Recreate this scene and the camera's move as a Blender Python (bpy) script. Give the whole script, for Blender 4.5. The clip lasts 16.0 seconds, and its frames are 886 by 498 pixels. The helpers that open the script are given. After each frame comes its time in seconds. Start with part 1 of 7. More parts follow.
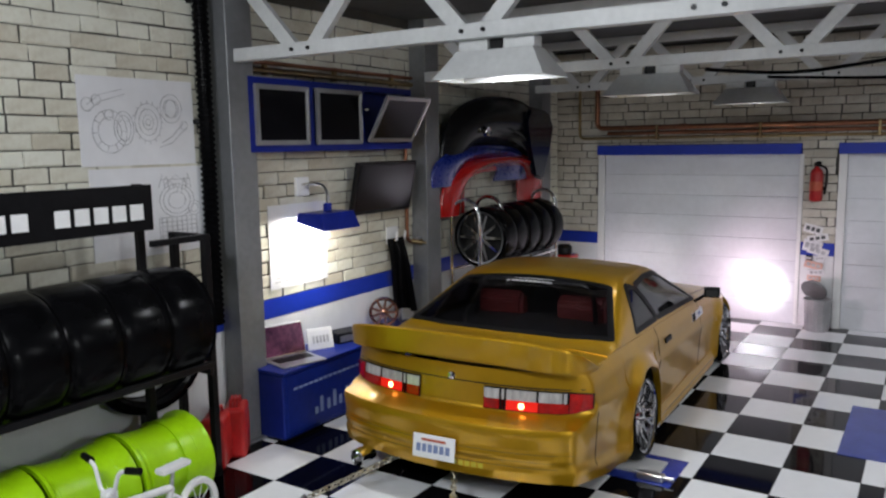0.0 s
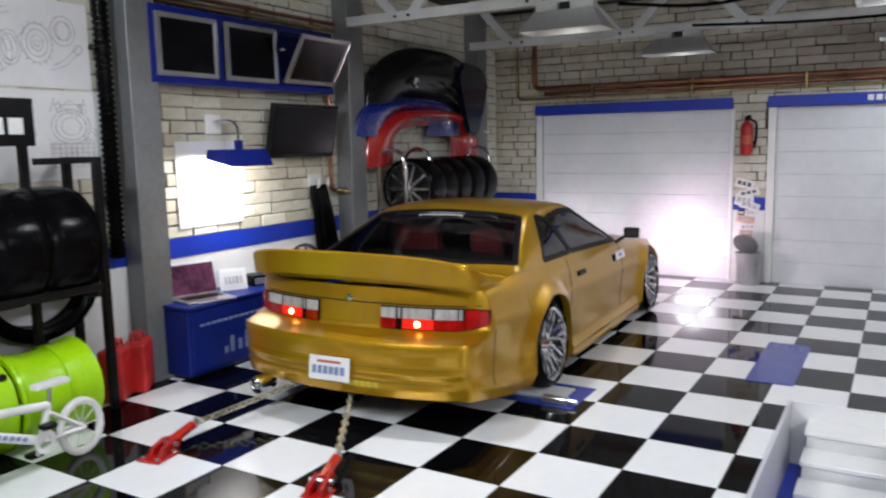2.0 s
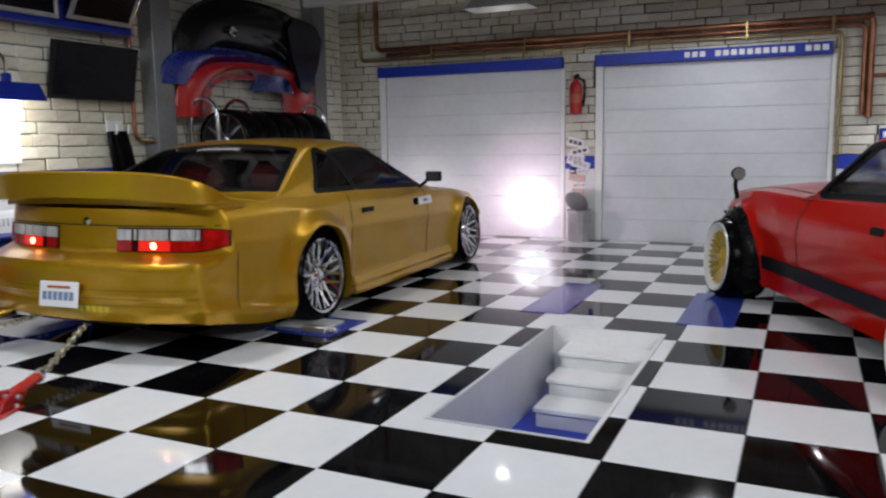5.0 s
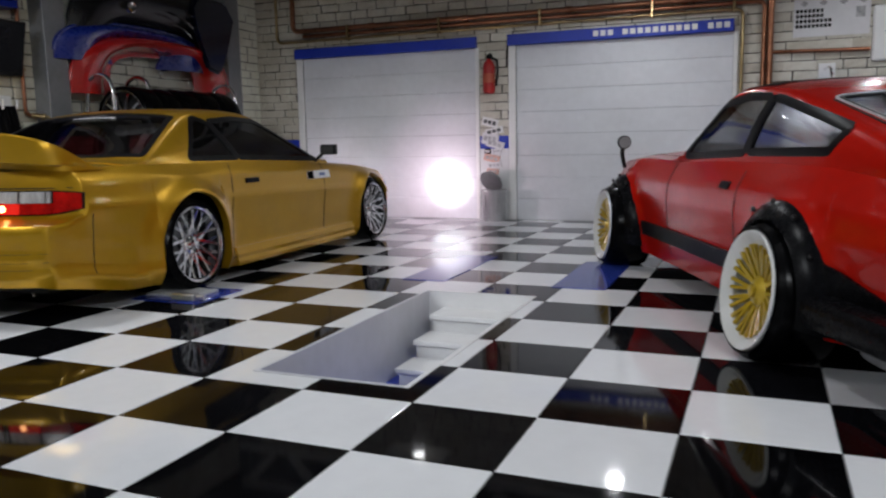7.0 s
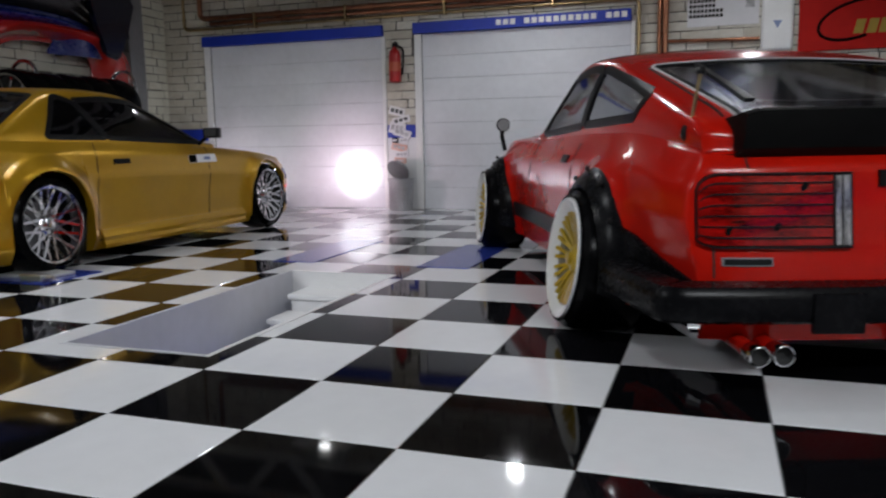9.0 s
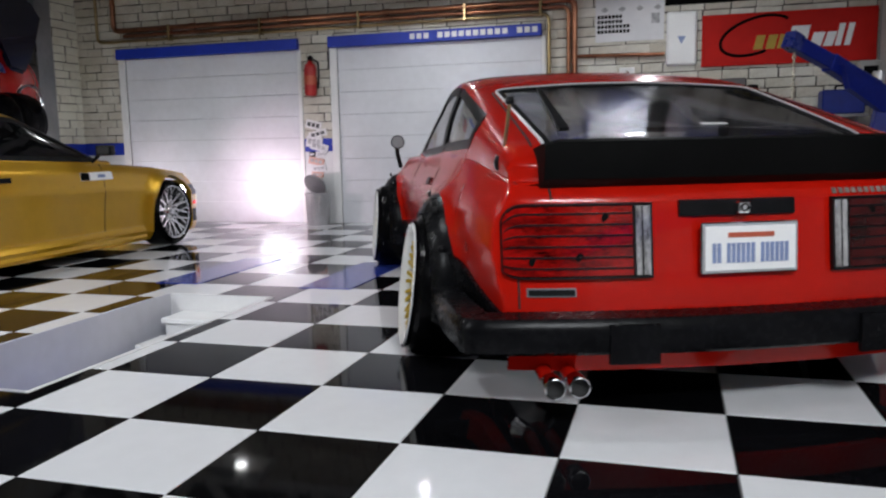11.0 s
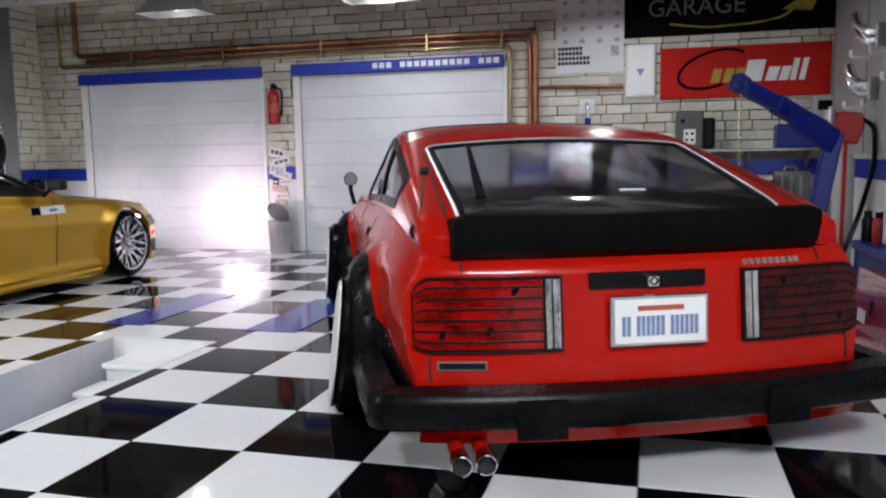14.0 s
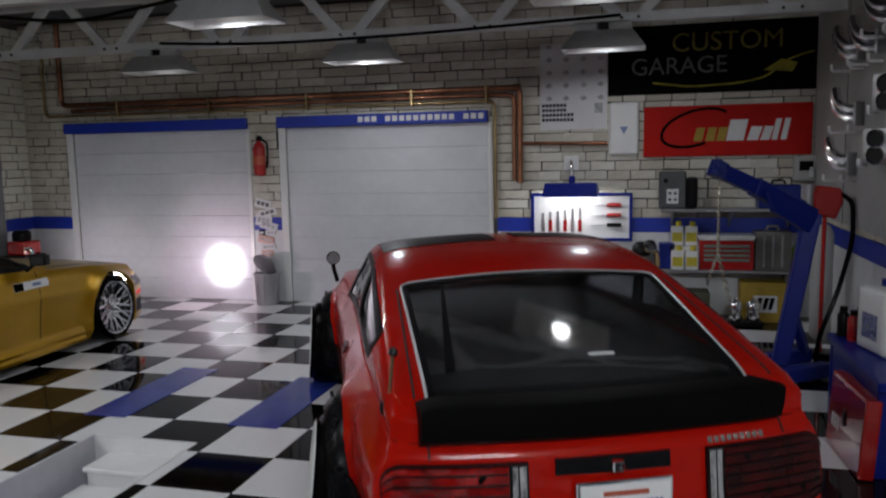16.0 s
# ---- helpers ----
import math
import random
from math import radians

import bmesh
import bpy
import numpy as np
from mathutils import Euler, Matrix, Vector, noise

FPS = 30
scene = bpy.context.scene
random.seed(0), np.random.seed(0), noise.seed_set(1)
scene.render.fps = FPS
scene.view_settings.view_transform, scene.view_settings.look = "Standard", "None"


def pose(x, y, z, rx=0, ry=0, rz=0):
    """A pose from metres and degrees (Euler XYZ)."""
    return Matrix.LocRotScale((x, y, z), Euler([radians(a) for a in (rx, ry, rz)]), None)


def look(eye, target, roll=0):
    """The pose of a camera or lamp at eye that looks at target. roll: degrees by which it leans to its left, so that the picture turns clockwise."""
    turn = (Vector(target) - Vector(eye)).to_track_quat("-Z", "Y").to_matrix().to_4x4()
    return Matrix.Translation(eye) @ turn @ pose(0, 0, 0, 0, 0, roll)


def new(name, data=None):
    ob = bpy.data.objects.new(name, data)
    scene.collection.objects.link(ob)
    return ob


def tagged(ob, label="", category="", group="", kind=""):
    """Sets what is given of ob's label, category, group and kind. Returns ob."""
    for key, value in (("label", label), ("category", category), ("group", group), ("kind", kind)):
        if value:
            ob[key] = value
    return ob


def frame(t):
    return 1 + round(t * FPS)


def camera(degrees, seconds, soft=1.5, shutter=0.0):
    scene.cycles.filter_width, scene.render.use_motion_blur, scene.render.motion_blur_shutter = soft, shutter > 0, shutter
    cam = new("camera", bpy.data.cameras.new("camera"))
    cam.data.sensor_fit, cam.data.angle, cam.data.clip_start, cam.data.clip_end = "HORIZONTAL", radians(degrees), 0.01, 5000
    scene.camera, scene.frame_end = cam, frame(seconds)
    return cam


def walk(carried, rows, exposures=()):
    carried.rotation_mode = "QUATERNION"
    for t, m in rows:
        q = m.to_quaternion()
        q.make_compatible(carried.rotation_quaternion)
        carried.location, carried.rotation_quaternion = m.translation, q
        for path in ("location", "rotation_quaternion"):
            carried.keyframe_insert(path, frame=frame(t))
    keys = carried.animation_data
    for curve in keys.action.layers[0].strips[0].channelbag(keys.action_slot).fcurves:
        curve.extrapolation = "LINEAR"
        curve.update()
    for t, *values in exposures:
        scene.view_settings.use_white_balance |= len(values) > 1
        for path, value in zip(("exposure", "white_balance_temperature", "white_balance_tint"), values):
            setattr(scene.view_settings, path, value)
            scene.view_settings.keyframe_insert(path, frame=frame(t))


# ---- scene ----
cam = camera(59.2, 16.0, soft=2.2, shutter=0.7)
PATH = [
    (0, (-0.613, -2.993, 2.143), (-1.679, -1.322, 1.875), -0.9),
    (0.5, (-0.546, -2.959, 2.013), (-1.608, -1.286, 1.746), -1.0),
    (1, (-0.483, -2.915, 1.871), (-1.534, -1.235, 1.603), -1.0),
    (1.5, (-0.378, -2.835, 1.726), (-1.413, -1.145, 1.457), -1.0),
    (2, (-0.233, -2.743, 1.644), (-1.243, -1.037, 1.374), -1.1),
    (2.5, (-0.059, -2.618, 1.551), (-1.035, -0.893, 1.283), -1.1),
    (3, (0.11, -2.515, 1.436), (-0.832, -0.771, 1.167), -1.1),
    (3.5, (0.274, -2.418, 1.328), (-0.632, -0.656, 1.055), -1.0),
    (4, (0.396, -2.341, 1.263), (-0.487, -0.568, 0.99), -1.0),
    (6.5, (1.005, -2.052, 0.989), (0.237, -0.226, 0.713), -0.9),
    (7, (1.134, -1.988, 0.93), (0.382, -0.155, 0.653), -1.1),
    (7.5, (1.251, -1.947, 0.871), (0.524, -0.105, 0.592), -1.0),
    (8, (1.379, -1.887, 0.831), (0.674, -0.036, 0.553), -1.0),
    (8.5, (1.532, -1.828, 0.794), (0.852, 0.032, 0.515), -1.0),
    (9, (1.67, -1.765, 0.781), (1.018, 0.106, 0.505), -0.9),
    (9.5, (1.81, -1.714, 0.788), (1.187, 0.167, 0.515), -0.9),
    (12, (2.257, -1.518, 0.92), (1.729, 0.395, 0.67), -1.0),
    (12.5, (2.31, -1.499, 0.961), (1.791, 0.417, 0.718), -0.9),
    (13, (2.327, -1.495, 0.989), (1.812, 0.422, 0.752), -1.0),
    (13.5, (2.328, -1.494, 1.018), (1.813, 0.424, 0.784), -0.9),
    (14, (2.33, -1.493, 1.032), (1.814, 0.425, 0.8), -0.9),
    (14.5, (2.347, -1.488, 1.077), (1.831, 0.43, 0.847), -0.9),
    (15, (2.396, -1.453, 1.253), (1.888, 0.468, 1.026), -0.9),
    (15.5, (2.414, -1.435, 1.427), (1.915, 0.488, 1.198), -1.0),
    (16, (2.406, -1.43, 1.621), (1.907, 0.492, 1.384), -1.1),
]

# All lengths below are metres of the garage; U is the scale at which it is built.
U = 1.0
CLIP = [(t, look(U * Vector(e), U * Vector(a), roll)) for t, e, a, roll in PATH]
EXPOSURES = [(0, 0.0), (0.5, 0.38), (1, 0.43), (2, 0.4), (3, 0.22), (4, 0.1), (6.5, -0.10), (7, -0.15), (8.5, -0.24), (9.5, -0.20), (12, 0.42), (14.5, 0.45), (15.5, 0.27), (16, -0.66)]
walk(cam, CLIP, EXPOSURES)

# ---- world and lamps ----
world = bpy.data.worlds.new("world")
scene.world = world
world.use_nodes = True
world.node_tree.nodes["Background"].inputs[0].default_value = (0.9, 0.95, 1.0, 1)
world.node_tree.nodes["Background"].inputs[1].default_value = 0.25

T = 0.46                      # floor tile
XL, XR, YB, YF, ZC = -4.95, 3.98, 6.66, -5.2, 3.3   # walls, open end, ceiling


def P(x, y, z, rx=0, ry=0, rz=0):
    return pose(U * x, U * y, U * z, rx, ry, rz)


def area(name, x, y, z, rx, ry, rz, sx, sy, watts, colour=(1, 1, 1)):
    d = bpy.data.lights.new(name, "AREA")
    d.shape, d.size, d.size_y, d.energy, d.color = "RECTANGLE", U * sx, U * sy, watts * U * U, colour
    ob = new(name, d)
    ob.matrix_world = P(x, y, z, rx, ry, rz)
    return ob


def spot(name, eye, target, watts, degrees, blend, radius, colour=(1, 1, 1)):
    d = bpy.data.lights.new(name, "SPOT")
    d.energy, d.spot_size, d.spot_blend, d.shadow_soft_size, d.color = watts * U * U, radians(degrees), blend, U * radius, colour
    ob = new(name, d)
    ob.matrix_world = look(U * Vector(eye), U * Vector(target))
    return ob


LAMPS = [(-2.75, 0.98, 25), (-0.25, 0.9, 16), (-2.6, 3.23, 1.0), (-0.22, 3.23, 11), (2.1, 3.23, 2.4), (-2.3, 5.56, 1.0), (-0.14, 5.56, 13), (2.05, 5.56, 8.5)]
for lx, ly, watts in LAMPS:
    area("ceiling_lamp_light", lx, ly, 2.53, 0, 0, 0, 0.13, 0.13, watts, (0.93, 0.955, 1.0)).data.shape = "ELLIPSE"
# unseen fill lamps added high up near the camera, aimed ahead and down
area("front_fill_light", -2.9, -2.6, 3.2, 42, 0, 0, 1.5, 0.8, 122, (0.91, 0.95, 1.0))
area("front_fill_light", 3.4, -2.6, 3.2, 42, 0, 14, 1.5, 0.8, 205, (0.91, 0.95, 1.0))


# ---- materials ----
def mat(name, colour, rough=0.5, metal=0.0, var=0.12, scale=6.0, bump=0.0, bscale=60.0, coat=0.0, spec=0.5, colour2=None, each=0.0, emit=None, power=0.0, transmission=0.0, stretch=(1, 1, 1), haze=0.03):
    """Node material: base colour varied by two noises (stain and grain), roughness by one, relief by a fine one."""
    m = bpy.data.materials.new(name)
    m.use_nodes = True
    nt = m.node_tree
    b = nt.nodes["Principled BSDF"]
    co = nt.nodes.new("ShaderNodeTexCoord")
    mp = nt.nodes.new("ShaderNodeMapping")
    mp.inputs["Scale"].default_value = tuple(s / U for s in stretch)
    nt.links.new(co.outputs["Object"], mp.inputs["Vector"])

    def noise_node(s, detail):
        n = nt.nodes.new("ShaderNodeTexNoise")
        n.inputs["Scale"].default_value, n.inputs["Detail"].default_value = s, detail
        nt.links.new(mp.outputs[0], n.inputs["Vector"])
        return n.outputs["Fac"]

    def maths(op, a, c):
        n = nt.nodes.new("ShaderNodeMath")
        n.operation = op
        for i, v in enumerate((a, c)):
            if isinstance(v, (int, float)):
                n.inputs[i].default_value = v
            else:
                nt.links.new(v, n.inputs[i])
        return n.outputs[0]

    big, small = noise_node(scale, 4), noise_node(scale * 7, 6)
    f = maths("ADD", maths("MULTIPLY", big, 0.65), maths("MULTIPLY", small, 0.35))
    if each:
        info = nt.nodes.new("ShaderNodeObjectInfo")
        f = maths("ADD", f, maths("MULTIPLY", maths("SUBTRACT", info.outputs["Random"], 0.5), each))
    ramp = nt.nodes.new("ShaderNodeValToRGB")
    c2 = colour2 or tuple(c * (1 - var * 2) for c in colour)
    c1 = colour if colour2 else tuple(min(1, c * (1 + var)) for c in colour)
    ramp.color_ramp.elements[0].position, ramp.color_ramp.elements[1].position = 0.32, 0.68
    ramp.color_ramp.elements[0].color, ramp.color_ramp.elements[1].color = (*c2, 1), (*c1, 1)
    nt.links.new(f, ramp.inputs["Fac"])
    nt.links.new(ramp.outputs["Color"], b.inputs["Base Color"])
    nt.links.new(maths("ADD", maths("MULTIPLY", small, 0.16 * min(1, rough * 2)), max(0.0, rough - 0.08 * min(1, rough * 2))), b.inputs["Roughness"])
    b.inputs["Metallic"].default_value, b.inputs["Coat Weight"].default_value = metal, coat
    b.inputs["Coat Roughness"].default_value, b.inputs["Specular IOR Level"].default_value = haze, spec
    b.inputs["Transmission Weight"].default_value = transmission
    if emit:
        b.inputs["Emission Color"].default_value, b.inputs["Emission Strength"].default_value = (*emit, 1), power
    if bump:
        n = nt.nodes.new("ShaderNodeBump")
        n.inputs["Strength"].default_value, n.inputs["Distance"].default_value = bump, 0.004 * U
        nt.links.new(noise_node(bscale, 5), n.inputs["Height"])
        nt.links.new(n.outputs[0], b.inputs["Normal"])
    return m


M = dict(
    tile_white=mat("tile_white", (0.82, 0.83, 0.85), 0.06, var=0.03, scale=2, spec=0.45, bump=0.015, bscale=9, each=0.3),
    tile_black=mat("tile_black", (0.004, 0.004, 0.005), 0.05, var=0.3, scale=3, spec=0.17, bump=0.02, bscale=9, each=0.5),
    grout=mat("grout", (0.10, 0.10, 0.10), 0.8),
    wall_white=mat("wall_white", (0.74, 0.75, 0.76), 0.55, var=0.05, scale=1.5, bump=0.1),
    wall_blue=mat("wall_blue", (0.012, 0.04, 0.42), 0.38, var=0.10, scale=3, bump=0.04),
    mortar=mat("mortar", (0.10, 0.096, 0.085), 0.9, bump=0.5, bscale=80),
    mortar_back=mat("mortar_back", (0.085, 0.08, 0.072), 0.9, bump=0.5, bscale=80),
    pit_shaded_white=mat("pit_shaded_white", (0.56, 0.57, 0.61), 0.4, var=0.06, scale=2),
    brick=mat("brick", (0.72, 0.715, 0.62), 0.75, colour2=(0.52, 0.48, 0.38), scale=5, bump=0.35, bscale=70, each=0.35),
    brick_back=mat("brick_back", (0.71, 0.69, 0.62), 0.75, colour2=(0.50, 0.465, 0.39), scale=5, bump=0.35, bscale=70, each=0.35),
    steel_grey=mat("steel_grey", (0.23, 0.235, 0.245), 0.42, metal=0.35, var=0.12, scale=3, bump=0.06),
    steel_white=mat("steel_white", (0.62, 0.63, 0.63), 0.4, var=0.08, scale=4, bump=0.08),
    ceiling_grey=mat("ceiling_grey", (0.10, 0.105, 0.11), 0.8, var=0.2, scale=1.5, bump=0.2),
    door_white=mat("door_white", (0.70, 0.71, 0.75), 0.42, var=0.05, scale=2, bump=0.03),
    chrome=mat("chrome", (0.80, 0.80, 0.81), 0.10, metal=1.0, var=0.05),
    copper=mat("copper", (0.38, 0.17, 0.10), 0.38, metal=1.0, var=0.25, scale=4),
    brass=mat("brass", (0.42, 0.31, 0.16), 0.36, metal=1.0, var=0.2, scale=4),
    black_plastic=mat("black_plastic", (0.007, 0.007, 0.008), 0.36, var=0.2, bump=0.05, spec=0.10),
    black_metal=mat("black_metal", (0.006, 0.006, 0.007), 0.35, var=0.2, spec=0.2),
    rubber=mat("rubber", (0.003, 0.003, 0.0035), 0.20, var=0.25, scale=8, spec=0.06, bump=0.12, bscale=90),
    gold=mat("gold_paint", (0.56, 0.31, 0.010), 0.30, metal=0.62, var=0.05, scale=3, coat=0.5, haze=0.06),
    red=mat("red_paint", (0.47, 0.008, 0.003), 0.22, var=0.05, scale=3, coat=0.34, spec=0.10, haze=0.035),
    white_plastic=mat("white_plastic", (0.8, 0.8, 0.8), 0.35, var=0.03),
)


# ---- builders ----
def part(name, bm, material, parent=None, label="", smooth=None):
    """Links a bmesh as one mesh object, under a thing or a part."""
    bm.transform(Matrix.Scale(U, 4))
    bmesh.ops.recalc_face_normals(bm, faces=bm.faces)
    me = bpy.data.meshes.new(name)
    bm.to_mesh(me)
    bm.free()
    me.materials.append(M[material] if isinstance(material, str) else material)
    if smooth:
        me.shade_smooth()
        me.set_sharp_from_angle(angle=radians(smooth))
    ob = new(name, me)
    ob.parent = parent
    if label:
        ob["label"] = label
    return ob


def shared(name, me, parent, m):
    """One more object on a mesh that is already there."""
    ob = new(name, me)
    ob.parent, ob.matrix_basis = parent, m
    return ob


def thing(name, label, category, x=0, y=0, z=0, rx=0, ry=0, rz=0, group="", kind=""):
    ob = new(name)
    ob.empty_display_size = 0.1 * U
    ob.matrix_basis = P(x, y, z, rx, ry, rz)
    return tagged(ob, label, category, group, kind)


def B():
    return bmesh.new()


def box(bm, x0, x1, y0, y1, z0, z1, bevel=0.0, seg=1):
    vs = [bm.verts.new((x, y, z)) for x in (x0, x1) for y in (y0, y1) for z in (z0, z1)]
    fs = [bm.faces.new([vs[i] for i in q]) for q in ((0, 1, 3, 2), (4, 6, 7, 5), (0, 4, 5, 1), (2, 3, 7, 6), (0, 2, 6, 4), (1, 5, 7, 3))]
    if bevel:
        bmesh.ops.bevel(bm, geom=list({e for f in fs for e in f.edges}), offset=bevel, segments=seg, profile=0.7, affect="EDGES")
    return bm


def ring_at(bm, c, a, b, r, seg, r2=None):
    return [bm.verts.new(c + a * (r * math.cos(2 * math.pi * i / seg)) + b * ((r2 or r) * math.sin(2 * math.pi * i / seg))) for i in range(seg)]


def bridge(bm, r0, r1):
    n = len(r0)
    for i in range(n):
        bm.faces.new((r0[i], r0[(i + 1) % n], r1[(i + 1) % n], r1[i]))


def frame_of(d):
    d = d.normalized()
    a = d.orthogonal().normalized()
    return a, d.cross(a)


def cyl(bm, p0, p1, r0, r1=None, seg=20, caps=True):
    p0, p1 = Vector(p0), Vector(p1)
    a, b = frame_of(p1 - p0)
    A, C = ring_at(bm, p0, a, b, r0, seg), ring_at(bm, p1, a, b, r0 if r1 is None else r1, seg)
    bridge(bm, A, C)
    if caps:
        bm.faces.new(A[::-1]), bm.faces.new(C)
    return bm


def lathe(bm, origin, axis, profile, seg=32, closed=False):
    """profile: (radius, distance along the axis) pairs."""
    o, d = Vector(origin), Vector(axis).normalized()
    a, b = frame_of(d)
    rings = [ring_at(bm, o + d * h, a, b, max(r, 1e-4), seg) for r, h in profile]
    for r0, r1 in zip(rings, rings[1:]):
        bridge(bm, r0, r1)
    if closed:
        bridge(bm, rings[-1], rings[0])
    else:
        bm.faces.new(rings[0][::-1]), bm.faces.new(rings[-1])
    return bm


def rounded(pts, r, n=4):
    """A polyline with its corners rounded."""
    pts = [Vector(p) for p in pts]
    out = [pts[0]]
    for p, q, s in zip(pts, pts[1:], pts[2:]):
        a, b = (p - q), (s - q)
        k = min(r, a.length * 0.45, b.length * 0.45)
        a, b = q + a.normalized() * k, q + b.normalized() * k
        out += [(a.lerp(q, t)).lerp(q.lerp(b, t), t) for t in [i / n for i in range(n + 1)]]
    return out + [pts[-1]]


def tube(bm, pts, r, seg=10, bend=0.0, loop=False):
    pts = rounded(pts, bend) if bend else [Vector(p) for p in pts]
    n = len(pts)
    up, rings = None, []
    for i, p in enumerate(pts):
        d = ((pts[(i + 1) % n] - pts[i - 1]) if loop else (pts[min(i + 1, n - 1)] - pts[max(i - 1, 0)])).normalized()
        a = (up - d * up.dot(d)).normalized() if up is not None else d.orthogonal().normalized()
        up = a
        rings.append(ring_at(bm, p, a, d.cross(a), r, seg))
    for r0, r1 in zip(rings, rings[1:]):
        bridge(bm, r0, r1)
    if loop:
        bridge(bm, rings[-1], rings[0])
    else:
        bm.faces.new(rings[0][::-1]), bm.faces.new(rings[-1])
    return bm


def prism(bm, pts, d):
    """A flat polygon pushed along d."""
    d = Vector(d)
    A = [bm.verts.new(Vector(p)) for p in pts]
    C = [bm.verts.new(Vector(p) + d) for p in pts]
    bm.faces.new(A[::-1]), bm.faces.new(C)
    bridge(bm, A, C)
    return bm


def shell(bm, lo, hi, t):
    """A hood of sheet metal between two rectangles of vertices, closed at the upper one and open below, t thick."""
    mid = sum((v.co for v in hi), Vector()) / 4

    def inner(v, dz):
        d = v.co - mid
        return bm.verts.new(mid + Vector((d.x - math.copysign(t, d.x), d.y - math.copysign(t, d.y), d.z - dz)))
    lo2, hi2 = [inner(v, 0) for v in lo], [inner(v, t) for v in hi]
    bridge(bm, lo, hi), bridge(bm, hi2, lo2), bridge(bm, lo2, lo)
    bm.faces.new(hi), bm.faces.new(hi2[::-1])


def structure(name, label, category="structure"):
    return thing(name, label, category, kind="structure")


# ---- large structure ----
wall_left = structure("wall_left", "cream brick side wall with blue stripe and white dado", "wall")
part("wall_core", box(B(), XL - 0.15, XL, YF, YB + 0.15, -0.02, ZC), "mortar", wall_left)
part("dado", box(B(), XL, XL + 0.012, YF, YB, 0, 0.82), "wall_white", wall_left, "white painted dado")
part("stripe", box(B(), XL, XL + 0.016, YF, YB, 0.82, 0.965), "wall_blue", wall_left, "blue painted stripe")

DOORS = [(-4.357, -1.941), (-1.568, 0.82)]
DZ = 2.085
wall_back = structure("wall_back", "cream brick end wall with two door openings", "wall")
bm = B()
xs = [XL - 0.15, DOORS[0][0] + 0.09, DOORS[0][1] - 0.02, DOORS[1][0] + 0.09, DOORS[1][1], XR + 0.15]
for i in (0, 2, 4):
    box(bm, xs[i], xs[i + 1], YB, YB + 0.15, -0.02, ZC)
for i in (1, 3):
    box(bm, xs[i], xs[i + 1], YB, YB + 0.15, DZ - 0.1, ZC)
part("wall_core", bm, "mortar_back", wall_back)
for a, b in ((XL + 0.016, xs[1] - 0.09), (xs[4] + 0.09, XR)):
    part("dado", box(B(), a, b, YB - 0.012, YB, 0, 0.82), "wall_white", wall_back, "white painted dado")
    part("stripe", box(B(), a, b, YB - 0.016, YB, 0.82, 0.965), "wall_blue", wall_back, "blue painted stripe")
part("dado", box(B(), xs[2] + 0.02, xs[3] - 0.09, YB - 0.012, YB, 0, 0.82), "wall_white", wall_back)
part("stripe", box(B(), xs[2] + 0.02, xs[3] - 0.09, YB - 0.016, YB, 0.82, 0.965), "wall_blue", wall_back)

wall_right = structure("wall_right", "side wall with grey tool panel, blue stripe and white dado", "wall")
part("wall_core", box(B(), XR, XR + 0.15, YF, YB + 0.15, -0.02, ZC), "mortar_back", wall_right)
part("dado", box(B(), XR - 0.012, XR, YF, YB - 0.016, 0, 0.82), "wall_white", wall_right)
part("stripe", box(B(), XR - 0.016, XR, YF, YB - 0.016, 0.82, 0.965), "wall_blue", wall_right)

wall_front = structure("wall_front", "plain dark grey wall behind the open end", "wall")
part("wall_core", box(B(), XL - 0.15, XR + 0.15, YF - 0.15, YF, -0.02, ZC), "ceiling_grey", wall_front)

ceiling = tagged(part("ceiling", box(B(), XL - 0.15, XR + 0.15, YF - 0.15, YB + 0.15, ZC, ZC + 0.1), "ceiling_grey"), "dark grey corrugated roof underside", "ceiling", kind="structure")

# floor: a slab with the pit cut out of it, and tiles on top
PX0, PX1, PY0, PY1, PZ = -0.765, -0.10, 0.62, 2.40, -0.40
floor = structure("floor", "glossy black and white chequered tile floor", "floor")
bm = B()
RIM = 0.022
QX0, QX1, QY0, QY1 = PX0 - RIM, PX1 + RIM, PY0 - RIM, PY1 + RIM
for a, b, c, d in ((XL, QX0, YF, YB), (QX1, XR, YF, YB), (QX0, QX1, YF, QY0), (QX0, QX1, QY1, YB)):
    box(bm, a, b, c, d, -0.1, -0.012)
part("slab", bm, "grout", floor)

# inspection pit with white walls, blue bottom and three steps
pit = structure("inspection_pit", "white-lined inspection pit with blue bottom and steps", "pit")
part("bottom", box(B(), PX0 - 0.02, PX1 + 0.02, PY0 - 0.02, PY1 + 0.02, PZ - 0.03, PZ), "wall_blue", pit, "blue pit bottom")
# left and near walls are greyer: the white lining's shade is put into the colour
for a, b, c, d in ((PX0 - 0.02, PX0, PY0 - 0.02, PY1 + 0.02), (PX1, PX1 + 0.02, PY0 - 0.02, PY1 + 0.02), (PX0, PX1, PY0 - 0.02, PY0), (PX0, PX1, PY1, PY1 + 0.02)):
    part("pit_wall", box(B(), a, b, c, d, PZ, 0.002), "white_plastic" if c == PY1 or a == PX1 else "pit_shaded_white", pit)
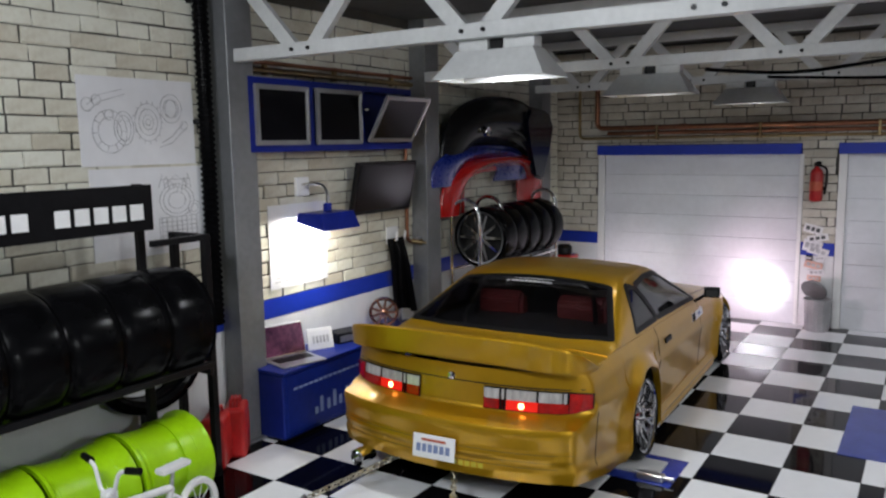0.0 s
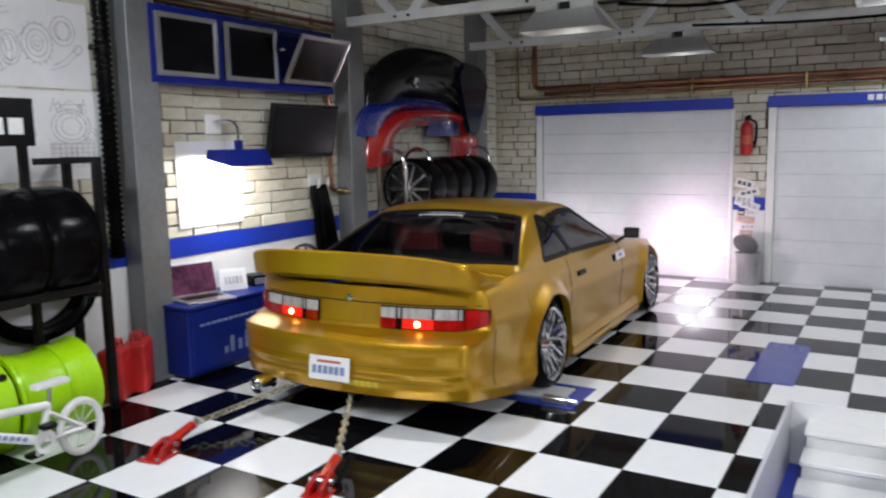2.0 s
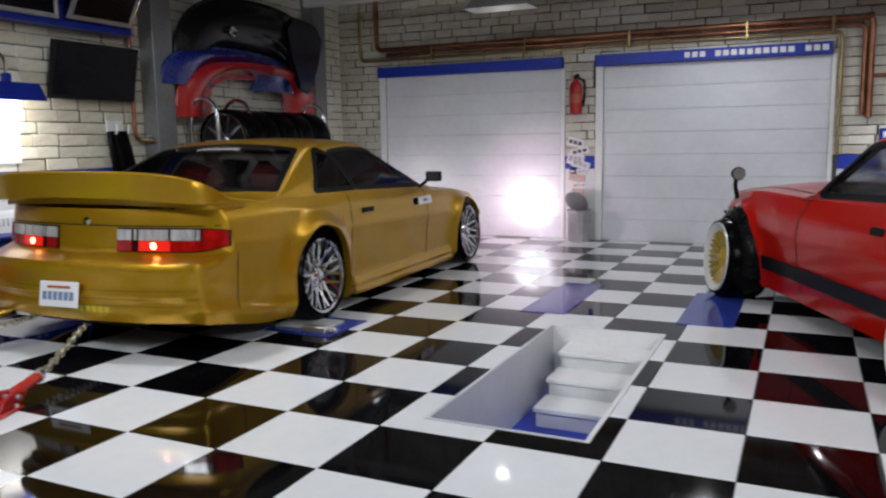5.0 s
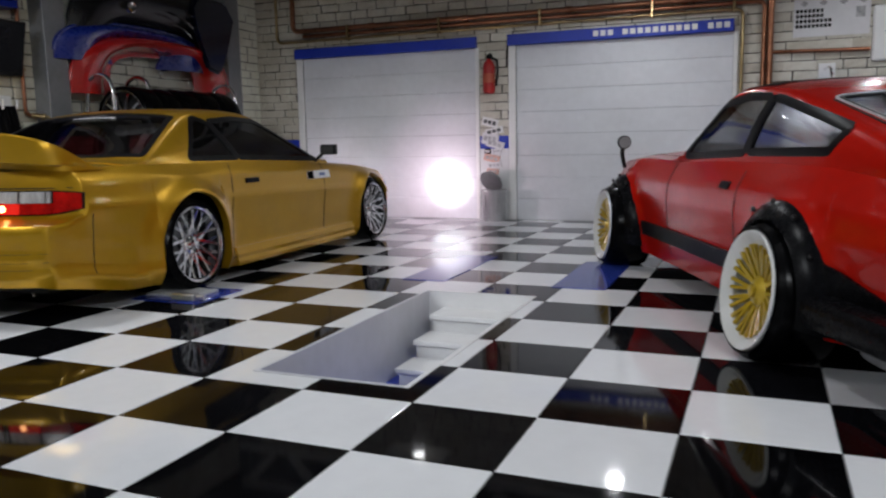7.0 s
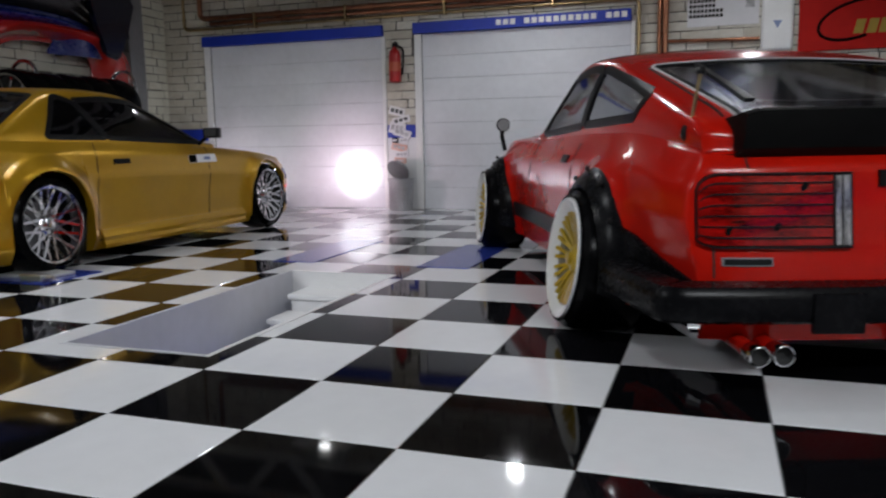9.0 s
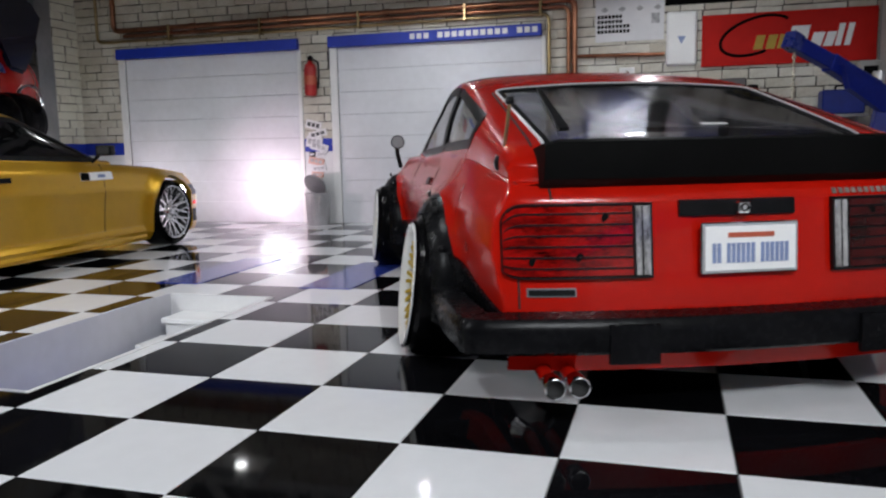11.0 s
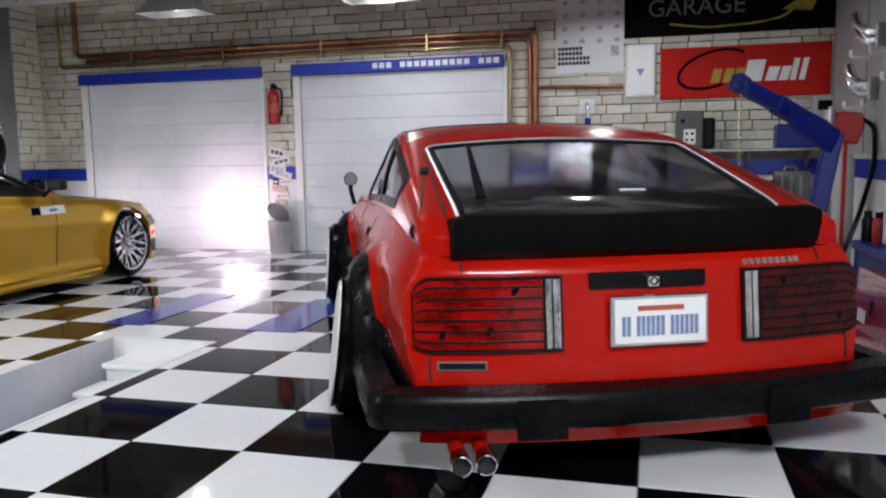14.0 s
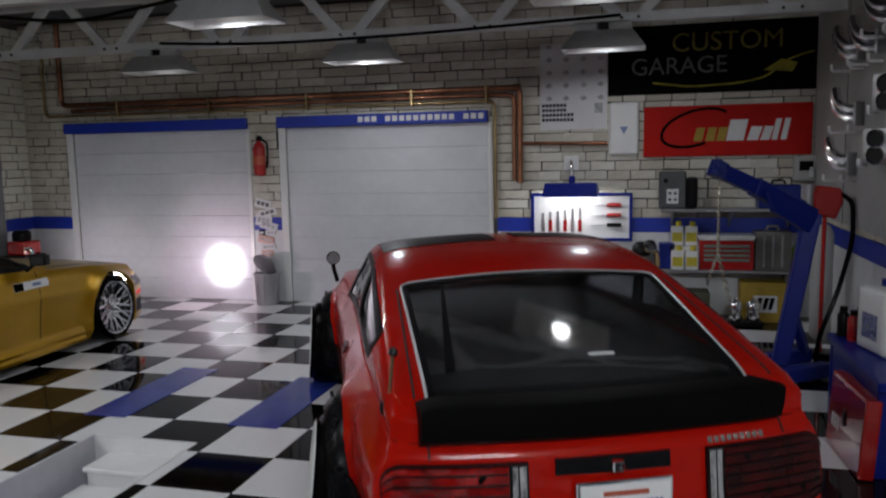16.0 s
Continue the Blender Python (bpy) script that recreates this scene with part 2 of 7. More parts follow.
for k in (1, 2, 3):
    y1, z1 = PY1 - 0.24 * (k - 1), -0.095 * k
    part("step", box(B(), PX0 + 0.10, PX1, y1 - 0.24, y1, z1 - 0.028, z1, 0.004), "white_plastic", pit, "white step tread")
    part("step_riser", box(B(), PX0 + 0.112, PX1, y1 - 0.215, y1 - 0.004, PZ + .001, z1 - 0.028), "white_plastic", pit)

# roller doors
def roller_door(n, x0, x1, y=YB):
    door = structure("door_%d" % n, "closed white panelled roller door with blue header", "garage door")
    part("header", box(B(), x0, x1, y - 0.065, y - 0.002, 1.965, DZ, 0.006), "wall_blue", door, "blue header box")
    inner0, inner1 = x0 + 0.09, x1 - (0.02 if n == 1 else 0.0)
    part("jamb", box(B(), x0 + 0.005, inner0, y - 0.03, y - 0.002, 0.0, 1.965, 0.004), "white_plastic", door)
    part("jamb", box(B(), inner1, inner1 + 0.045, y - 0.03, y - 0.002, 0.0, 1.965, 0.004), "white_plastic", door)
    h = 1.965 / 8
    for i in range(8):
        bm = B()
        box(bm, inner0, inner1, y + 0.005, y + 0.035, i * h + 0.0008, (i + 1) * h - 0.0008, 0.0035)
        part("panel", bm, "door_white", door)
    part("backing", box(B(), inner0, inner1, y + 0.04, y + 0.06, 0, DZ - 0.1), "black_plastic", door)
    return door


doors = [roller_door(i + 1, a, b) for i, (a, b) in enumerate(DOORS)]

# steel columns and roof trusses
TY = (0.9, 3.25, 5.62)


def column(n, y):
    c = structure("column_%d" % n, "grey painted steel H-section column", "column")
    x0, x1, y0, y1 = XL, XL + 0.18, y - 0.10, y + 0.12
    bm = B()
    box(bm, x0 + 0.012, x1, y0, y0 + 0.03, 0, ZC, 0.004)
    box(bm, x0 + 0.012, x1, y1 - 0.03, y1, 0, ZC, 0.004)
    box(bm, x0 + 0.08, x0 + 0.10, y0 + 0.03, y1 - 0.03, 0, ZC)
    part("profile", bm, "steel_grey", c)
    part("flange", box(B(), x1, x1 + 0.02, y0 - 0.01, y1 + 0.01, 0, ZC, 0.004), "steel_grey", c)
    part("foot_plate", box(B(), x0 + 0.02, x1 + 0.06, y0 - 0.06, y1 + 0.06, 0.0, 0.02, 0.004), "steel_grey", c)
    return c


columns = [column(i + 1, y) for i, y in enumerate((0.91, 3.33, 5.9))]


def truss(n, y):
    t = structure("truss_%d" % n, "white painted steel roof truss with diagonal web members", "truss")
    z0, z1, x0, x1 = 2.72, 3.2, XL + 0.21, XR
    for z in (z0, z1):
        bm = B()
        box(bm, x0, x1, y - 0.05, y - 0.04, z, z + 0.085, 0.002)
        box(bm, x0, x1, y - 0.04, y + 0.04, z, z + 0.008)
        part("chord", bm, "steel_white", t)
    x, k = x0 + 0.08, 0
    while x + 0.52 < x1:
        for a, b in (((x, z1), (x + 0.46, z0)), ((x + 0.60, z0), (x + 1.04, z1))):
            p, q = Vector((a[0], y, a[1] + 0.04)), Vector((b[0], y, b[1] + 0.04))
            d = (q - p).normalized()
            s = Vector((-d.z, 0, d.x)) * 0.045
            part("web", prism(B(), [p - s - Vector((0, .036, 0)), p + s - Vector((0, .036, 0)), q + s - Vector((0, .036, 0)), q - s - Vector((0, .036, 0))], (0, 0.05, 0)), "steel_white", t)
        for bx in (x + 0.46, x + 0.60):
            part("bolt", cyl(B(), (bx, y - 0.062, z0 + 0.042), (bx, y - 0.05, z0 + 0.042), 0.014, seg=6), "black_metal", t)
        x += 1.28
    return t


trusses = [truss(i + 1, y) for i, y in enumerate(TY)]


def ceiling_lamp(x, y):
    c = thing("ceiling_lamp", "white enamel trough lamp hanging under a truss", "lamp", x, y, 2.50, group="trough lamps under the trusses")
    z0, z1 = 0.0, 0.16
    bm = B()
    lo = [(-.35, -.17, z0), (.35, -.17, z0), (.35, .17, z0), (-.35, .17, z0)]
    hi = [(-.24, -.07, z1), (.24, -.07, z1), (.24, .07, z1), (-.24, .07, z1)]
    A, C = [bm.verts.new(p) for p in lo], [bm.verts.new(p) for p in hi]
    shell(bm, A, C, 0.008)
    part("shade", bm, "steel_white", c)
    part("mount", box(B(), -.24, -.05, -.05, .05, z1 + 0.002, 0.222, 0.004), "steel_white", c)
    part("mount", box(B(), .05, .24, -.05, .05, z1 + 0.002, 0.222, 0.004), "steel_white", c)
    part("clamp", box(B(), -.04, .04, -.04, .04, z1 + 0.004, 0.222), "black_metal", c)
    part("bulb", lathe(B(), (0, 0, 0.075), (0, 0, -1), [(.03, 0), (.055, .012), (.05, .028), (.03, .036), (0, .038)], 20), M["lamp_glow"], c, "glowing round bulb", smooth=40)
    return c


M["lamp_glow"] = mat("lamp_glow", (0.9, 0.9, 0.9), 0.4, emit=(1, 0.97, 0.92), power=9)
for lx, ly, watts in LAMPS:
    ceiling_lamp(lx, ly)

# ---- the two cars ----
def glass(name, tint, rough=0.02):
    m = bpy.data.materials.new(name)
    m.use_nodes = True
    b = m.node_tree.nodes["Principled BSDF"]
    b.inputs["Base Color"].default_value = (*tint, 1)
    b.inputs["Roughness"].default_value, b.inputs["Transmission Weight"].default_value = rough, 1.0
    b.inputs["IOR"].default_value = 1.45
    return m


M["glass_dark"] = glass("glass_dark", (0.20, 0.20, 0.22))
M["glass_clear"] = glass("glass_clear", (0.80, 0.81, 0.84), 0.05)
M["glass_smoke"] = glass("glass_smoke", (0.62, 0.63, 0.66), 0.05)
M["glass_tint"] = glass("glass_tint", (0.42, 0.43, 0.46), 0.05)
M["trim_silver"] = mat("trim_silver", (0.75, 0.75, 0.76), 0.35, metal=0.4, var=0.05)
M["lens_red"] = mat("lens_red", (0.46, 0.006, 0.004), 0.12, var=0.3, scale=14, coat=0.4)
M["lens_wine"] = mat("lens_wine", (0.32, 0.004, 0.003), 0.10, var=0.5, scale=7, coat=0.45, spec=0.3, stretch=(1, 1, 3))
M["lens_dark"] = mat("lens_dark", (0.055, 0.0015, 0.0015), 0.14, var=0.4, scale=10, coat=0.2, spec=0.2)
M["lens_crystal"] = mat("lens_crystal", (0.80, 0.78, 0.78), 0.10, metal=0.55, scale=22, coat=0.5, colour2=(0.04, 0.035, 0.035), stretch=(1, 1, 0.35))
M["lens_lit"] = mat("lens_lit", (0.55, 0.006, 0.004), 0.2, emit=(1.0, 0.03, 0.015), power=0.5)
M["bulb_lit"] = mat("bulb_lit", (0.9, 0.3, 0.2), 0.2, emit=(1.0, 0.42, 0.16), power=9)
M["lens_clear"] = mat("lens_clear", (0.85, 0.84, 0.84), 0.12, metal=0.3, scale=30, coat=0.6, colour2=(0.40, 0.39, 0.39), stretch=(1, 1, 0.15))
M["headlamp"] = mat("headlamp", (0.9, 0.9, 0.95), 0.1, emit=(0.95, 0.97, 1.0), power=30)
M["seam"] = mat("seam", (0.008, 0.006, 0.004), 0.7)
M["plate_white"] = mat("plate_white", (0.88, 0.88, 0.88), 0.3, var=0.02)
M["crease_shade"] = mat("crease_shade", (0.26, 0.145, 0.010), 0.5, var=0.1)
M["bumper_black"] = mat("bumper_black", (0.005, 0.005, 0.006), 0.27, var=0.2, spec=0.09, bump=0.03)
M["print_blue"] = mat("print_blue", (0.20, 0.26, 0.46), 0.5, var=0.1)
M["print_red"] = mat("print_red", (0.50, 0.10, 0.05), 0.5, var=0.1)
M["print_white"] = mat("print_white", (0.8, 0.8, 0.8), 0.5, var=0.05)
M["print_black"] = mat("print_black", (0.004, 0.004, 0.004), 0.8, var=0.2, spec=0.03)
M["print_yellow"] = mat("print_yellow", (0.62, 0.52, 0.04), 0.5, var=0.1)
M["seat_red"] = mat("seat_red", (0.13, 0.008, 0.007), 0.6, var=0.2)
M["cabin_black"] = mat("cabin_black", (0.012, 0.012, 0.012), 0.7, var=0.2)
M["rim_white"] = mat("rim_white", (0.78, 0.78, 0.76), 0.22, var=0.04, coat=0.5)
M["rim_gold"] = mat("rim_gold", (0.62, 0.42, 0.02), 0.3, metal=0.3, var=0.12, coat=0.6)


def lin(pts):
    xs, ys = [p[0] for p in pts], [p[1] for p in pts]
    return lambda v: float(np.interp(v, xs, ys))


def smooth_lin(pts, r=0.06):
    f = lin(pts)
    return lambda v: (f(v - r) + 2 * f(v - r / 2) + 2 * f(v) + 2 * f(v + r / 2) + f(v + r)) / 8


class Car:
    """Lower body of a car: x to its right, y ahead, from the middle of the rear axle on the ground."""

    def __init__(self, v0, v1, width, shoulder, crown, sill, tail, nose, ktail, knose, side, arches, flare, round_tail=0.0):
        self.v0, self.v1, self.width, self.shoulder, self.crown, self.sill = v0, v1, width, shoulder, crown, sill
        self.tail, self.nose, self.kt, self.kn, self.side, self.arches, self.flare = tail, nose, ktail, knose, side, arches, flare
        self.round_tail = round_tail

    def half(self, v, z):
        lo, hi = self.sill(v), self.shoulder(v)
        u = self.width(v) * self.side((z - lo) / max(hi - lo, 0.05))
        for vc, zc, r in self.arches:
            d = math.hypot(v - vc, z - zc) - r
            if z < hi:
                u += self.flare * math.exp(-(max(d, 0) / 0.075) ** 2) * min(1, max(0, (hi - z) / 0.1))
        return u

    def low(self, v):
        z = self.sill(v)
        for vc, zc, r in self.arches:
            if abs(v - vc) < r:
                z = max(z, zc + math.sqrt(r * r - (v - vc) ** 2))
        return z

    def bow(self, u):
        """How far the tail has come forward at u."""
        return self.kt * u * u + self.round_tail * (abs(u) / .85) ** 9

    def clamp(self, u, v, z):
        return min(max(v, self.tail(z) + self.bow(u)), self.nose(z) - self.kn * u * u)

    def flank(self, s, v, z, off=0.0):
        return Vector((s * (self.half(v, z) + off), self.clamp(self.half(v, z), v, z), z))

    def rear(self, u, z, off=0.0):
        return Vector((u, self.tail(z) + self.bow(u) - off, z))

    def front(self, u, z, off=0.0):
        return Vector((u, self.nose(z) - self.kn * u * u + off, z))

    def deck(self, u, v, off=0.0):
        hi, w = self.shoulder(v), self.half(v, self.shoulder(v))
        z = hi + self.crown(v) * (1 - min(1, abs(u) / w) ** 2.2)
        return Vector((u, self.clamp(u, v, hi), z + off))

    def shell(self, step=0.04, nq=26, nu=14):
        bm = B()
        vs = set(np.round(np.arange(self.v0, self.v1, step), 4)) | {self.v1}
        for vc, zc, r in self.arches:
            for k in (-1, -0.985, -0.94, 0.94, 0.985, 1):
                vs.add(round(vc + k * r, 4))
        vs = sorted(v for v in vs if self.v0 <= v <= self.v1)
        sides = {-1: [], 1: []}
        tops = []
        for v in vs:
            lo, hi = self.low(v), self.shoulder(v)
            for s in (-1, 1):
                row = [self.flank(s, v, lo + (hi - lo) * q / nq) for q in range(nq + 1)]
                inner = row[0].copy()
                inner.x -= s * 0.05
                sides[s].append([bm.verts.new(p) for p in [inner] + row])
            w = self.half(v, hi)
            tops.append([bm.verts.new(self.deck(w * math.sin(math.pi / 2 * (2 * c / nu - 1)), v)) for c in range(nu + 1)])
        for rows in (sides[-1], sides[1], tops):
            for a, b in zip(rows, rows[1:]):
                for i in range(len(a) - 1):
                    bm.faces.new((a[i], a[i + 1], b[i + 1], b[i]))
        for end, f in ((vs[0], self.rear), (vs[-1], self.front)):
            lo, hi, grid = self.low(end), self.shoulder(end), []
            for q in range(nq + 1):
                z = lo + (hi - lo) * q / nq
                w = self.half(end, z)
                grid.append([bm.verts.new(f(w * math.sin(math.pi / 2 * (2 * c / nu - 1)), z)) for c in range(nu + 1)])
            for a, b in zip(grid, grid[1:]):
                for i in range(nu):
                    bm.faces.new((a[i], a[i + 1], b[i + 1], b[i]))
        bmesh.ops.remove_doubles(bm, verts=bm.verts, dist=0.004)
        return bm


def sheet(f, us, vs, thick):
    """A plate that follows the surface f(u, v, offset), us by vs, with the given thickness."""
    bm = B()
    lo = [[bm.verts.new(f(u, v, 0.0)) for v in vs] for u in us]
    hi = [[bm.verts.new(f(u, v, thick)) for v in vs] for u in us]
    for g in (lo, hi):
        for i in range(len(us) - 1):
            for j in range(len(vs) - 1):
                bm.faces.new((g[i][j], g[i + 1][j], g[i + 1][j + 1], g[i][j + 1]))
    for i in range(len(us) - 1):
        for j in (0, len(vs) - 1):
            bm.faces.new((lo[i][j], lo[i + 1][j], hi[i + 1][j], hi[i][j]))
    for j in range(len(vs) - 1):
        for i in (0, len(us) - 1):
            bm.faces.new((lo[i][j], lo[i][j + 1], hi[i][j + 1], hi[i][j]))
    return bm


def steps(a, b, n):
    return [a + (b - a) * i / n for i in range(n + 1)]


def loop_of(pts, r=0.03, gap=0.03):
    """A closed polygon in a plane with rounded corners, with a point every gap or closer."""
    n, out = len(pts), []
    pts = [Vector((*p, 0)) for p in pts]
    for i in range(n):
        p, q, s = pts[i - 1], pts[i], pts[(i + 1) % n]
        a, b = p - q, s - q
        k = min(r, a.length * .4, b.length * .4)
        a, b = q + a.normalized() * k, q + b.normalized() * k
        out += [a.lerp(q, t).lerp(q.lerp(b, t), t) for t in (0, .25, .5, .75, 1)]
    fine = []
    for a, b in zip(out, out[1:] + out[:1]):
        m = max(1, int((b - a).length / gap))
        fine += [a.lerp(b, k / m) for k in range(m)]
    return fine


def inside(p, loop):
    hit = False
    for a, b in zip(loop, loop[1:] + loop[:1]):
        if (a.y > p[1]) != (b.y > p[1]) and p[0] < a.x + (b.x - a.x) * (p[1] - a.y) / (b.y - a.y):
            hit = not hit
    return hit


class Cabin:
    """Upper body of a car, drawn over sections across it: from the shoulder up the side, round the roof's corner and over the crown."""

    def __init__(self, car, body, v0, v1, top, upper, drop, belly=0.018):
        self.car, self.body, self.v0, self.v1, self.top, self.upper, self.drop, self.belly = car, body, v0, v1, top, upper, drop, belly
        self.store = {}

    def section(self, v):
        k = round(v, 4)
        if k not in self.store:
            zs = self.body.shoulder(v)
            ws, zt, wt = self.body.half(v, zs) - .002, self.top(v), self.upper(v)
            zc = max(zt - self.drop(v), zs + .006)
            am, zm = (ws + wt) / 2 + self.belly, (zs + zc) / 2
            ar, zr = wt * .72, zc + (zt - zc) * .62
            pts = [(ws, zs - .008), (am, zm), (am + (wt - am) * .72, zm + (zc - zm) * .72), (wt, zc), (wt + (ar - wt) * .35, zc + (zr - zc) * .45), (ar, zr), (0, zt)]
            pts = pts + [(-a, b) for a, b in pts[-2::-1]]
            for i in range(4):
                out = [pts[0]]
                for a, b in zip(pts, pts[1:]):
                    out += [(a[0] * .75 + b[0] * .25, a[1] * .75 + b[1] * .25), (a[0] * .25 + b[0] * .75, a[1] * .25 + b[1] * .75)]
                pts = out + [pts[-1]]
            half = [p for p in pts if p[0] >= 0]
            half.append((0, half[-1][1]))
            self.store[k] = np.array(half)
        return self.store[k]

    def flat(self, kind, a, b):
        """side: a is v, b is z, on the right; top: a is u, b is v."""
        h = self.section(a if kind == "side" else b)
        if kind == "side":
            return Vector((float(np.interp(b, h[:, 1], h[:, 0])), a, b))
        return Vector((a, b, float(np.interp(-abs(a), -h[:, 0], h[:, 1]))))

    def at(self, kind, s, a, b, off=0.0):
        e = .012
        n = (self.flat(kind, a + e, b) - self.flat(kind, a - e, b)).cross(self.flat(kind, a, b + e) - self.flat(kind, a, b - e)).normalized()
        if (n.x if kind == "side" else n.z) < 0:
            n = -n
        p = self.flat(kind, a, b) + n * off
        return Vector((p.x * s, p.y, p.z)) if kind == "side" else p

    def skin(self, windows, material, holes, lift=0.0, name="cabin"):
        """The skin with holes at the windows: side ones on both sides."""
        bm = B()
        vs, n = steps(self.v0, self.v1, int((self.v1 - self.v0) / .018)), 34
        rows = []
        for v in vs:
            h = self.section(v)
            arc = np.concatenate(([0], np.cumsum(np.hypot(np.diff(h[:, 0]), np.diff(h[:, 1])))))
            us, zs = (np.interp(np.linspace(0, arc[-1], n), arc, h[:, i]) for i in (0, 1))
            rows.append([(u, self.body.clamp(u, v, self.body.shoulder(v)), z) for u, z in zip(us, zs)] + [(-u, self.body.clamp(u, v, self.body.shoulder(v)), z) for u, z in zip(us[-2::-1], zs[-2::-1])])
        grid = [[bm.verts.new((p[0], p[1], p[2] + lift)) for p in r] for r in rows]
        for i in range(len(vs) - 1):
            for j in range(2 * n - 2):
                c = [(a + b) / 2 for a, b in zip(rows[i][j], rows[i + 1][j + 1])]
                if not any(inside((c[1], c[2]), w) if k == "side" and abs(c[0]) > .3 else inside((c[0], c[1]), w) if k == "top" else False for k, w in holes):
                    bm.faces.new((grid[i][j], grid[i][j + 1], grid[i + 1][j + 1], grid[i + 1][j]))
        bmesh.ops.delete(bm, geom=[v for v in bm.verts if not v.link_faces], context="VERTS")
        if not lift:
            bm.normal_update()
            outer, rim = bm.faces[:], [e for e in bm.edges if len(e.link_faces) == 1]
            sign = 1 if sum(f.normal.z for f in outer) > 0 else -1
            deep = {v: bm.verts.new(v.co - v.normal * (.010 * sign)) for v in bm.verts[:]}
            for f in outer:
                bm.faces.new([deep[v] for v in reversed(f.verts)]).material_index = 1
            for e in rim:
                a, b = e.verts
                bm.faces.new((a, b, deep[b], deep[a]))
        ob = part(name, bm, material, self.car, smooth=40)
        ob.data.materials.append(M["cabin_black"])
        return ob

    def band(self, parent, kind, s, loop, lo, hi, material, top=.004, name="window_seal", label=""):
        """A strip along a window's edge, from lo inside to hi outside of it."""
        bm, rows, n = B(), [], len(loop)
        area2 = sum(a.x * b.y - b.x * a.y for a, b in zip(loop, loop[1:] + loop[:1]))
        for i, p in enumerate(loop):
            d = loop[(i + 1) % n] - loop[i - 1]
            o = Vector((d.y, -d.x, 0)).normalized() * (1 if area2 > 0 else -1)
            q, r = p - o * lo, p + o * hi
            rows.append([bm.verts.new(self.at(kind, s, w.x, w.y, z)) for w, z in ((q, -.012), (r, -.004), (r, top * .5), (p + o * (hi - lo) * .5, top), (q, top * .6))])
        for a, b in zip(rows, rows[1:] + rows[:1]):
            bridge(bm, a, b)
        return part(name, bm, material, parent, label, smooth=40)

    def pane(self, parent, kind, s, loop, material, name, off=-.003):
        bm, n, c = B(), len(loop), sum(loop, Vector()) / len(loop)
        faces = []
        for o in (off, off - .004):
            rings = [[bm.verts.new(self.at(kind, s, *(c + (p - c) * k).xy, o)) for p in loop] for k in (1, .8, .6, .4, .2)]
            for a, b in zip(rings, rings[1:]):
                bridge(bm, a, b)
            m = bm.verts.new(self.at(kind, s, c.x, c.y, o))
            for i in range(n):
                bm.faces.new((rings[-1][i], rings[-1][(i + 1) % n], m))
            faces.append(rings[0])
        bridge(bm, *faces)
        ob = part(name, bm, material, parent, "tinted clear window pane", smooth=40)
        ob.visible_shadow = False
        return ob


